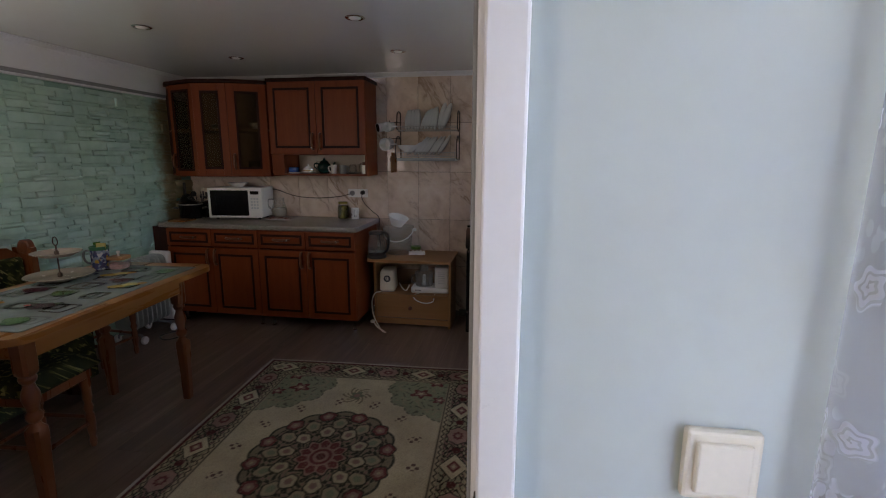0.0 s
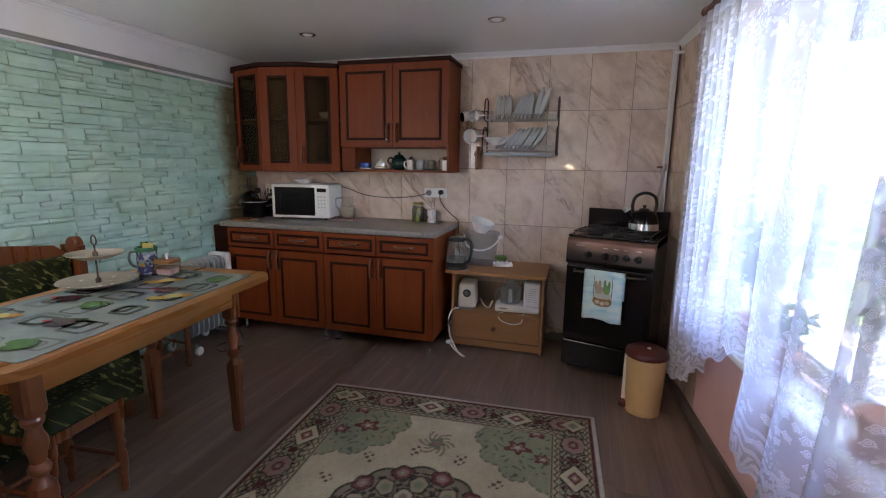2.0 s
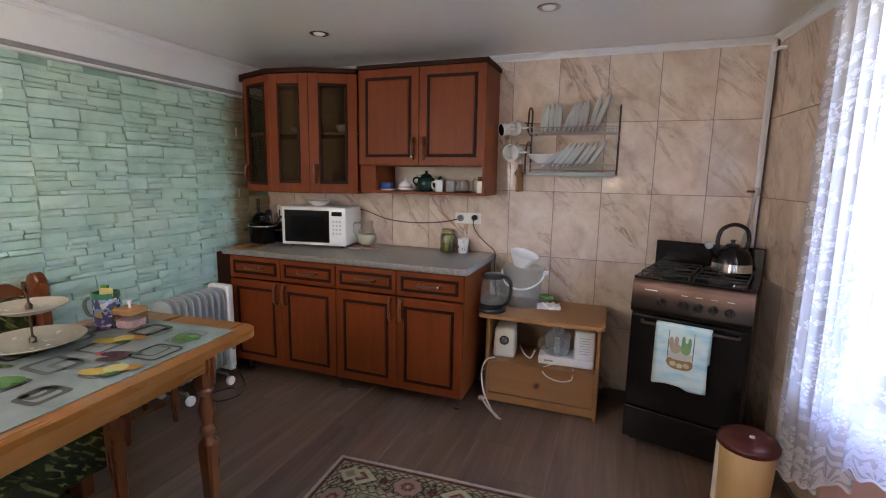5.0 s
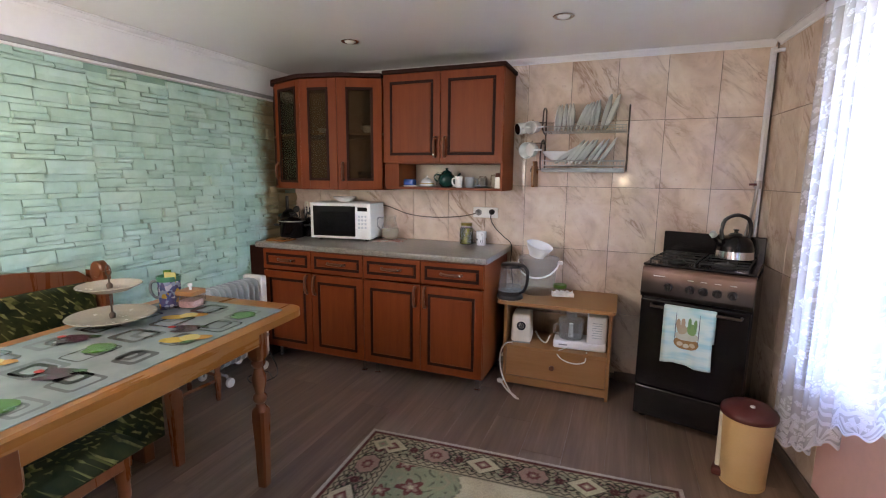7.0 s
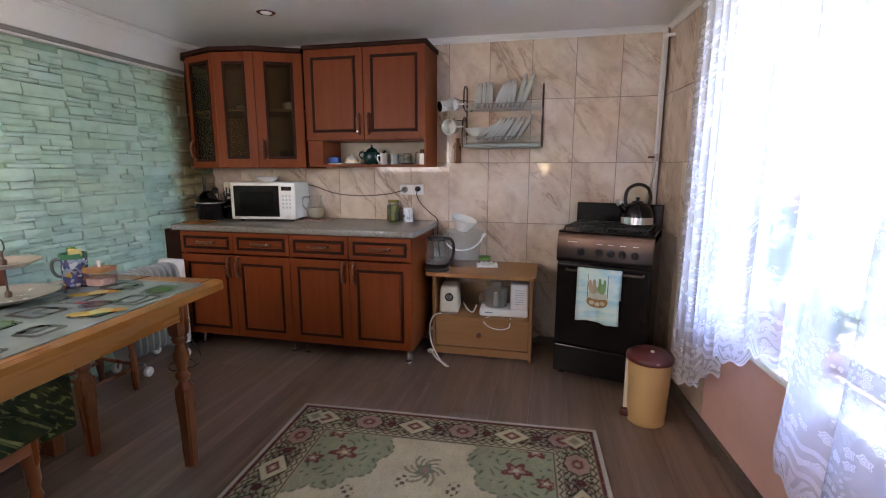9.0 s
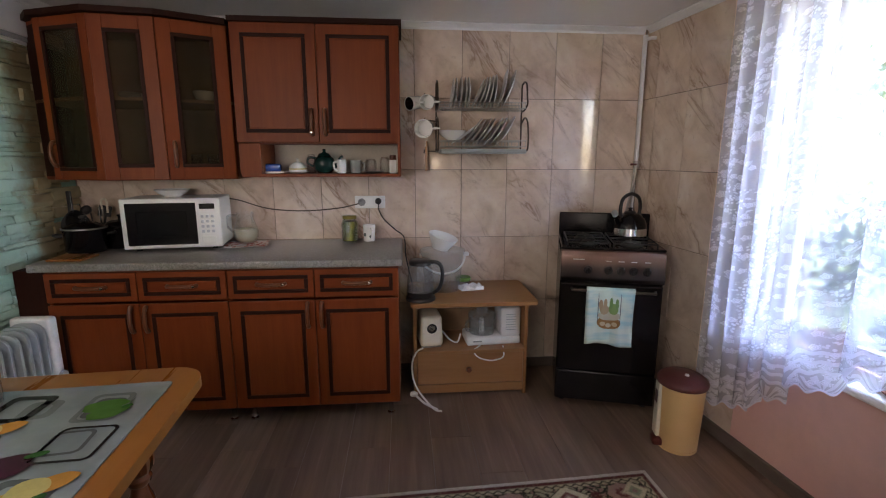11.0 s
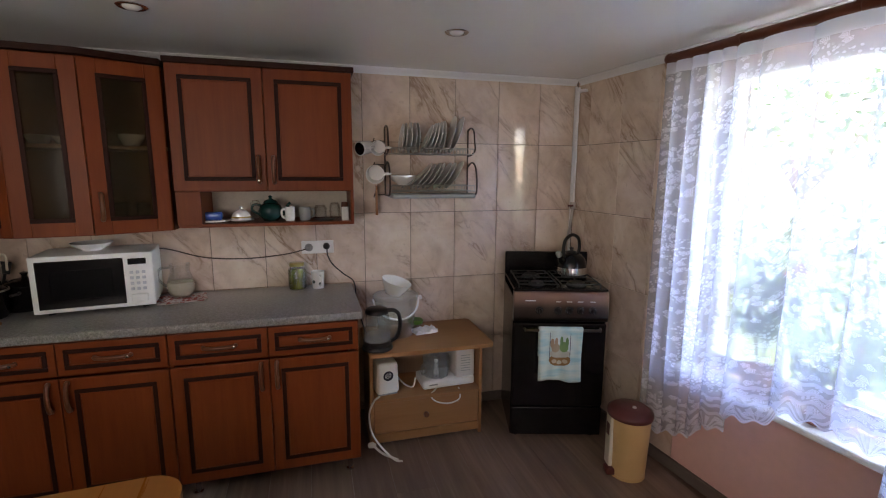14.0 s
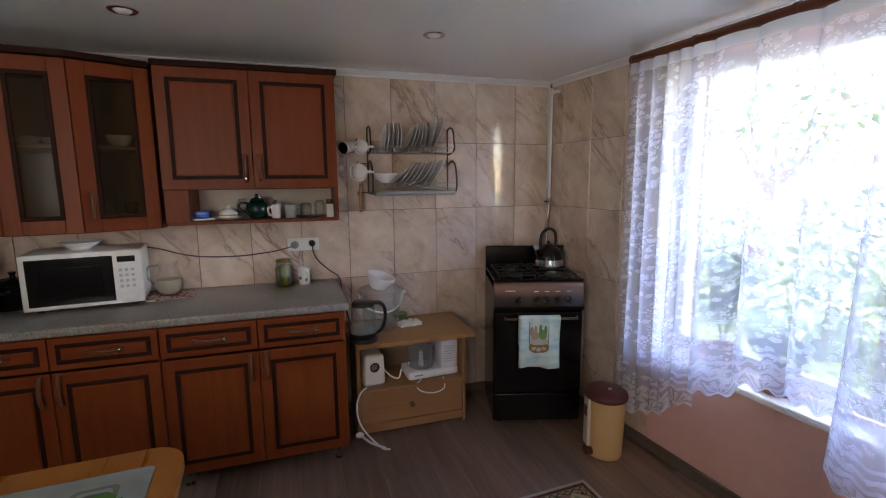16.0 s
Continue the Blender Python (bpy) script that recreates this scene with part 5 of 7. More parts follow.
part("back_board", box(-2.10, -2.078, 0.98, 2.54, 0.10, 0.80, 0.002, 1), M["pine_z"], bench)
for y in (0.95, 2.54):
    eb2 = prism([(-2.11, y), (-1.98, y), (-1.98, y + 0.035), (-2.11, y + 0.035)], 0.0, 0.84)
    lathe([(0, 0), (0.035, 0), (0.042, 0.006), (0.042, 0.038), (0.035, 0.044), (0, 0.044)], 20, eb2, (-2.03, y + 0.04, 0.845), pose(0, 0, 0, 90))
    part("end_post", eb2, M["pine_z"], bench, "", 40)
for y in (1.05, 2.40):
    part("foot", box(-2.0, -1.60, y, y + 0.05, 0.0, 0.098, 0.004, 1), M["pine_z"], bench)

# low dark blue cabinet by the door
bluebox = thing("low_blue_cabinet", "low dark blue cabinet with flat top by the doorway", "cabinet", (0.787, 1.912, 0), 3)
part("top", box(0, 0.40, -0.80, 0.0, 0.442, 0.460, 0.003, 2), M["navy"], bluebox)
part("body", box(0.012, 0.39, -0.79, -0.012, 0.03, 0.442, 0.003, 1), M["navy"], bluebox)
part("door", box(0.0, 0.012, -0.77, -0.02, 0.05, 0.43, 0.003, 1), M["navy"], bluebox)
part("handle", tube([(0.0, -0.16, 0.30), (-0.02, -0.16, 0.30), (-0.02, -0.16, 0.39), (0.0, -0.16, 0.39)], 0.005, 8), M["chrome"], bluebox, "small metal handle", 60)
for x in (0.04, 0.36):
    for y in (-0.75, -0.05):
        part("foot", box(x - 0.02, x + 0.02, y - 0.02, y + 0.02, 0, 0.03), M["black"], bluebox)

# ---- oil heater ----
heater = thing("oil_heater", "grey ribbed oil-filled heater with white control end", "heater", (-1.975, 3.09, 0))


def rib():
    bm = bmesh.new()
    pts = rounded(-0.075, 0.075, 0.10, 0.62, 0.05, 4)
    a_ = [bm.verts.new((x, -0.006, z)) for x, z in pts]
    b_ = [bm.verts.new((x, 0.006, z)) for x, z in pts]
    c_ = [bm.verts.new((x * 0.55, -0.012, 0.36 + (z - 0.36) * 0.9)) for x, z in pts]
    d_ = [bm.verts.new((x * 0.55, 0.012, 0.36 + (z - 0.36) * 0.9)) for x, z in pts]
    for k in range(len(pts)):
        n_ = (k + 1) % len(pts)
        bm.faces.new((a_[k], a_[n_], b_[n_], b_[k])), bm.faces.new((a_[k], c_[k], c_[n_], a_[n_])), bm.faces.new((b_[n_], d_[n_], d_[k], b_[k]))
    bm.faces.new(c_), bm.faces.new(d_[::-1])
    bmesh.ops.recalc_face_normals(bm, faces=bm.faces[:])
    return bm


r0 = part("rib", rib(), M["heater"], heater, "", 50)
r0.location = (0, 0.02, 0)
for k in range(1, 9):
    r_ = new("rib", r0.data)
    r_.parent = heater
    r_.location = (0, 0.02 + 0.046 * k, 0)
part("connector", tube([(0, 0.02, 0.16), (0, 0.40, 0.16)], 0.022, 12), M["heater"], heater, "", 60)
part("connector", tube([(0, 0.02, 0.56), (0, 0.40, 0.56)], 0.022, 12), M["heater"], heater, "", 60)
part("control_end", box(-0.085, 0.085, 0.405, 0.455, 0.07, 0.635, 0.015, 3), M["panel_white"], heater, "white plastic control end", 50)
part("dial", lathe([(0, 0), (0.022, 0), (0.02, 0.014), (0, 0.015)], 18, None, (0.085, 0.43, 0.36), pose(0, 0, 0, 0, 90)), M["gasket"], heater)
part("dial", lathe([(0, 0), (0.012, 0), (0.011, 0.010), (0, 0.011)], 14, None, (0.085, 0.43, 0.22), pose(0, 0, 0, 0, 90)), M["gasket"], heater)
for y in (0.06, 0.36):
    ft = tube([(-0.11, y, 0.03), (-0.09, y, 0.07), (0.09, y, 0.07), (0.11, y, 0.03)], 0.009, 8)
    part("foot_bar", ft, M["gasket"], heater)
    for x in (-0.115, 0.115):
        part("castor", lathe([(0, -0.012), (0.026, -0.012), (0.030, -0.006), (0.030, 0.006), (0.026, 0.012), (0, 0.012)], 16, None, (x, y, 0.030), pose(0, 0, 0, 0, 90)), M["panel_white"], heater, "", 50)
lead = tagged(part("heater_lead", tube([(-1.88, 3.52, 0.10), (-1.80, 3.50, 0.006), (-1.70, 3.36, 0.006), (-1.76, 3.24, 0.006), (-1.86, 3.30, 0.006), (-1.80, 3.40, 0.012), (-1.70, 3.34, 0.012)], 0.0045, 6, None, 6), M["black"]), "black heater lead coiled on the floor", "cable")

# ---- on the table ----
T = pose(-1.205, 2.050, 0.755, 0, 0, 4)


def on_table(x, y, z=0.0):
    return tuple(T @ Vector((x, y, z)))


def mat_print():
    n = Nodes("printed_vinyl", 0.13, 0.0, 0.5)
    v = n.coords()
    return n.set(n.ramp(n.noise(v, 6, 4), (0.35, (0.165, 0.200, 0.205)), (0.65, (0.24, 0.275, 0.275))), n.math("ADD", n.math("MULTIPLY", n.noise(v, 30), 0.10), 0.08))


mat = thing("vinyl_table_mat", "clear-coated vinyl table mat printed with squares and vegetables", "table mat", on_table(0, 0), 4)
part("sheet", prism(rounded(-0.27, 0.302, -0.51, 0.515, 0.012, 3), 0.0005, 0.003), mat_print(), mat)
INK = {k: plain("print_" + k, c, 0.15) for k, c in (("black", (0.02, 0.02, 0.022)), ("grey", (0.085, 0.095, 0.095)), ("slate", (0.13, 0.155, 0.15)), ("green", (0.06, 0.16, 0.035)), ("leaf", (0.03, 0.12, 0.03)), ("yellow", (0.42, 0.29, 0.06)), ("lemon", (0.46, 0.39, 0.14)), ("orange", (0.42, 0.20, 0.04)), ("aubergine", (0.055, 0.012, 0.028)), ("red", (0.35, 0.04, 0.035)))}
level = 0.0034


def square_ring(x, y, sx, sy, w, ink, rz):
    bm = bmesh.new()
    o, i_ = rounded(-sx, sx, -sy, sy, 0.018, 5), rounded(-sx + w, sx - w, -sy + w, sy - w, 0.012, 5)
    a_ = [bm.verts.new((px, py, 0)) for px, py in o]
    b_ = [bm.verts.new((px, py, 0)) for px, py in i_]
    for k in range(len(o)):
        n_ = (k + 1) % len(o)
        bm.faces.new((a_[k], a_[n_], b_[n_], b_[k]))
    ob = part("printed_square", bm, INK[ink], mat)
    ob.matrix_basis = pose(x, y, level, 0, 0, rz)


def blob(x, y, rx, ry, ink, rz=0, lobes=0, up=0.0):
    bm = bmesh.new()
    bm.faces.new([bm.verts.new((rx * (1 + lobes * math.cos(5 * a)) * math.cos(a), ry * (1 + lobes * math.sin(3 * a)) * math.sin(a), 0)) for a in [2 * math.pi * k / 24 for k in range(24)]])
    ob = part("printed_fruit", bm, INK[ink], mat)
    ob.matrix_basis = pose(x, y, level + 0.0006 + up, 0, 0, rz)


rng = random.Random(21)
for gy in range(6):
    for gx in range(3):
        x, y = -0.17 + gx * 0.19 + rng.uniform(-0.015, 0.015), -0.41 + gy * 0.165 + rng.uniform(-0.02, 0.02)
        level = 0.0034 + 0.0001 * (gy * 3 + gx)
        sx, sy = rng.uniform(0.045, 0.068), rng.uniform(0.045, 0.068)
        square_ring(x, y, sx, sy, rng.choice((0.007, 0.012, 0.018)), rng.choice(("black", "grey", "slate")), rng.uniform(-4, 4))
        if rng.random() < 0.95:
            square_ring(min(0.2, x + rng.uniform(-0.05, 0.05)), y + rng.uniform(-0.04, 0.04), sx * 0.7, sy * 0.7, rng.choice((0.008, 0.018)), rng.choice(("black", "grey", "slate")), rng.uniform(-4, 4))
for x, y in ((0.20, 0.40), (0.02, -0.04), (-0.17, 0.14), (0.17, -0.40)):
    level = 0.006
    blob(x, y, 0.045, 0.028, "green", 15, 0.08), blob(x + 0.02, y - 0.035, 0.040, 0.024, "green", 25, 0.08, 0.0006), blob(x + 0.05, y - 0.01, 0.012, 0.008, "leaf", 40, 0, 0.0012)
for x, y in ((-0.02, 0.28), (0.19, 0.08), (-0.18, -0.28)):
    blob(x, y, 0.050, 0.028, "yellow", 25, 0.04), blob(x + 0.03, y + 0.035, 0.032, 0.032, "lemon", 0, 0.03, 0.0006), blob(x + 0.06, y + 0.05, 0.038, 0.024, "orange", 30, 0.05, 0.0003), blob(x + 0.055, y + 0.0, 0.024, 0.012, "leaf", 60, 0, 0.0009)
for x, y in ((0.12, 0.20), (-0.14, 0.0), (0.10, -0.22), (-0.18, 0.38)):
    blob(x, y, 0.055, 0.022, "aubergine", 20, 0.03), blob(x + 0.02, y - 0.035, 0.045, 0.020, "aubergine", 35, 0.03, 0.0006), blob(x - 0.05, y - 0.02, 0.014, 0.012, "red", 0, 0.05, 0.0009)
    blob(x + 0.05, y + 0.02, 0.02, 0.01, "leaf", 20, 0, 0.0012)

patina = plain("tarnished_plate", (0.38, 0.33, 0.27), 0.25, 0.15)
stand2 = thing("tiered_plate_stand", "two-tier pale cake stand with thin metal stem", "cake stand", (-1.395, 2.19, 0.760))
for r, z, nm in ((0.145, 0.012, "lower_plate"), (0.105, 0.125, "upper_plate")):
    pl = lathe([(0, 0.002), (r * 0.62, 0.0), (r * 0.66, 0.003), (r * 0.96, 0.017), (r, 0.020), (r * 0.985, 0.022), (r * 0.66, 0.008), (r * 0.6, 0.005), (0, 0.006)], 48, None, (0, 0, z))
    part(nm, pl, patina, stand2, "", 50)
part("foot", lathe([(0, 0), (0.045, 0), (0.05, 0.004), (0.03, 0.012), (0, 0.014)], 24), patina, stand2)
st_ = tube([(0, 0, 0.014), (0, 0, 0.175)], 0.0035, 8)
tube([(0, 0, 0.175), (0.014, 0, 0.19), (0.010, 0, 0.212), (0, 0, 0.220), (-0.010, 0, 0.212), (-0.014, 0, 0.19), (0, 0, 0.175)], 0.0025, 6, st_, 4)
for z in (0.02, 0.132):
    lathe([(0, z), (0.010, z), (0.011, z + 0.014), (0.005, z + 0.022), (0, z + 0.022)], 14, st_)
part("stem", st_, M["bronze"], stand2, "dark metal stem with loop", 50)

tin = thing("drink_mug", "tall printed mug with green rim and folded packets inside", "mug", (-1.415, 2.445, 0.760), 25)


def mug_print():
    n = Nodes("printed_mug", 0.25)
    v = n.coords()
    vo = n.add("TexVoronoi", Vector=v, Scale=75.0)
    c = n.ramp(n.add("SeparateColor", Color=vo.outputs["Color"]).outputs[0], (0.0, (0.09, 0.12, 0.26)), (0.3, (0.32, 0.38, 0.5)), (0.55, (0.62, 0.62, 0.66)), (0.75, (0.12, 0.11, 0.22)), (0.92, (0.65, 0.40, 0.08)))
    n.t.nodes[c.node.name].color_ramp.interpolation = "CONSTANT"
    return n.set(c)


part("body", lathe([(0, 0), (0.037, 0), (0.041, 0.004), (0.044, 0.112), (0.040, 0.112), (0.036, 0.008), (0, 0.008)], 32), mug_print(), tin, "blue and white printed sides", 50)
part("rim", lathe([(0.042, 0.108), (0.0465, 0.108), (0.0465, 0.128), (0.041, 0.128), (0.041, 0.110)], 32), plain("green_plastic", (0.03, 0.16, 0.08), 0.3), tin, "dark green rim", 50)
part("handle", tube([(-0.042, 0, 0.105), (-0.07, 0, 0.10), (-0.078, 0, 0.07), (-0.066, 0, 0.04), (-0.041, 0, 0.03)], 0.006, 8, None, 5), INK["slate"], tin, "", 60)
pk = box(-0.018, 0.026, -0.014, -0.008, 0.06, 0.152, 0.002, 1, None, pose(0, 0, 0, 8, 5, 10))
part("packet", pk, INK["lemon"], tin, "yellow paper packet")
part("packet", box(-0.03, 0.012, 0.004, 0.010, 0.06, 0.150, 0.002, 1, None, pose(0, 0, 0, -6, -8, -20)), INK["green"], tin, "green paper packet")
candle = thing("glass_jar", "small glass jar with wooden lid holding sweets", "jar", (-1.318, 2.465, 0.760), 10)
part("jar", prism(rounded(-0.043, 0.043, -0.043, 0.043, 0.012), 0, 0.055, 0.004), M["glass"], candle, "clear square glass", 40)
part("contents", prism(rounded(-0.036, 0.036, -0.036, 0.036, 0.01), 0.004, 0.030, 0.004), plain("pink_sweets", (0.55, 0.34, 0.32), 0.6, vary=0.4, scale=60), candle, "pale pink sweets")
part("lid", prism(rounded(-0.044, 0.044, -0.044, 0.044, 0.012), 0.055, 0.072, 0.003), M["beech"], candle, "pale wooden lid", 40)
part("knob", lathe([(0, 0.072), (0.006, 0.072), (0.005, 0.085), (0.010, 0.092), (0.008, 0.100), (0, 0.102)], 14), M["china"], candle, "", 50)

# ---- on the worktop ----
mw = thing("microwave_oven", "white microwave oven with dark glass door", "microwave", (-1.745, 3.848, 0.850), 8.5)
MW, MD, MH = 0.460, 0.27, 0.27
part("body", box(0, MW, 0.012, MD, 0.018, MH, 0.008, 3), M["plastic"], mw, "", 40)
part("front", box(0, MW, 0, 0.016, 0.016, MH, 0.006, 3), M["plastic"], mw, "", 40)
part("door_glass", box(0.022, 0.345, -0.003, 0.004, 0.034, MH - 0.022, 0.004, 2), M["enamel"], mw, "dark glass door")
part("door_window", box(0.070, 0.300, -0.0045, -0.002, 0.075, MH - 0.065, 0.003, 1), plain("mesh_window", (0.004, 0.004, 0.005), 0.20, spec=0.2, even=0.2), mw, "perforated dark window")
part("display", box(0.362, 0.434, -0.003, 0.004, MH - 0.056, MH - 0.028, 0.002, 1), M["enamel"], mw, "black display")
for i in range(3):
    for j in range(4):
        part("button", box(0.366 + i * 0.024, 0.380 + i * 0.024, -0.003, 0.002, MH - 0.100 - j * 0.026, MH - 0.086 - j * 0.026, 0.0015, 1), M["key"], mw)
part("door_button", box(0.364, 0.432, -0.004, 0.002, 0.035, 0.075, 0.003, 1), M["plastic"], mw)
for x in (0.05, MW - 0.05):
    for y in (0.05, MD - 0.05):
        part("foot", lathe([(0, 0), (0.014, 0), (0.014, 0.02), (0, 0.02)], 12, None, (x, y, 0)), M["black"], mw)


def dish(name, r, h, at, label, category, group="", mat_="china", tilt=(0, 0, 0), flare=0.5):
    pr = [(0, 0), (r * flare, 0), (r * flare, 0.004), (r * 0.8, h * 0.55), (r, h), (r * 0.975, h + 0.002), (r * 0.76, h * 0.58), (r * flare * 0.9, 0.008), (0, 0.007)]
    ob = part(name, lathe(pr, 40), M[mat_], None, "", 60)
    ob.matrix_basis = pose(*at, *tilt)
    return tagged(ob, label, category, group)


dish("shallow_bowl", 0.085, 0.035, (-1.565, 4.02, 1.121), "white shallow bowl standing on the microwave", "bowl")

jug = thing("glass_jug", "clear glass jug of pale lemonade on a folded cloth", "jug", (-1.215, 4.06, 0.859))
part("body", lathe([(0, 0), (0.045, 0), (0.062, 0.03), (0.066, 0.065), (0.055, 0.10), (0.043, 0.135), (0.048, 0.17), (0.046, 0.1705)], 32), M["glass"], jug, "", 60)
part("drink", lathe([(0, 0.008), (0.04, 0.008), (0.057, 0.032), (0.061, 0.064), (0.057, 0.080), (0, 0.080)], 32), M["lemonade"], jug, "", 60)
part("handle", tube([(-0.043, -0.01, 0.155), (-0.085, -0.02, 0.15), (-0.092, -0.02, 0.10), (-0.062, -0.014, 0.06)], 0.006, 8, None, 5), M["frosted"], jug, "", 60)


def cloth_patch(name, w, d, at, rz, material, label, seed, thick=0.006, group=""):
    r = random.Random(seed)
    bm = bmesh.new()
    bmesh.ops.create_grid(bm, x_segments=20, y_segments=16, size=0.5)
    for v in bm.verts:
        x, y = v.co.x, v.co.y
        v.co.x, v.co.y = x * w * (1 + 0.04 * math.sin(y * 9 + seed)), y * d * (1 + 0.05 * math.sin(x * 8 + seed))
        v.co.z = thick + thick * 0.9 * noise.noise(Vector((x * 4 + seed, y * 4, 0))) + thick * 0.4 * math.sin(x * 22 + y * 6)
    ext = bmesh.ops.extrude_edge_only(bm, edges=[e for e in bm.edges if e.is_boundary])
    for g_ in ext["geom"]:
        if isinstance(g_, bmesh.types.BMVert):
            g_.co.z = 0.0005
    bmesh.ops.recalc_face_normals(bm, faces=bm.faces[:])
    ob = part(name, bm, material, None, "", 70)
    ob.matrix_basis = pose(*at, 0, 0, rz)
    return tagged(ob, label, "cloth", group)


def red_print():
    n = Nodes("red_print_cotton", 0.9, 0, 0.1)
    v = n.coords()
    f = n.ramp(n.noise(v, 45, 3), (0.47, (0.62, 0.56, 0.52)), (0.56, (0.42, 0.13, 0.11)))
    n.bump(n.noise(v, 400, 2), 0.3, 0.001)
    return n.set(f)


cloth_patch("folded_cloth", 0.22, 0.16, (-1.21, 4.045, 0.8505), 12, red_print(), "red and white printed cloth under the jug", 3, 0.004)
board_ = tagged(part("cutting_board", box(-1.985, -1.83, 3.655, 3.795, 0.8505, 0.862, 0.004, 2), M["pine"]), "small wooden cutting board on the worktop", "cutting board")


def pot_lid():
    t = thing("black_pot", "black enamel pot with lid and pale handle", "pot", (-1.86, 4.05, 0.850))
    part("body", lathe([(0, 0), (0.075, 0), (0.085, 0.01), (0.088, 0.11), (0.092, 0.115), (0.086, 0.115), (0.08, 0.012), (0, 0.01)], 32), M["enamel"], t, "", 50)
    part("lid", lathe([(0.088, 0.116), (0.086, 0.122), (0.05, 0.142), (0.012, 0.148), (0.010, 0.16), (0.018, 0.172), (0, 0.178)], 32), M["enamel"], t, "", 50)
    for s in (-1, 1):
        part("handle", tube([(s * 0.085, -0.03, 0.09), (s * 0.12, -0.025, 0.092), (s * 0.12, 0.025, 0.092), (s * 0.085, 0.03, 0.09)], 0.006, 8, None, 4), M["black"], t, "", 60)


pot_lid()
stock = thing("stock_pot", "glossy black stock pot with a steel-rimmed lid", "pot", (-1.955, 3.905, 0.8505), 30)
part("body", lathe([(0, 0), (0.078, 0), (0.088, 0.012), (0.092, 0.115), (0.096, 0.120), (0.090, 0.120), (0.084, 0.014), (0, 0.010)], 36), M["enamel"], stock, "", 50)
part("lid", lathe([(0.094, 0.121), (0.090, 0.129), (0.050, 0.150), (0.014, 0.156), (0, 0.156)], 36), M["enamel"], stock, "", 50)
part("rim", lathe([(0.0935, 0.119), (0.098, 0.120), (0.098, 0.126), (0.0935, 0.127)], 36), M["steel"], stock, "bright steel rim", 50)
part("knob", lathe([(0, 0.155), (0.008, 0.156), (0.008, 0.168), (0.018, 0.175), (0.016, 0.184), (0, 0.187)], 18), M["black"], stock, "", 50)
for side in (-1, 1):
    part("handle", tube([(side * 0.090, -0.030, 0.090), (side * 0.122, -0.024, 0.094), (side * 0.122, 0.024, 0.094), (side * 0.090, 0.030, 0.090)], 0.0065, 8, None, 4), M["black"], stock, "", 60)
uten = thing("utensil_holder", "dark utensil holder with ladle, whisk and knives", "utensil holder", (-1.99, 4.085, 0.850))
part("cup", lathe([(0, 0), (0.05, 0), (0.054, 0.12), (0.052, 0.12), (0.046, 0.006), (0, 0.006)], 28), M["black"], uten, "", 50)
ut = [((-0.02, 0, 0.01), (-0.035, -0.01, 0.20), 0.004, "black"), ((0.02, 0.01, 0.01), (0.03, -0.01, 0.22), 0.004, "steel"), ((0.0, 0.02, 0.01), (-0.01, 0.03, 0.21), 0.004, "black"), ((0.01, -0.02, 0.01), (0.055, -0.03, 0.17), 0.006, "black")]
for a_, b_, r_, m_ in ut:
    part("tool", tube([a_, b_], r_, 8), M[m_], uten)
part("ladle_hook", tube([(0.03, -0.01, 0.20), (0.028, -0.01, 0.245), (0.045, -0.01, 0.255), (0.055, -0.01, 0.24), (0.055, -0.01, 0.18)], 0.005, 8, None, 5), M["ivory"], uten, "cream hooked handle")
part("spoon_bowl", lathe([(0, 0), (0.018, 0.004), (0.026, 0.014), (0.027, 0.02), (0.02, 0.010), (0, 0.006)], 20, None, (-0.04, -0.02, 0.19), pose(0, 0, 0, 60, 20)), M["black"], uten)
part("spatula", box(-0.03, 0.03, -0.004, 0.004, 0.16, 0.22, 0.003, 1, None, pose(-0.03, 0.02, 0, 0, 14, 30)), M["black"], uten)
bottle = tagged(part("oil_bottle", lathe([(0, 0), (0.030, 0), (0.032, 0.01), (0.032, 0.15), (0.014, 0.20), (0.013, 0.24), (0.016, 0.242), (0.016, 0.265), (0, 0.267)], 24, None, (-1.775, 4.135, 0.850)), M["enamel"], None, "", 50), "dark glass bottle with black cap in the corner", "bottle")
pan_ = thing("frying_pan", "black frying pan propped against the stone wall", "pan", (-2.06, 3.985, 0.860), 0)
part("pan", lathe([(0, 0), (0.075, 0), (0.095, 0.035), (0.098, 0.035), (0.078, -0.003), (0, -0.003)], 32, None, (0, 0, 0.10), pose(0, 0, 0, 0, 76, 0)), M["iron"], pan_, "", 50)
part("pan_handle", box(-0.012, 0.012, -0.006, 0.006, 0.19, 0.30, 0.004, 2), M["black"], pan_)
pan_.location.z = 0.853


def pickles():
    n = Nodes("pickled_cucumbers", 0.2)
    v = n.coords()
    vo = n.add("TexVoronoi", Vector=n.scaled(v, 40, 40, 14), Scale=1.0)
    return n.set(n.ramp(vo.outputs["Distance"], (0.1, (0.34, 0.33, 0.04)), (0.45, (0.18, 0.19, 0.022)), (0.7, (0.07, 0.085, 0.014))))


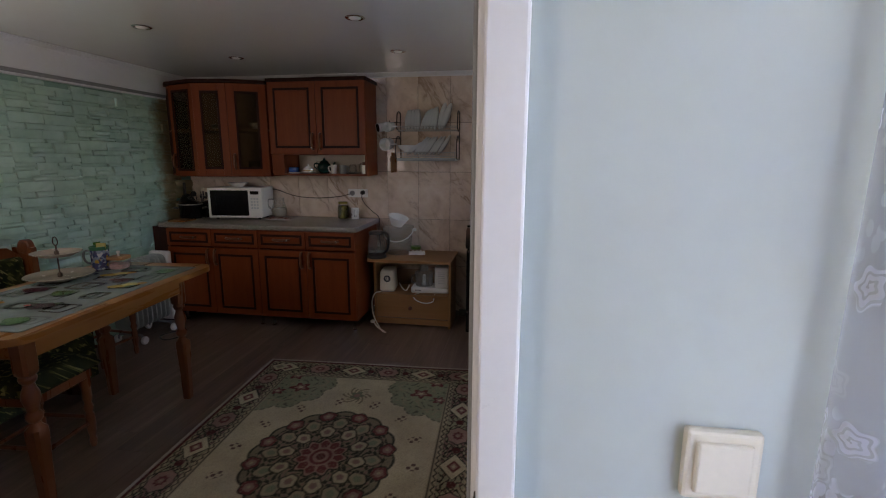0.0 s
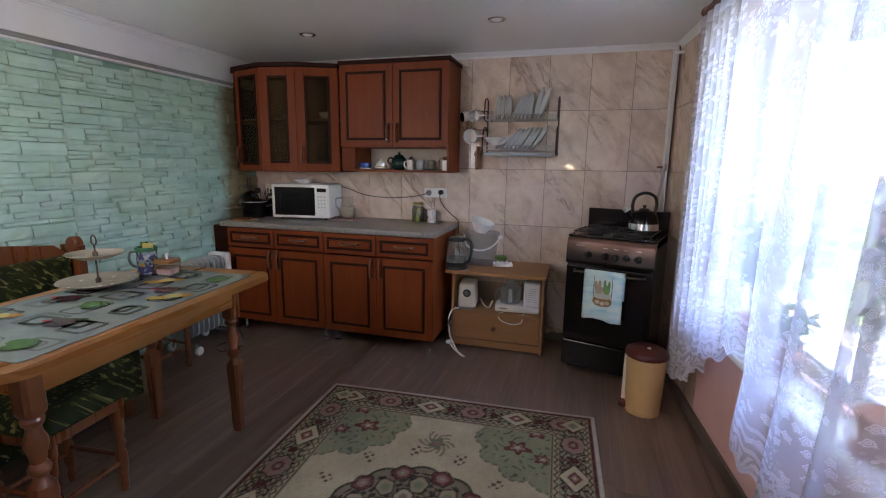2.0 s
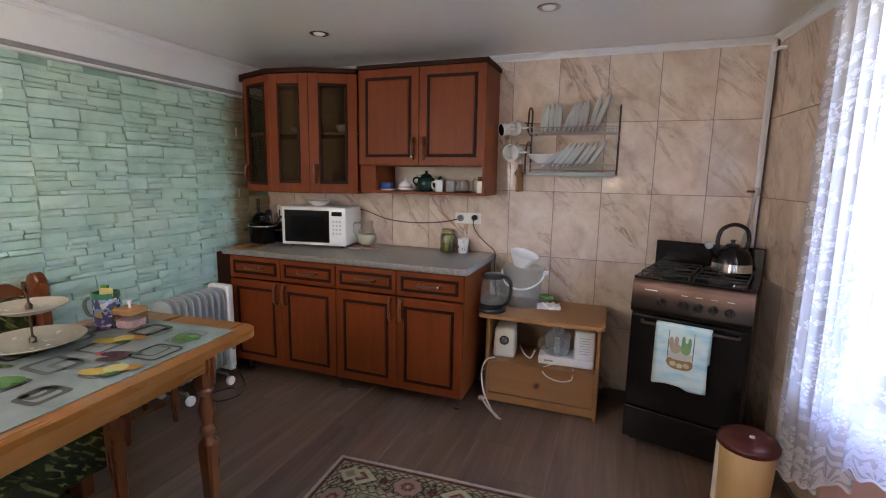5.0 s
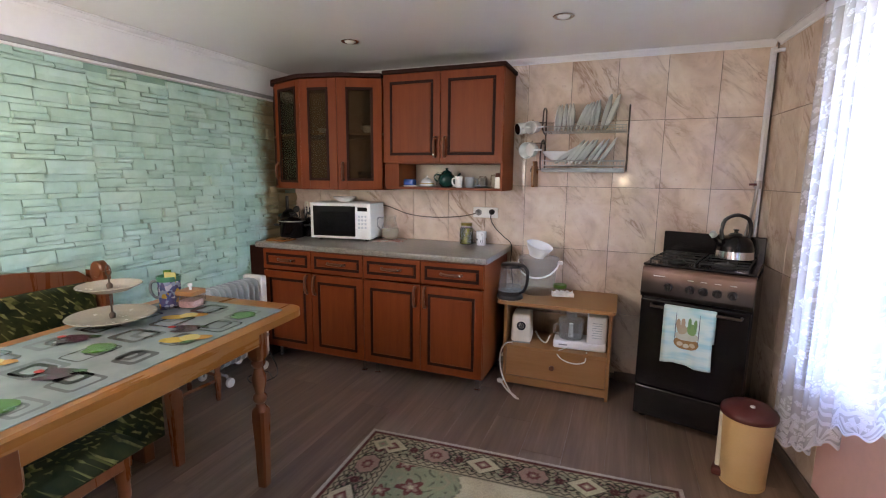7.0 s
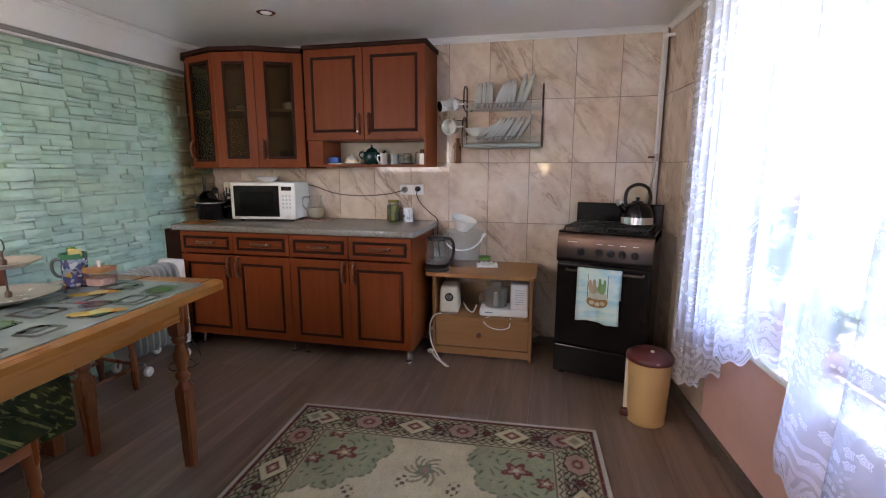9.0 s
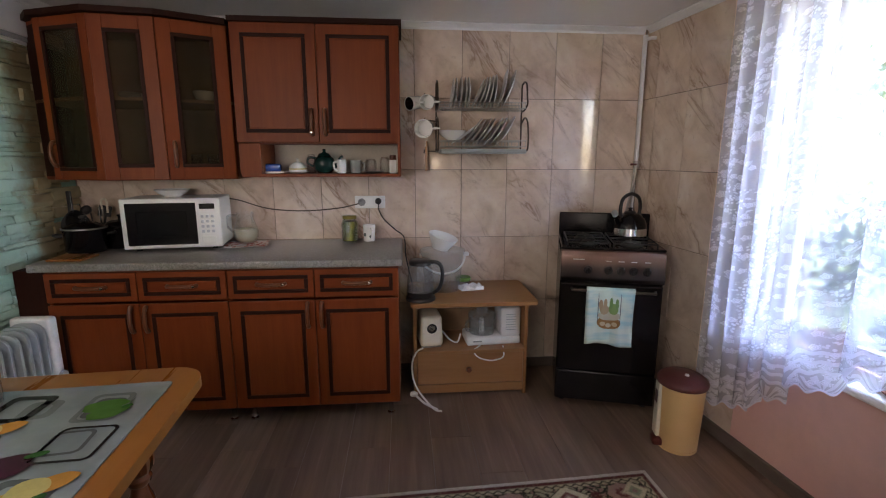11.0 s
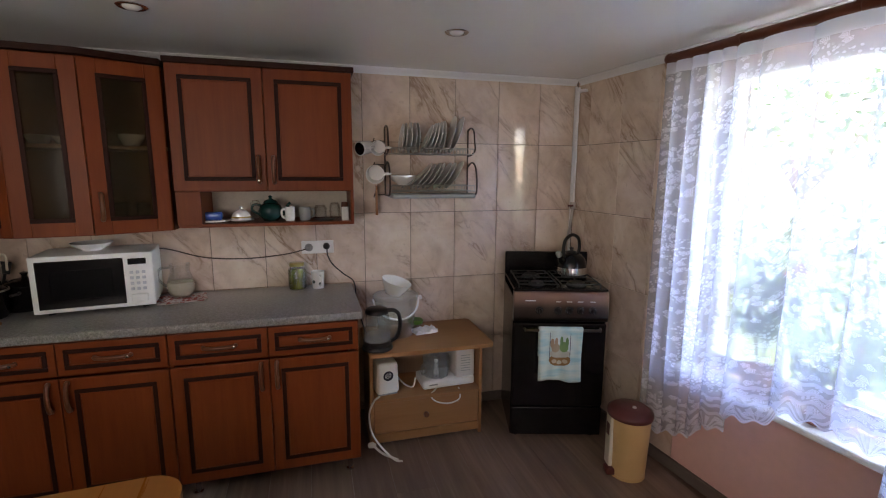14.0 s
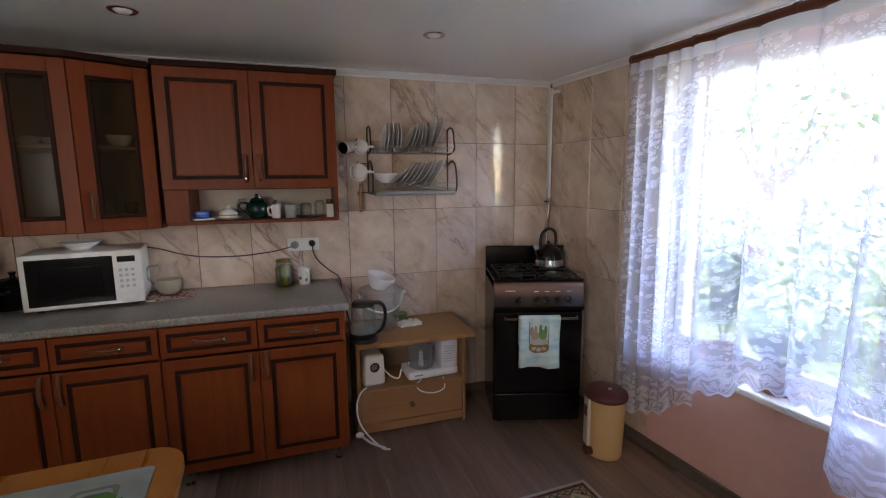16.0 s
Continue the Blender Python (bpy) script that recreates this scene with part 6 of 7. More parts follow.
jar = thing("pickle_jar", "glass jar of green pickled cucumbers with metal lid", "jar", (-0.655, 4.125, 0.850))
part("contents", lathe([(0, 0.004), (0.041, 0.004), (0.045, 0.02), (0.045, 0.10), (0.036, 0.115), (0, 0.116)], 28), pickles(), jar, "green pickles", 50)
part("glass", lathe([(0, 0), (0.044, 0), (0.048, 0.01), (0.048, 0.105), (0.037, 0.125), (0.037, 0.135), (0.035, 0.135), (0.035, 0.124), (0.046, 0.104), (0.046, 0.01), (0, 0.003)], 28), M["glass"], jar, "", 50)
part("lid", lathe([(0.036, 0.130), (0.040, 0.130), (0.040, 0.146), (0.037, 0.148), (0, 0.148)], 28), plain("gold_lid", (0.32, 0.26, 0.06), 0.3, 0.6), jar, "gold metal lid", 50)


def mug(name, at, h, r, label, rot=(0, 0, 0), hang=False, mat_="china", group="", accent=None):
    t = thing(name, label, "mug", at, 0, group)
    t.matrix_basis = pose(*at, *rot)
    part("body", lathe([(0, 0), (r * 0.82, 0), (r * 0.9, 0.004), (r, h), (r * 0.93, h), (r * 0.83, 0.006), (0, 0.006)], 28), M[mat_], t, "", 50)
    part("handle", tube([(r * 0.93, 0, h * 0.82), (r * 1.5, 0, h * 0.78), (r * 1.6, 0, h * 0.5), (r * 1.35, 0, h * 0.26), (r * 0.88, 0, h * 0.2)], 0.0055, 8, None, 5), M[mat_], t, "", 60)
    if accent:
        for k in range(5):
            a_ = k * 1.3
            part("printed_spot", lathe([(0, 0), (0.010, 0.0), (0.008, 0.0012), (0, 0.0014)], 10, None, (math.cos(a_) * r * 0.955, math.sin(a_) * r * 0.955, h * (0.3 + 0.12 * (k % 3))), Matrix.Rotation(a_, 4, "Z") @ Matrix.Rotation(radians(90), 4, "Y")), INK[accent[k % len(accent)]], t)
    return t


mug("mug", (-0.545, 4.12, 0.850), 0.095, 0.036, "white mug printed with blue and orange flowers", (0, 0, -70), accent=("slate", "orange"))

# ---- sockets and leads ----
sock = thing("wall_socket", "white double wall socket with black plug", "socket", (-0.540, 4.20, 1.068))
part("cover", box(-0.088, 0.088, -0.014, 0, -0.036, 0.036, 0.004, 2), M["plastic"], sock)
for x in (-0.048, 0.012):
    part("outlet", lathe([(0, 0.004), (0.018, 0.004), (0.020, 0), (0.022, 0), (0.022, 0.010), (0, 0.010)], 20, None, (x, -0.009, 0), pose(0, 0, 0, 90)), M["gasket"] if x < 0 else M["plastic"], sock, "", 40)
part("plug", lathe([(0, 0), (0.019, 0), (0.018, 0.022), (0.008, 0.034), (0, 0.035)], 18, None, (0.048, -0.014, 0.006), pose(0, 0, 0, 90)), M["black"], sock, "black round plug", 50)
part("plug", lathe([(0, 0), (0.016, 0), (0.015, 0.014), (0.006, 0.024), (0, 0.025)], 18, None, (-0.055, -0.014, 0.0), pose(0, 0, 0, 90)), M["gasket"], sock, "grey plug", 50)
tagged(part("microwave_lead", tube([(-0.60, 4.172, 1.062), (-0.72, 4.182, 1.035), (-0.92, 4.186, 1.020), (-1.12, 4.184, 1.035), (-1.28, 4.178, 1.085), (-1.36, 4.165, 1.100)], 0.0035, 6, None, 8), M["bronze"]), "grey lead sagging along the tiles", "cable")
tagged(part("kettle_lead", tube([(-0.490, 4.150, 1.060), (-0.487, 4.145, 1.025), (-0.46, 4.155, 0.97), (-0.40, 4.165, 0.91), (-0.345, 4.160, 0.86), (-0.335, 4.12, 0.75), (-0.30, 4.05, 0.60), (-0.29, 3.95, 0.592), (-0.27, 3.86, 0.592)], 0.0035, 6, None, 8), M["black"]), "black kettle lead hanging from the socket", "cable")

# ---- in the open shelf ----
NZ = 1.241
butter = thing("butter_dish", "white butter dish with blue lid", "butter dish", (-1.035, 4.00, NZ))
part("tray", prism([(-0.07, -0.035), (0.07, -0.035), (0.082, 0.045), (-0.082, 0.045)], 0.004, 0.010), M["china"], butter)
part("foot", box(-0.045, 0.045, -0.02, 0.03, 0, 0.004), M["china"], butter)
part("lid", box(-0.045, 0.045, -0.025, 0.030, 0.010, 0.050, 0.010, 3), plain("cobalt_glaze", (0.03, 0.10, 0.42), 0.15), butter, "cobalt blue lid", 50)
cloche = thing("china_cloche", "white china dish with domed lid and knob", "dish", (-0.905, 4.01, NZ))
part("plate", lathe([(0, 0), (0.04, 0), (0.062, 0.010), (0.060, 0.012), (0.04, 0.005), (0, 0.005)], 28), M["china"], cloche, "", 50)
part("dome", lathe([(0.046, 0.008), (0.047, 0.02), (0.040, 0.040), (0.022, 0.056), (0.008, 0.060), (0.006, 0.066), (0.010, 0.074), (0, 0.080)], 28), M["china"], cloche, "", 60)
part("band", lathe([(0.0475, 0.020), (0.0480, 0.023), (0.0470, 0.026)], 28), INK["yellow"], cloche, "thin gold band")
teal = plain("dark_green_glaze", (0.008, 0.045, 0.04), 0.12)
pot = thing("teapot", "dark green glazed teapot with lid", "teapot", (-0.765, 4.02, NZ))
part("body", lathe([(0, 0), (0.035, 0), (0.055, 0.025), (0.060, 0.05), (0.050, 0.078), (0.034, 0.090), (0, 0.090)], 32), teal, pot, "", 60)
part("lid", lathe([(0.036, 0.090), (0.030, 0.102), (0.010, 0.110), (0.007, 0.116), (0.011, 0.124), (0, 0.129)], 28), teal, pot, "", 60)
part("spout", tube([(0.05, 0, 0.035), (0.075, 0, 0.05), (0.085, 0, 0.08), (0.098, 0, 0.09)], [0.014] * 4 + [0.010] * 6 + [0.007] * 10, 10, None, 5), teal, pot, "", 60)
part("handle", tube([(-0.045, 0, 0.08), (-0.08, 0, 0.082), (-0.088, 0, 0.055), (-0.052, 0, 0.03)], 0.006, 8, None, 5), teal, pot, "", 60)
mug("cream_jug", (-0.672, 3.995, NZ), 0.072, 0.026, "small white jug with fluted sides", (0, 0, 200))
mug("coffee_cup", (-0.598, 4.005, NZ), 0.068, 0.030, "grey and white cup with dark rim", (0, 0, 20), mat_="heater")
for x, y, h, r, lab in ((-0.845, 4.09, 0.10, 0.026, "clear stemmed glass at the back of the shelf"), (-0.52, 4.03, 0.075, 0.033, "clear glass jar on the open shelf"), (-0.445, 4.05, 0.085, 0.028, "clear glass jar on the open shelf")):
    tagged(part("small_glass", lathe([(0, 0), (r * 0.8, 0), (r, h * 0.3), (r, h * 0.8), (r * 0.7, h), (r * 0.66, h * 1.005)], 24, None, (x, y, NZ)), M["glass"], None, "", 60), lab, "glass", "glasses on the open shelf")
shaker = thing("salt_shaker", "glass salt shaker with brown cap", "shaker", (-0.398, 3.965, NZ))
part("body", prism(rounded(-0.018, 0.018, -0.018, 0.018, 0.005), 0, 0.07), M["china"], shaker, "", 40)
part("cap", lathe([(0.018, 0.07), (0.019, 0.072), (0.017, 0.095), (0, 0.097)], 18), M["rod"], shaker, "", 50)
tagged(part("dark_saucer", lathe([(0, 0), (0.03, 0), (0.055, 0.008), (0.054, 0.010), (0, 0.004)], 28, None, (-0.50, 3.965, NZ)), M["black"], None, "", 60), "dark saucer on the open shelf", "saucer")

# ---- dish rack on the wall ----
rack = thing("dish_rack", "two-tier metal wall rack for plates with side hooks", "dish rack", (0, 0, 0))
RX0, RX1 = -0.150, 0.348
for nm, z, yf in (("upper_tier", 1.590, 4.045), ("lower_tier", 1.385, 4.020)):
    g = bmesh.new()
    for y, dz in ((yf, 0.03), (yf, 0.0), (4.12, 0.0), (4.185, 0.0), (4.185, 0.03)):
        tube([(RX0 + 0.01, y, z + dz), (RX1 - 0.01, y, z + dz)], 0.0028, 6, g)
    for k in range(25):
        x = RX0 + 0.015 + (RX1 - RX0 - 0.03) * k / 24
        tube([(x, yf, z + 0.03), (x, yf, z), (x, 4.185, z), (x, 4.185, z + 0.03)], 0.0014, 4, g)
    part(nm, g, M["steel"], rack, "steel wire tier", 60)
part("drip_tray", box(RX0 + 0.01, RX1 - 0.01, 4.005, 4.185, 1.346, 1.370, 0.008, 2), M["heater"], rack, "pale grey drip tray")
for x in (RX0, RX1):
    g = tube([(x, 4.192, 1.355), (x, 4.192, 1.70), (x, 4.175, 1.735), (x, 4.13, 1.742), (x, 4.085, 1.72), (x, 4.07, 1.66), (x, 4.06, 1.615), (x, 4.12, 1.59), (x, 4.19, 1.585)], 0.005, 8, None, 5)
    tube([(x, 4.19, 1.52), (x, 4.11, 1.545), (x, 4.05, 1.52), (x, 4.025, 1.46), (x, 4.02, 1.40), (x, 4.05, 1.362), (x, 4.19, 1.358)], 0.005, 8, g, 5)
    part("side_bracket", g, M["bronze"], rack, "dark curved side bracket", 60)
for z in (1.66, 1.53, 1.36):
    g = tube([(RX0, 4.19, z), (RX0 - 0.06, 4.15, z), (RX0 - 0.075, 4.12, z - 0.01), (RX0 - 0.07, 4.11, z + 0.012)], 0.003, 6, None, 4)
    part("cup_hook", g, M["bronze"], rack)


def plate(x, y, z, r, lean, turn=0, label="white china plate standing in the wall rack"):
    pr = [(0, 0), (r * 0.6, 0), (r * 0.64, 0.003), (r, 0.010), (r * 0.99, 0.012), (r * 0.62, 0.006), (0, 0.004)]
    ob = part("plate", lathe(pr, 36), M["china"], None, "", 50)
    ob.matrix_basis = Matrix.Translation((x, y, z + r * math.cos(radians(lean)))) @ pose(0, 0, 0, 0, -90 - lean, turn)
    return tagged(ob, label, "plate", "plates in the wall rack")


for k, (x, r) in enumerate(((-0.058, 0.080), (-0.040, 0.082), (-0.012, 0.084), (0.014, 0.084), (0.032, 0.084))):
    plate(x, 4.115, 1.594, r, -8 + 1.5 * k, -1)
for k, (x, r) in enumerate(((0.088, 0.085), (0.112, 0.088), (0.132, 0.088), (0.156, 0.090), (0.178, 0.092))):
    plate(x, 4.115, 1.594, r, -24 + 4 * k, -2)
for k, (x, r) in enumerate(((0.228, 0.108), (0.262, 0.110))):
    plate(x, 4.12, 1.594, r, -14 - k * 7, -4, "larger white china plate standing in the wall rack")
for k, (x, r) in enumerate(((0.055, 0.092), (0.080, 0.088), (0.112, 0.090), (0.136, 0.090), (0.176, 0.090), (0.204, 0.090), (0.246, 0.094))):
    plate(x, 4.105, 1.390, r, -38 + k * 0.8, -2)
plate(0.005, 4.10, 1.390, 0.090, -54, -6)
dish("white_bowl", 0.078, 0.052, (-0.070, 4.085, 1.418), "white china bowl resting on the wall rack", "bowl", flare=0.35)
mug("hanging_mug", (-0.195, 4.085, 1.625), 0.085, 0.040, "white mug hanging from the rack hook", (98, 0, -14), group="mugs on the rack hooks")
dark_mug = mug("hanging_mug", (-0.245, 4.11, 1.625), 0.085, 0.037, "brown-lined white mug hanging from the rack hook", (100, 0, -48), group="mugs on the rack hooks")
mug("hanging_mug", (-0.215, 4.08, 1.485), 0.09, 0.050, "white mug hanging from the rack hook", (96, 0, -12), group="mugs on the rack hooks")
part("lining", lathe([(0, 0.012), (0.030, 0.012), (0.0335, 0.083), (0.0325, 0.083), (0.029, 0.014), (0, 0.014)], 24), plain("dark_brown_glaze", (0.03, 0.012, 0.01), 0.2), dark_mug, "dark brown glazed lining", 50)
hb_ = thing("hanging_board", "small carved wooden board hanging below the rack", "board", (-0.205, 4.155, 1.25), 80)
part("board", prism([(-0.045, -0.007), (0.045, -0.007), (0.045, 0.007), (-0.045, 0.007)], 0.0, 0.135, 0.003), M["pine"], hb_)
part("board_edge", prism(rounded(-0.03, 0.03, -0.006, 0.006, 0.004), 0.135, 0.165), M["pine"], hb_)
part("cord", tube([(0, 0, 0.16), (0.004, 0, 0.19)], 0.002, 6), M["ivory"], hb_)

# ---- on and in the low stand ----
SZ = 0.586
kettle = thing("glass_kettle", "electric glass kettle with black base and handle", "kettle", (-0.262, 3.805, SZ), -20)
part("base", lathe([(0, 0), (0.078, 0), (0.080, 0.006), (0.076, 0.018), (0.070, 0.022), (0.072, 0.048), (0, 0.048)], 32), M["black"], kettle, "", 50)
part("jug", lathe([(0.071, 0.048), (0.070, 0.10), (0.062, 0.16), (0.056, 0.195), (0.054, 0.1955)], 32), M["kettle_glass"], kettle, "clear glass body", 60)
part("water", lathe([(0, 0.050), (0.066, 0.050), (0.066, 0.075), (0, 0.075)], 32), M["frosted"], kettle)
part("collar", lathe([(0.054, 0.190), (0.059, 0.190), (0.059, 0.205), (0.050, 0.214), (0, 0.216)], 32), M["black"], kettle, "black lid", 50)
part("handle", tube([(0.050, 0, 0.205), (0.09, 0, 0.205), (0.115, 0, 0.18), (0.118, 0, 0.12), (0.10, 0, 0.065), (0.068, 0, 0.04)], 0.010, 10, None, 6), M["black"], kettle, "black curved handle", 60)
bucket = thing("plastic_bucket", "cloudy clear plastic bucket with white handle", "bucket", (-0.130, 4.005, SZ))
part("body", lathe([(0, 0), (0.098, 0), (0.118, 0.205), (0.124, 0.205), (0.124, 0.217)], 40), M["frosted"], bucket, "", 50)
part("lid", lathe([(0.124, 0.214), (0.128, 0.218), (0.126, 0.228), (0.110, 0.224), (0, 0.222)], 40), M["frosted"], bucket, "", 50)
hp = [(0.127 * math.cos(a_), -0.127 * abs(math.sin(a_)) * 0.9, 0.205 - 0.09 * abs(math.sin(a_))) for a_ in [math.pi * k / 12 for k in range(13)]]
part("handle", tube(hp, 0.0055, 8, None, 3), M["plastic"], bucket, "white plastic handle", 60)
part("lug", box(0.118, 0.150, -0.014, 0.014, 0.19, 0.212, 0.005, 2), M["plastic"], bucket)
dish("salad_bowl", 0.085, 0.075, (-0.145, 4.0, SZ + 0.236), "white plastic bowl tilted on the bucket lid", "bowl", mat_="plastic", tilt=(8, 16, 0), flare=0.55)
cloth_patch("crumpled_napkin", 0.13, 0.085, (0.03, 3.985, SZ + 0.0005), 10, plain("white_cotton", (0.74, 0.73, 0.70), 0.9, bump=0.3), "crumpled white cloth on the stand", 7, 0.016)
gl = thing("green_tub", "small green-lidded plastic tub", "tub", (0.0, 4.075, SZ))
part("tub", lathe([(0, 0), (0.034, 0), (0.04, 0.03), (0, 0.03)], 24), M["frosted"], gl, "", 50)
part("lid", lathe([(0.041, 0.028), (0.043, 0.030), (0.043, 0.046), (0.040, 0.050), (0, 0.048)], 24), plain("lime_plastic", (0.12, 0.28, 0.04), 0.35), gl, "bright green lid", 50)
GZ = 0.280
grinder = thing("meat_grinder", "cream electric meat grinder body with round black mouth", "meat grinder", (-0.205, 3.93, GZ), 6)
gb = bmesh.new()
box(-0.065, 0.065, -0.06, 0.11, 0.006, 0.185, 0.02, 3, gb)
for v in gb.verts:
    k = 1 - 0.12 * max(0, v.co.z - 0.05) / 0.135
    v.co.x *= k
part("body", gb, M["ivory"], grinder, "", 50)
part("mouth", lathe([(0, 0), (0.026, 0), (0.028, 0.006), (0.020, 0.010), (0.018, 0.002), (0, 0.002)], 24, None, (0, -0.058, 0.115), pose(0, 0, 0, 90)), M["black"], grinder, "black round mouth", 50)
part("foot", box(-0.055, 0.055, -0.05, 0.10, 0, 0.006), M["gasket"], grinder)
proc = thing("food_processor", "white food processor with clear bowl", "food processor", (0.150, 3.955, GZ), 3)
part("base", box(-0.155, 0.155, -0.07, 0.10, 0.0, 0.050, 0.012, 3), M["plastic"], proc, "", 50)
tw = box(0.04, 0.155, -0.065, 0.10, 0.045, 0.215, 0.012, 3)
part("tower", tw, M["plastic"], proc, "", 50)
part("bowl", lathe([(0, 0.052), (0.070, 0.052), (0.076, 0.15), (0.079, 0.15), (0.079, 0.156), (0.073, 0.156), (0.067, 0.056), (0, 0.056)], 32, None, (-0.055, 0.01, 0)), M["frosted"], proc, "clear plastic bowl", 50)
part("lid", lathe([(0.080, 0.156), (0.078, 0.166), (0.034, 0.172), (0.032, 0.215), (0.028, 0.215), (0.028, 0.172), (0, 0.170)], 32, None, (-0.055, 0.01, 0)), M["frosted"], proc, "clear lid with feed tube", 50)
part("blade_post", lathe([(0, 0.054), (0.016, 0.054), (0.012, 0.14), (0, 0.142)], 16, None, (-0.055, 0.01, 0)), M["plastic"], proc)
part("bowl_handle", tube([(-0.125, -0.02, 0.14), (-0.150, -0.03, 0.13), (-0.150, -0.03, 0.085), (-0.122, -0.02, 0.075)], 0.008, 8, None, 4), M["frosted"], proc, "", 60)
for k in range(7):
    part("printed_line", box(0.070, 0.126, -0.0662, -0.064, 0.085 + 0.015 * k, 0.088 + 0.015 * k), M["heater"], proc)
part("maker_mark", box(-0.12, -0.07, -0.0712, -0.069, 0.022, 0.030), M["gasket"], proc, "dark printed mark")
tagged(part("white_lead", tube([(0.09, 3.905, GZ + 0.006), (0.06, 3.86, GZ + 0.004), (0.03, 3.835, GZ - 0.01), (0.06, 3.822, 0.235), (0.13, 3.818, 0.218), (0.19, 3.822, 0.232), (0.20, 3.832, 0.262), (0.20, 3.86, GZ + 0.005)], 0.004, 6, None, 6), M["plastic"]), "white lead looping down over the drawer", "cable")
tagged(part("white_lead", tube([(-0.13, 4.0, GZ + 0.05), (-0.09, 3.96, GZ + 0.012), (-0.05, 3.93, GZ + 0.008), (-0.03, 3.95, GZ + 0.05)], 0.005, 6, None, 6), M["plastic"]), "short white lead between the two machines", "cable")
ext = thing("extension_lead", "white lead with plug hanging down to the floor", "cable", (0, 0, 0))
part("cable", tube([(-0.250, 3.86, GZ + 0.006), (-0.285, 3.818, GZ + 0.003), (-0.312, 3.812, 0.22), (-0.305, 3.80, 0.13), (-0.27, 3.76, 0.07), (-0.20, 3.70, 0.008), (-0.16, 3.675, 0.006)], 0.005, 8, None, 6), M["plastic"], ext, "", 60)
part("cable", tube([(-0.30, 3.79, 0.05), (-0.25, 3.745, 0.02), (-0.18, 3.69, 0.008)], 0.006, 8, None, 6), M["plastic"], ext, "", 60)
part("plug", lathe([(0, 0), (0.014, 0), (0.016, 0.02), (0.007, 0.04), (0, 0.041)], 14, None, (-0.315, 3.80, 0.045), pose(0, 0, 0, 0, 70, -40)), M["plastic"], ext, "", 50)

# ---- on the cooker, and beside it ----
SM = pose(STOVE[0], STOVE[1], 0, 0, 0, -16.5)
kp = SM @ Vector((0.375, 0.300, 0.897))
tea = thing("stove_kettle", "black whistling kettle with steel base band on the hob", "kettle", kp, 25)
tea.scale = (1.04, 1.04, 1.04)
part("base_band", lathe([(0, 0), (0.085, 0), (0.090, 0.004), (0.088, 0.042)], 40), M["chrome"], tea, "polished steel band", 50)
part("body", lathe([(0.088, 0.042), (0.085, 0.064), (0.076, 0.09), (0.055, 0.112), (0.034, 0.120), (0.030, 0.118), (0, 0.118)], 40), M["enamel"], tea, "", 60)
part("lid", lathe([(0.032, 0.119), (0.028, 0.128), (0.010, 0.132), (0.008, 0.140), (0.014, 0.148), (0, 0.152)], 28), M["black"], tea, "", 60)
part("spout", tube([(-0.070, 0, 0.07), (-0.10, 0, 0.10), (-0.112, 0, 0.118)], [0.018] * 4 + [0.013] * 8, 12, None, 5), M["enamel"], tea, "", 60)
part("whistle", lathe([(0, 0), (0.016, 0), (0.016, 0.022), (0.010, 0.028), (0, 0.028)], 16, None, (-0.112, 0, 0.115), pose(0, 0, 0, 0, -40)), M["heater"], tea, "grey whistle cap", 50)
part("handle", tube([(-0.070, 0, 0.10), (-0.078, 0, 0.15), (-0.060, 0, 0.200), (0, 0, 0.222), (0.060, 0, 0.200), (0.078, 0, 0.15), (0.070, 0, 0.10)], 0.0095, 10, None, 6), M["black"], tea, "tall black hoop handle", 60)


def towel_print():
    n = Nodes("printed_towel", 0.95, 0, 0.1)
    v = n.coords()
    x, z = n.add("SeparateXYZ", Vector=v).outputs["X"], n.add("SeparateXYZ", Vector=v).outputs["Z"]
    bands = n.ramp(n.noise(n.scaled(v, 6, 1, 22), 1.0, 2), (0.46, (0.62, 0.74, 0.68)), (0.62, (0.36, 0.62, 0.64)))

    def oval(cx, cz, rx, rz):
        dx, dz = n.math("DIVIDE", n.math("SUBTRACT", x, cx), rx), n.math("DIVIDE", n.math("SUBTRACT", z, cz), rz)
        return n.math("LESS_THAN", n.math("ADD", n.math("MULTIPLY", dx, dx), n.math("MULTIPLY", dz, dz)), 1.0)
    col = bands
    for cx, cz, rx, rz, c in ((0.100, 0.115, 0.050, 0.034, (0.30, 0.17, 0.07)), (0.100, 0.150, 0.048, 0.024, (0.50, 0.50, 0.40)), (0.118, 0.185, 0.020, 0.028, (0.20, 0.34, 0.13)), (0.108, 0.215, 0.007, 0.026, (0.16, 0.30, 0.12)), (0.132, 0.212, 0.007, 0.026, (0.16, 0.30, 0.12)), (0.080, 0.180, 0.020, 0.024, (0.42, 0.33, 0.22)), (0.064, 0.205, 0.009, 0.026, (0.42, 0.30, 0.20)), (0.083, 0.212, 0.008, 0.024, (0.42, 0.30, 0.20)), (0.075, 0.108, 0.012, 0.011, (0.55, 0.45, 0.30)), (0.100, 0.100, 0.012, 0.011, (0.55, 0.50, 0.35)), (0.125, 0.108, 0.012, 0.011, (0.50, 0.40, 0.26)), (0.053, 0.19, 0.0018, 0.075, (0.12, 0.14, 0.16)), (0.147, 0.19, 0.0018, 0.075, (0.12, 0.14, 0.16))):
        col = n.mix(oval(cx, cz, rx, rz), col, c)
    n.bump(n.noise(v, 350, 2), 0.5, 0.0015)
    return n.set(col)


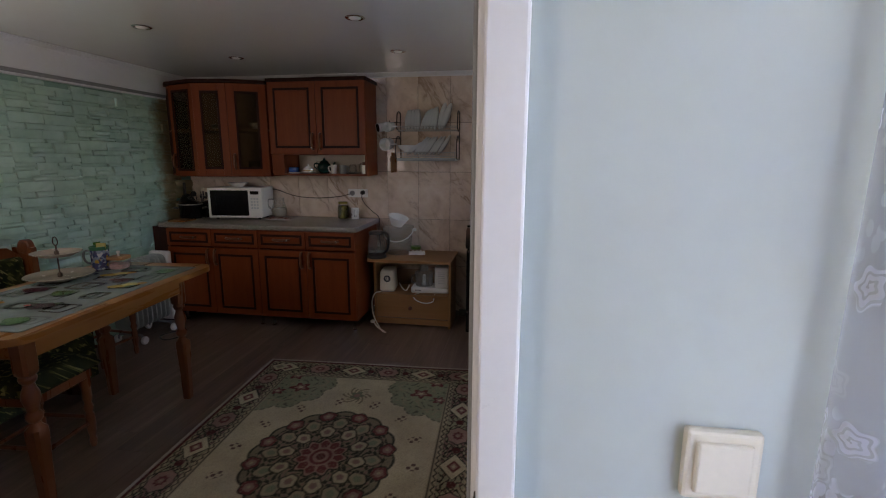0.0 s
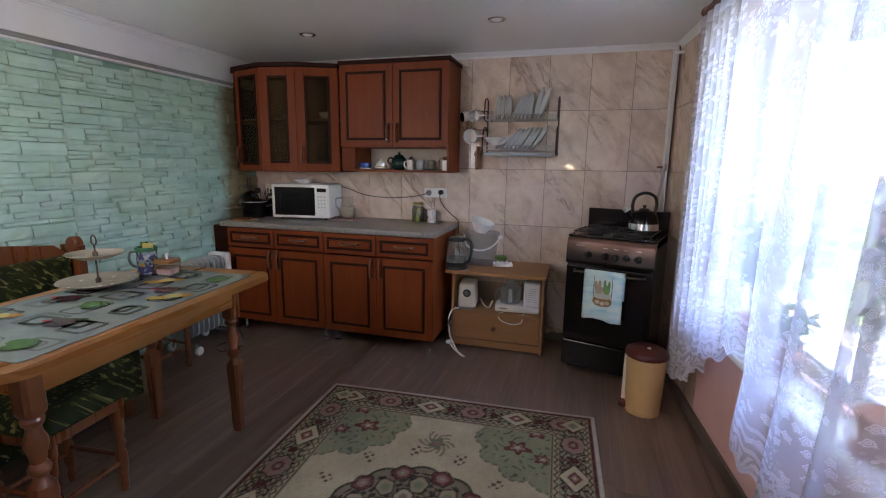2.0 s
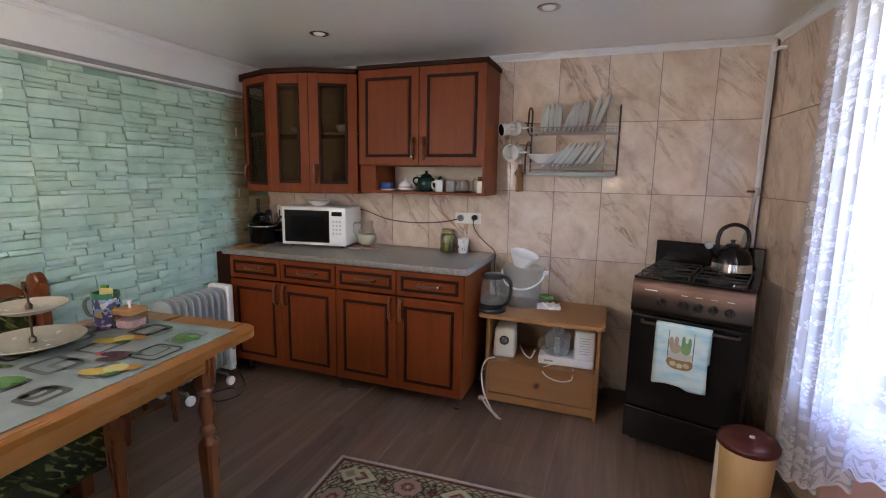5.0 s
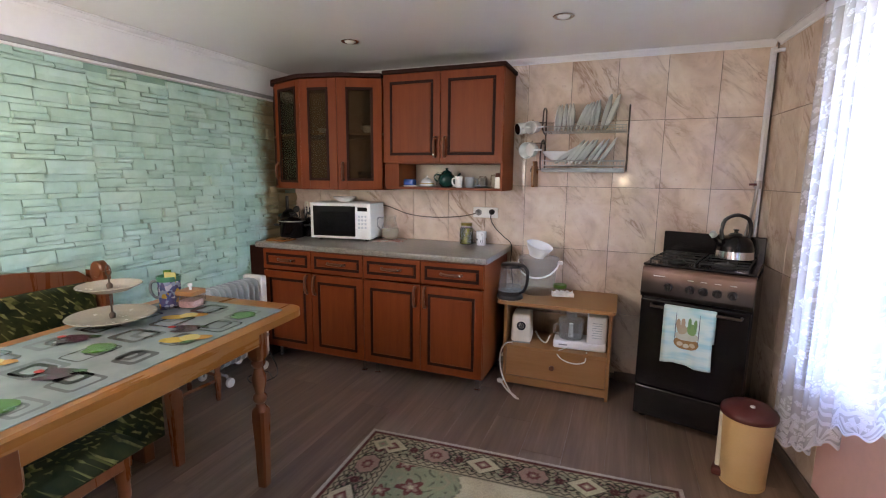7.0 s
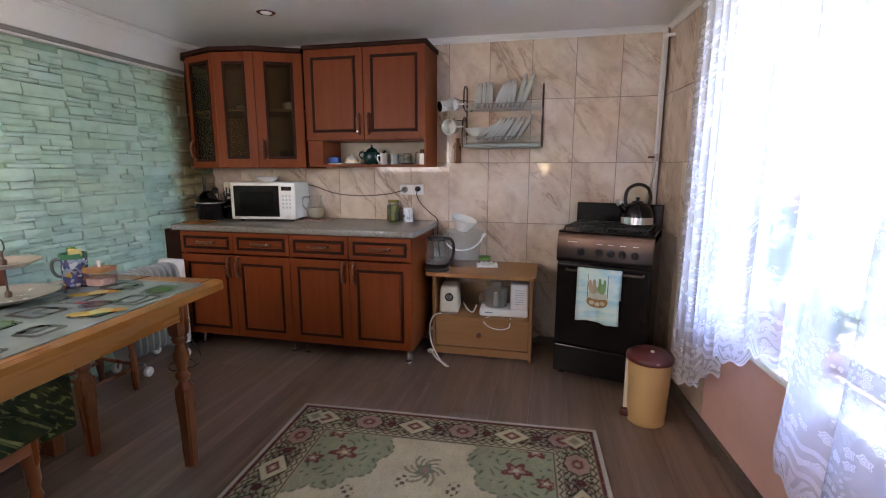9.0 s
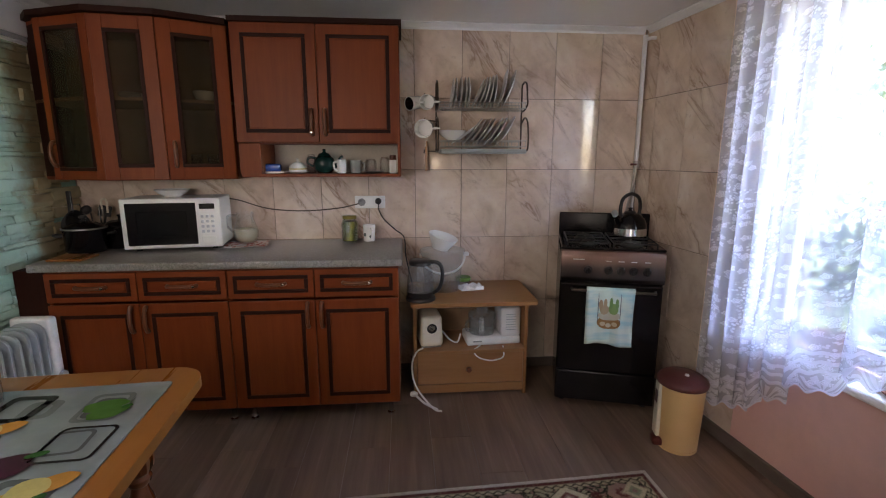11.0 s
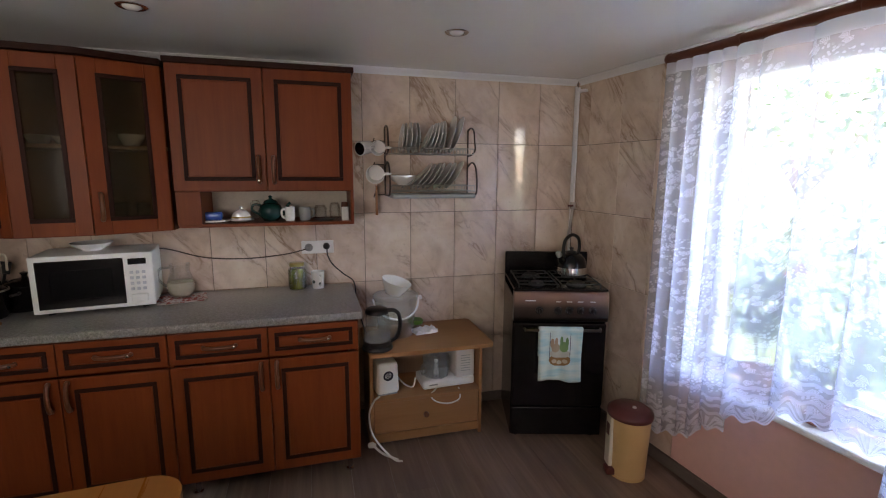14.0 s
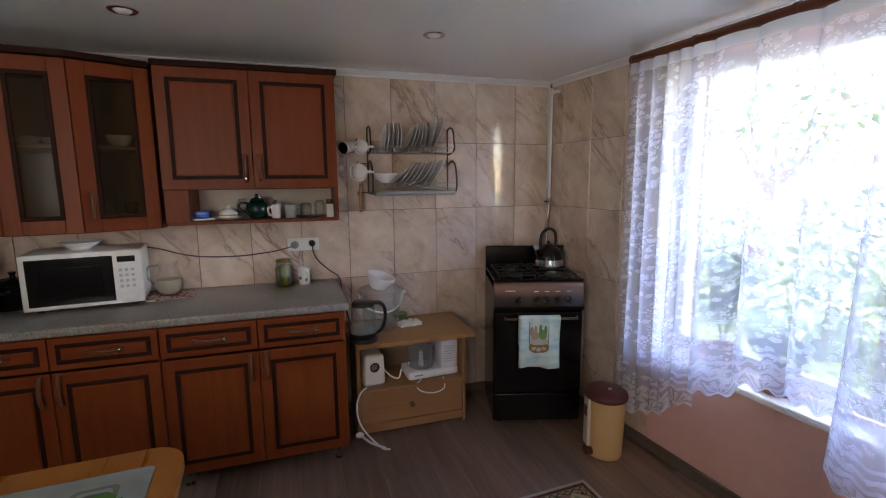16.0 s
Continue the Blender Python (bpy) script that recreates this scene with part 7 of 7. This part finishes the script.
tb_ = bmesh.new()
TWD, THT = 0.205, 0.285
grid_ = []
for j in range(25):
    f = j / 24
    row = []
    for i in range(17):
        q = i / 16
        zz = THT * (1 - f) + 0.006 * math.sin(q * 6) * f
        row.append(tb_.verts.new((q * TWD * (1 - 0.02 * math.sin(f * 3)), -0.006 * math.sin(q * 9 + 0.6) * (0.3 + f) - 0.004 * math.sin(q * 21), zz)))
    grid_.append(row)
back_row = [tb_.verts.new((q / 16 * TWD, 0.020, THT + 0.004)) for q in range(17)]
back_low = [tb_.verts.new((q / 16 * TWD, 0.024, THT * 0.45)) for q in range(17)]
rows_ = [back_low, back_row] + grid_
for a_, b_ in zip(rows_, rows_[1:]):
    for k in range(16):
        tb_.faces.new((a_[k], a_[k + 1], b_[k + 1], b_[k]))
bmesh.ops.recalc_face_normals(tb_, faces=tb_.faces[:])
towel = part("tea_towel", tb_, towel_print(), None, "", 80)
so = towel.modifiers.new("thick", "SOLIDIFY")
so.thickness = 0.003
towel.matrix_basis = SM @ pose(0.132, -0.058, 0.376) @ Matrix.Diagonal((1.14, 1, 1.04, 1))
tagged(towel, "pale printed tea towel draped over the oven handle", "towel")

bin_ = thing("pedal_bin", "beige plastic pedal bin with maroon lid", "bin", (0.915, 3.305, 0), -13)
part("body", lathe([(0, 0.008), (0.085, 0.008), (0.088, 0.016), (0.100, 0.315), (0, 0.315)], 40, None, (0, 0, 0), None, (1.0, 1.05)), M["beige"], bin_, "", 50)
part("lid", lathe([(0.100, 0.312), (0.107, 0.312), (0.109, 0.322), (0.106, 0.335), (0.085, 0.350), (0.03, 0.356), (0, 0.357)], 40, None, (0, 0, 0), None, (1.0, 1.05)), M["maroon"], bin_, "maroon domed lid", 60)
part("lid_button", lathe([(0, 0.355), (0.010, 0.355), (0.009, 0.362), (0, 0.363)], 14, None, (0.01, -0.02, 0)), M["plastic"], bin_)
part("base", lathe([(0, 0), (0.088, 0), (0.089, 0.012), (0, 0.012)], 40, None, (0, 0, 0), None, (1.0, 1.05)), M["beige"], bin_)
part("pedal", box(-0.118, -0.070, -0.045, 0.015, 0.008, 0.048, 0.012, 3), M["maroon"], bin_, "brown pedal", 50)
part("spine", box(-0.106, -0.086, -0.030, 0.03, 0.05, 0.312, 0.006, 2), M["ivory"], bin_, "cream hinge strip")
part("sticker", box(-0.1075, -0.105, -0.018, 0.016, 0.21, 0.27), M["maroon"], bin_)

pipe = thing("gas_pipe", "white painted gas pipe with valve in the corner", "pipe", (0, 0, 0))
part("pipe", tube([(1.095, 4.11, 1.985), (1.06, 4.11, 1.985), (1.035, 4.115, 1.975), (1.030, 4.12, 1.945), (1.030, 4.12, 1.30)], 0.0102, 12, None, 6), M["white"], pipe, "", 60)
vb = lathe([(0, -0.022), (0.016, -0.022), (0.018, -0.014), (0.018, 0.014), (0.016, 0.022), (0, 0.022)], 14, None, (1.030, 4.12, 1.285))
part("valve", vb, M["steel"], pipe, "grey brass valve", 50)
part("valve_lever", box(0.985, 1.022, 4.095, 4.105, 1.28, 1.292, 0.002, 1), M["maroon"], pipe)
part("hose", tube([(1.030, 4.12, 1.27), (1.022, 4.13, 1.15), (1.005, 4.15, 1.0), (0.99, 4.14, 0.85)], 0.008, 10, None, 6), M["steel"], pipe, "grey flexible hose", 60)
tagged(part("corner_trim", box(1.052, 1.066, 4.186, 4.199, 0.0, H - 0.04, 0.002, 1), M["white"]), "white corner strip between tiled walls", "", "", "structure")

# ---- ceiling lamps, unlit ----
for x, y in ((0.035, 3.425), (-1.14, 3.455), (0.01, 2.67), (-1.185, 2.66), (0.0, 1.75), (-1.18, 1.75)):
    sp_ = thing("ceiling_spotlight", "round recessed ceiling spotlight with metal ring, switched off", "spotlight", (x, y, H), 0, "ceiling spotlights")
    part("ring", lathe([(0.030, -0.001), (0.048, -0.001), (0.050, -0.006), (0.044, -0.010), (0.034, -0.008), (0.031, -0.002)], 28), M["chrome"], sp_, "brushed metal ring", 50)
    part("bulb", lathe([(0, -0.018), (0.018, -0.017), (0.029, -0.010), (0.030, -0.001), (0, -0.001)], 24), M["china"], sp_, "white bulb face", 60)

# ---- pieces of walls and floor ----
def piece(name, me, parent, m):
    ob = new(name, me)
    ob.parent = parent
    ob.matrix_basis = m
    return ob


def piece_mesh(name, sx, sy, sz, bevel, material):
    """A flat piece sx by sz, sy thick, its face towards -y and its lower left corner at the origin."""
    bm = bmesh.new()
    b = bevel
    back = [bm.verts.new(p) for p in ((0, 0, 0), (sx, 0, 0), (sx, 0, sz), (0, 0, sz))]
    mid = [bm.verts.new((v.co.x, -sy + b, v.co.z)) for v in back]
    face = [bm.verts.new((min(max(v.co.x, b), sx - b), -sy, min(max(v.co.z, b), sz - b))) for v in back]
    for a, c in ((back, mid), (mid, face)):
        for k in range(4):
            bm.faces.new((a[k], a[(k + 1) % 4], c[(k + 1) % 4], c[k]))
    bm.faces.new(face)
    bmesh.ops.recalc_face_normals(bm, faces=bm.faces[:])
    me = bpy.data.meshes.new(name)
    bm.to_mesh(me)
    bm.free()
    me.materials.append(material)
    return me


TW, TH, GAP = 0.2725, 0.404, 0.003
COLS = [(-0.2725 * k) for k in range(8, -4, -1)]
ROWS_Z = [0.0, 0.044, 0.448, 0.852, 1.256, 1.660, 2.064]
tile_cache = {}


def wall_tile(parent, w, h, m):
    key = (round(w, 4), round(h, 4))
    if key not in tile_cache:
        tile_cache[key] = piece_mesh("tile", w - GAP, 0.008, h - GAP, 0.0012, M["tile"])
    return piece("tile", tile_cache[key], parent, m)


for j, z in enumerate(ROWS_Z):
    h = (ROWS_Z[j + 1] if j + 1 < len(ROWS_Z) else H) - z
    if j == 0:
        continue
    for x in COLS:
        x0, x1 = max(x, XL), min(x + TW, 1.072)
        if x1 - x0 > 0.02:
            wall_tile(wall_north, x1 - x0, h, pose(x0, YB + 0.008, z))
    for k in range(4):
        s0, s1 = (0.135 + 0.27 * (k - 1) if k else 0.004), 0.135 + 0.27 * k
        if k == 3:
            s1 = 0.928
        a = rw(s0, -0.008, z)
        wall_tile(wall_tiled, s1 - s0, h, Matrix.Translation(a) @ pose(0, 0, 0, 0, 0, math.degrees(math.atan(SKEW)) - 90))

# floor boards
PW, PL = 0.193, 1.29
board = piece_mesh("plank", PW - 0.0007, 0.012, PL - 0.0007, 0.0005, M["laminate"])
rng = random.Random(5)
x = -2.16
while x < 1.5:
    y = 0.74 - rng.random() * PL
    while y < YB:
        y0, y1 = max(y, 0.66), min(y + PL, YB)
        if y1 - y0 > 0.05:
            me = board if y1 - y0 > PL - 0.01 else piece_mesh("plank", PW - 0.0007, 0.012, y1 - y0 - 0.0007, 0.0005, M["laminate"])
            piece("plank", me, floor, pose(x, y0, -0.012, -90, 0, 0) @ Matrix.Identity(4))
        y += PL
    x += PW
hall_board = piece_mesh("plank", 0.22, 0.012, 2.6, 0.0008, M["laminate"])
for k in range(8, 17):
    piece("plank", hall_board, floor, pose(-2.2 + 0.222 * k, -1.95, -0.012, -90, 0, 0))

# stone cladding: one sheet of strips, repeated with a half drop as on the wall
rng = random.Random(11)
SHEET_W, SHEET_H = 0.44, 0.42
strips = []
z = 0.0
while z < SHEET_H - 0.012:
    h = rng.choice((0.024, 0.036, 0.046, 0.056, 0.064))
    h = min(h, SHEET_H - z)
    y = 0.0
    while y < SHEET_W - 0.01:
        w = min(rng.uniform(0.09, 0.22), SHEET_W - y)
        if SHEET_W - y - w < 0.06:
            w = SHEET_W - y
        if h > 0.038 and rng.random() < 0.4:
            cut = rng.uniform(0.4, 0.6) * h
            strips.append((y, z, w, cut, rng.uniform(0.012, 0.026))), strips.append((y, z + cut, w, h - cut, rng.uniform(0.012, 0.028)))
        else:
            strips.append((y, z, w, h, rng.choice((0.008, 0.015, 0.019, 0.023, 0.028))))
        y += w
    z += h


def strip_mesh(w, d, h, seed):
    """A hewn strip: a slab whose face is cut at uneven angles."""
    r = random.Random(seed)
    bm = bmesh.new()
    nx = max(2, int(w / 0.045))
    g = 0.0004
    back = [[bm.verts.new((g + (w - 2 * g) * i / nx, 0, zz)) for i in range(nx + 1)] for zz in (g, h - g)]
    face = []
    lean = (r.uniform(0.88, 1.02), r.uniform(0.62, 0.92))
    for zz, k in ((g + 0.0012, lean[0]), (h * 0.40, 1.0), (h - g - 0.0012, lean[1])):
        row = []
        for i in range(nx + 1):
            row.append(bm.verts.new((g + (w - 2 * g) * i / nx + (0.003 if i == 0 else -0.003 if i == nx else r.uniform(-0.008, 0.008)), -d * k * r.uniform(0.9, 1.1), zz + r.uniform(-0.0022, 0.0022))))
        face.append(row)
    for i in range(nx):
        for q in range(2):
            bm.faces.new((face[q][i], face[q][i + 1], face[q + 1][i + 1], face[q + 1][i]))
        bm.faces.new((back[0][i], back[0][i + 1], face[0][i + 1], face[0][i]))
        bm.faces.new((back[1][i], back[1][i + 1], face[2][i + 1], face[2][i]))
    for i in (0, nx):
        bm.faces.new((back[0][i], back[1][i], face[2][i], face[1][i], face[0][i]))
    bmesh.ops.recalc_face_normals(bm, faces=bm.faces[:])
    me = bpy.data.meshes.new("stone")
    bm.to_mesh(me)
    bm.free()
    me.materials.append(M["stone"])
    return me


meshes = [strip_mesh(w, d, h, k) for k, (y, z, w, h, d) in enumerate(strips)]
rest_v, rest_f, count = [], [], 0
for col in range(9):
    y0 = 0.9 + col * SHEET_W
    for row in range(-1, 6):
        z0 = row * SHEET_H - (SHEET_H * 0.37 * col % SHEET_H)
        for k, (sy, sz, w, h, d) in enumerate(strips):
            yy, zz = y0 + sy, z0 + sz
            if zz < 0 or zz + h > 1.868 or yy + w > YB - 0.002:
                continue
            m = Matrix.Translation((XL - 0.012, yy, zz)) @ pose(0, 0, 0, 0, 0, 90)
            if count < 300 and zz > 0.75 and 2.25 < yy < 3.9:
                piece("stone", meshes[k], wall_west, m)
                count += 1
            else:
                n0 = len(rest_v)
                rest_v.extend((m @ q.co).to_tuple() for q in meshes[k].vertices)
                rest_f.extend([n0 + i for i in p.vertices] for p in meshes[k].polygons)
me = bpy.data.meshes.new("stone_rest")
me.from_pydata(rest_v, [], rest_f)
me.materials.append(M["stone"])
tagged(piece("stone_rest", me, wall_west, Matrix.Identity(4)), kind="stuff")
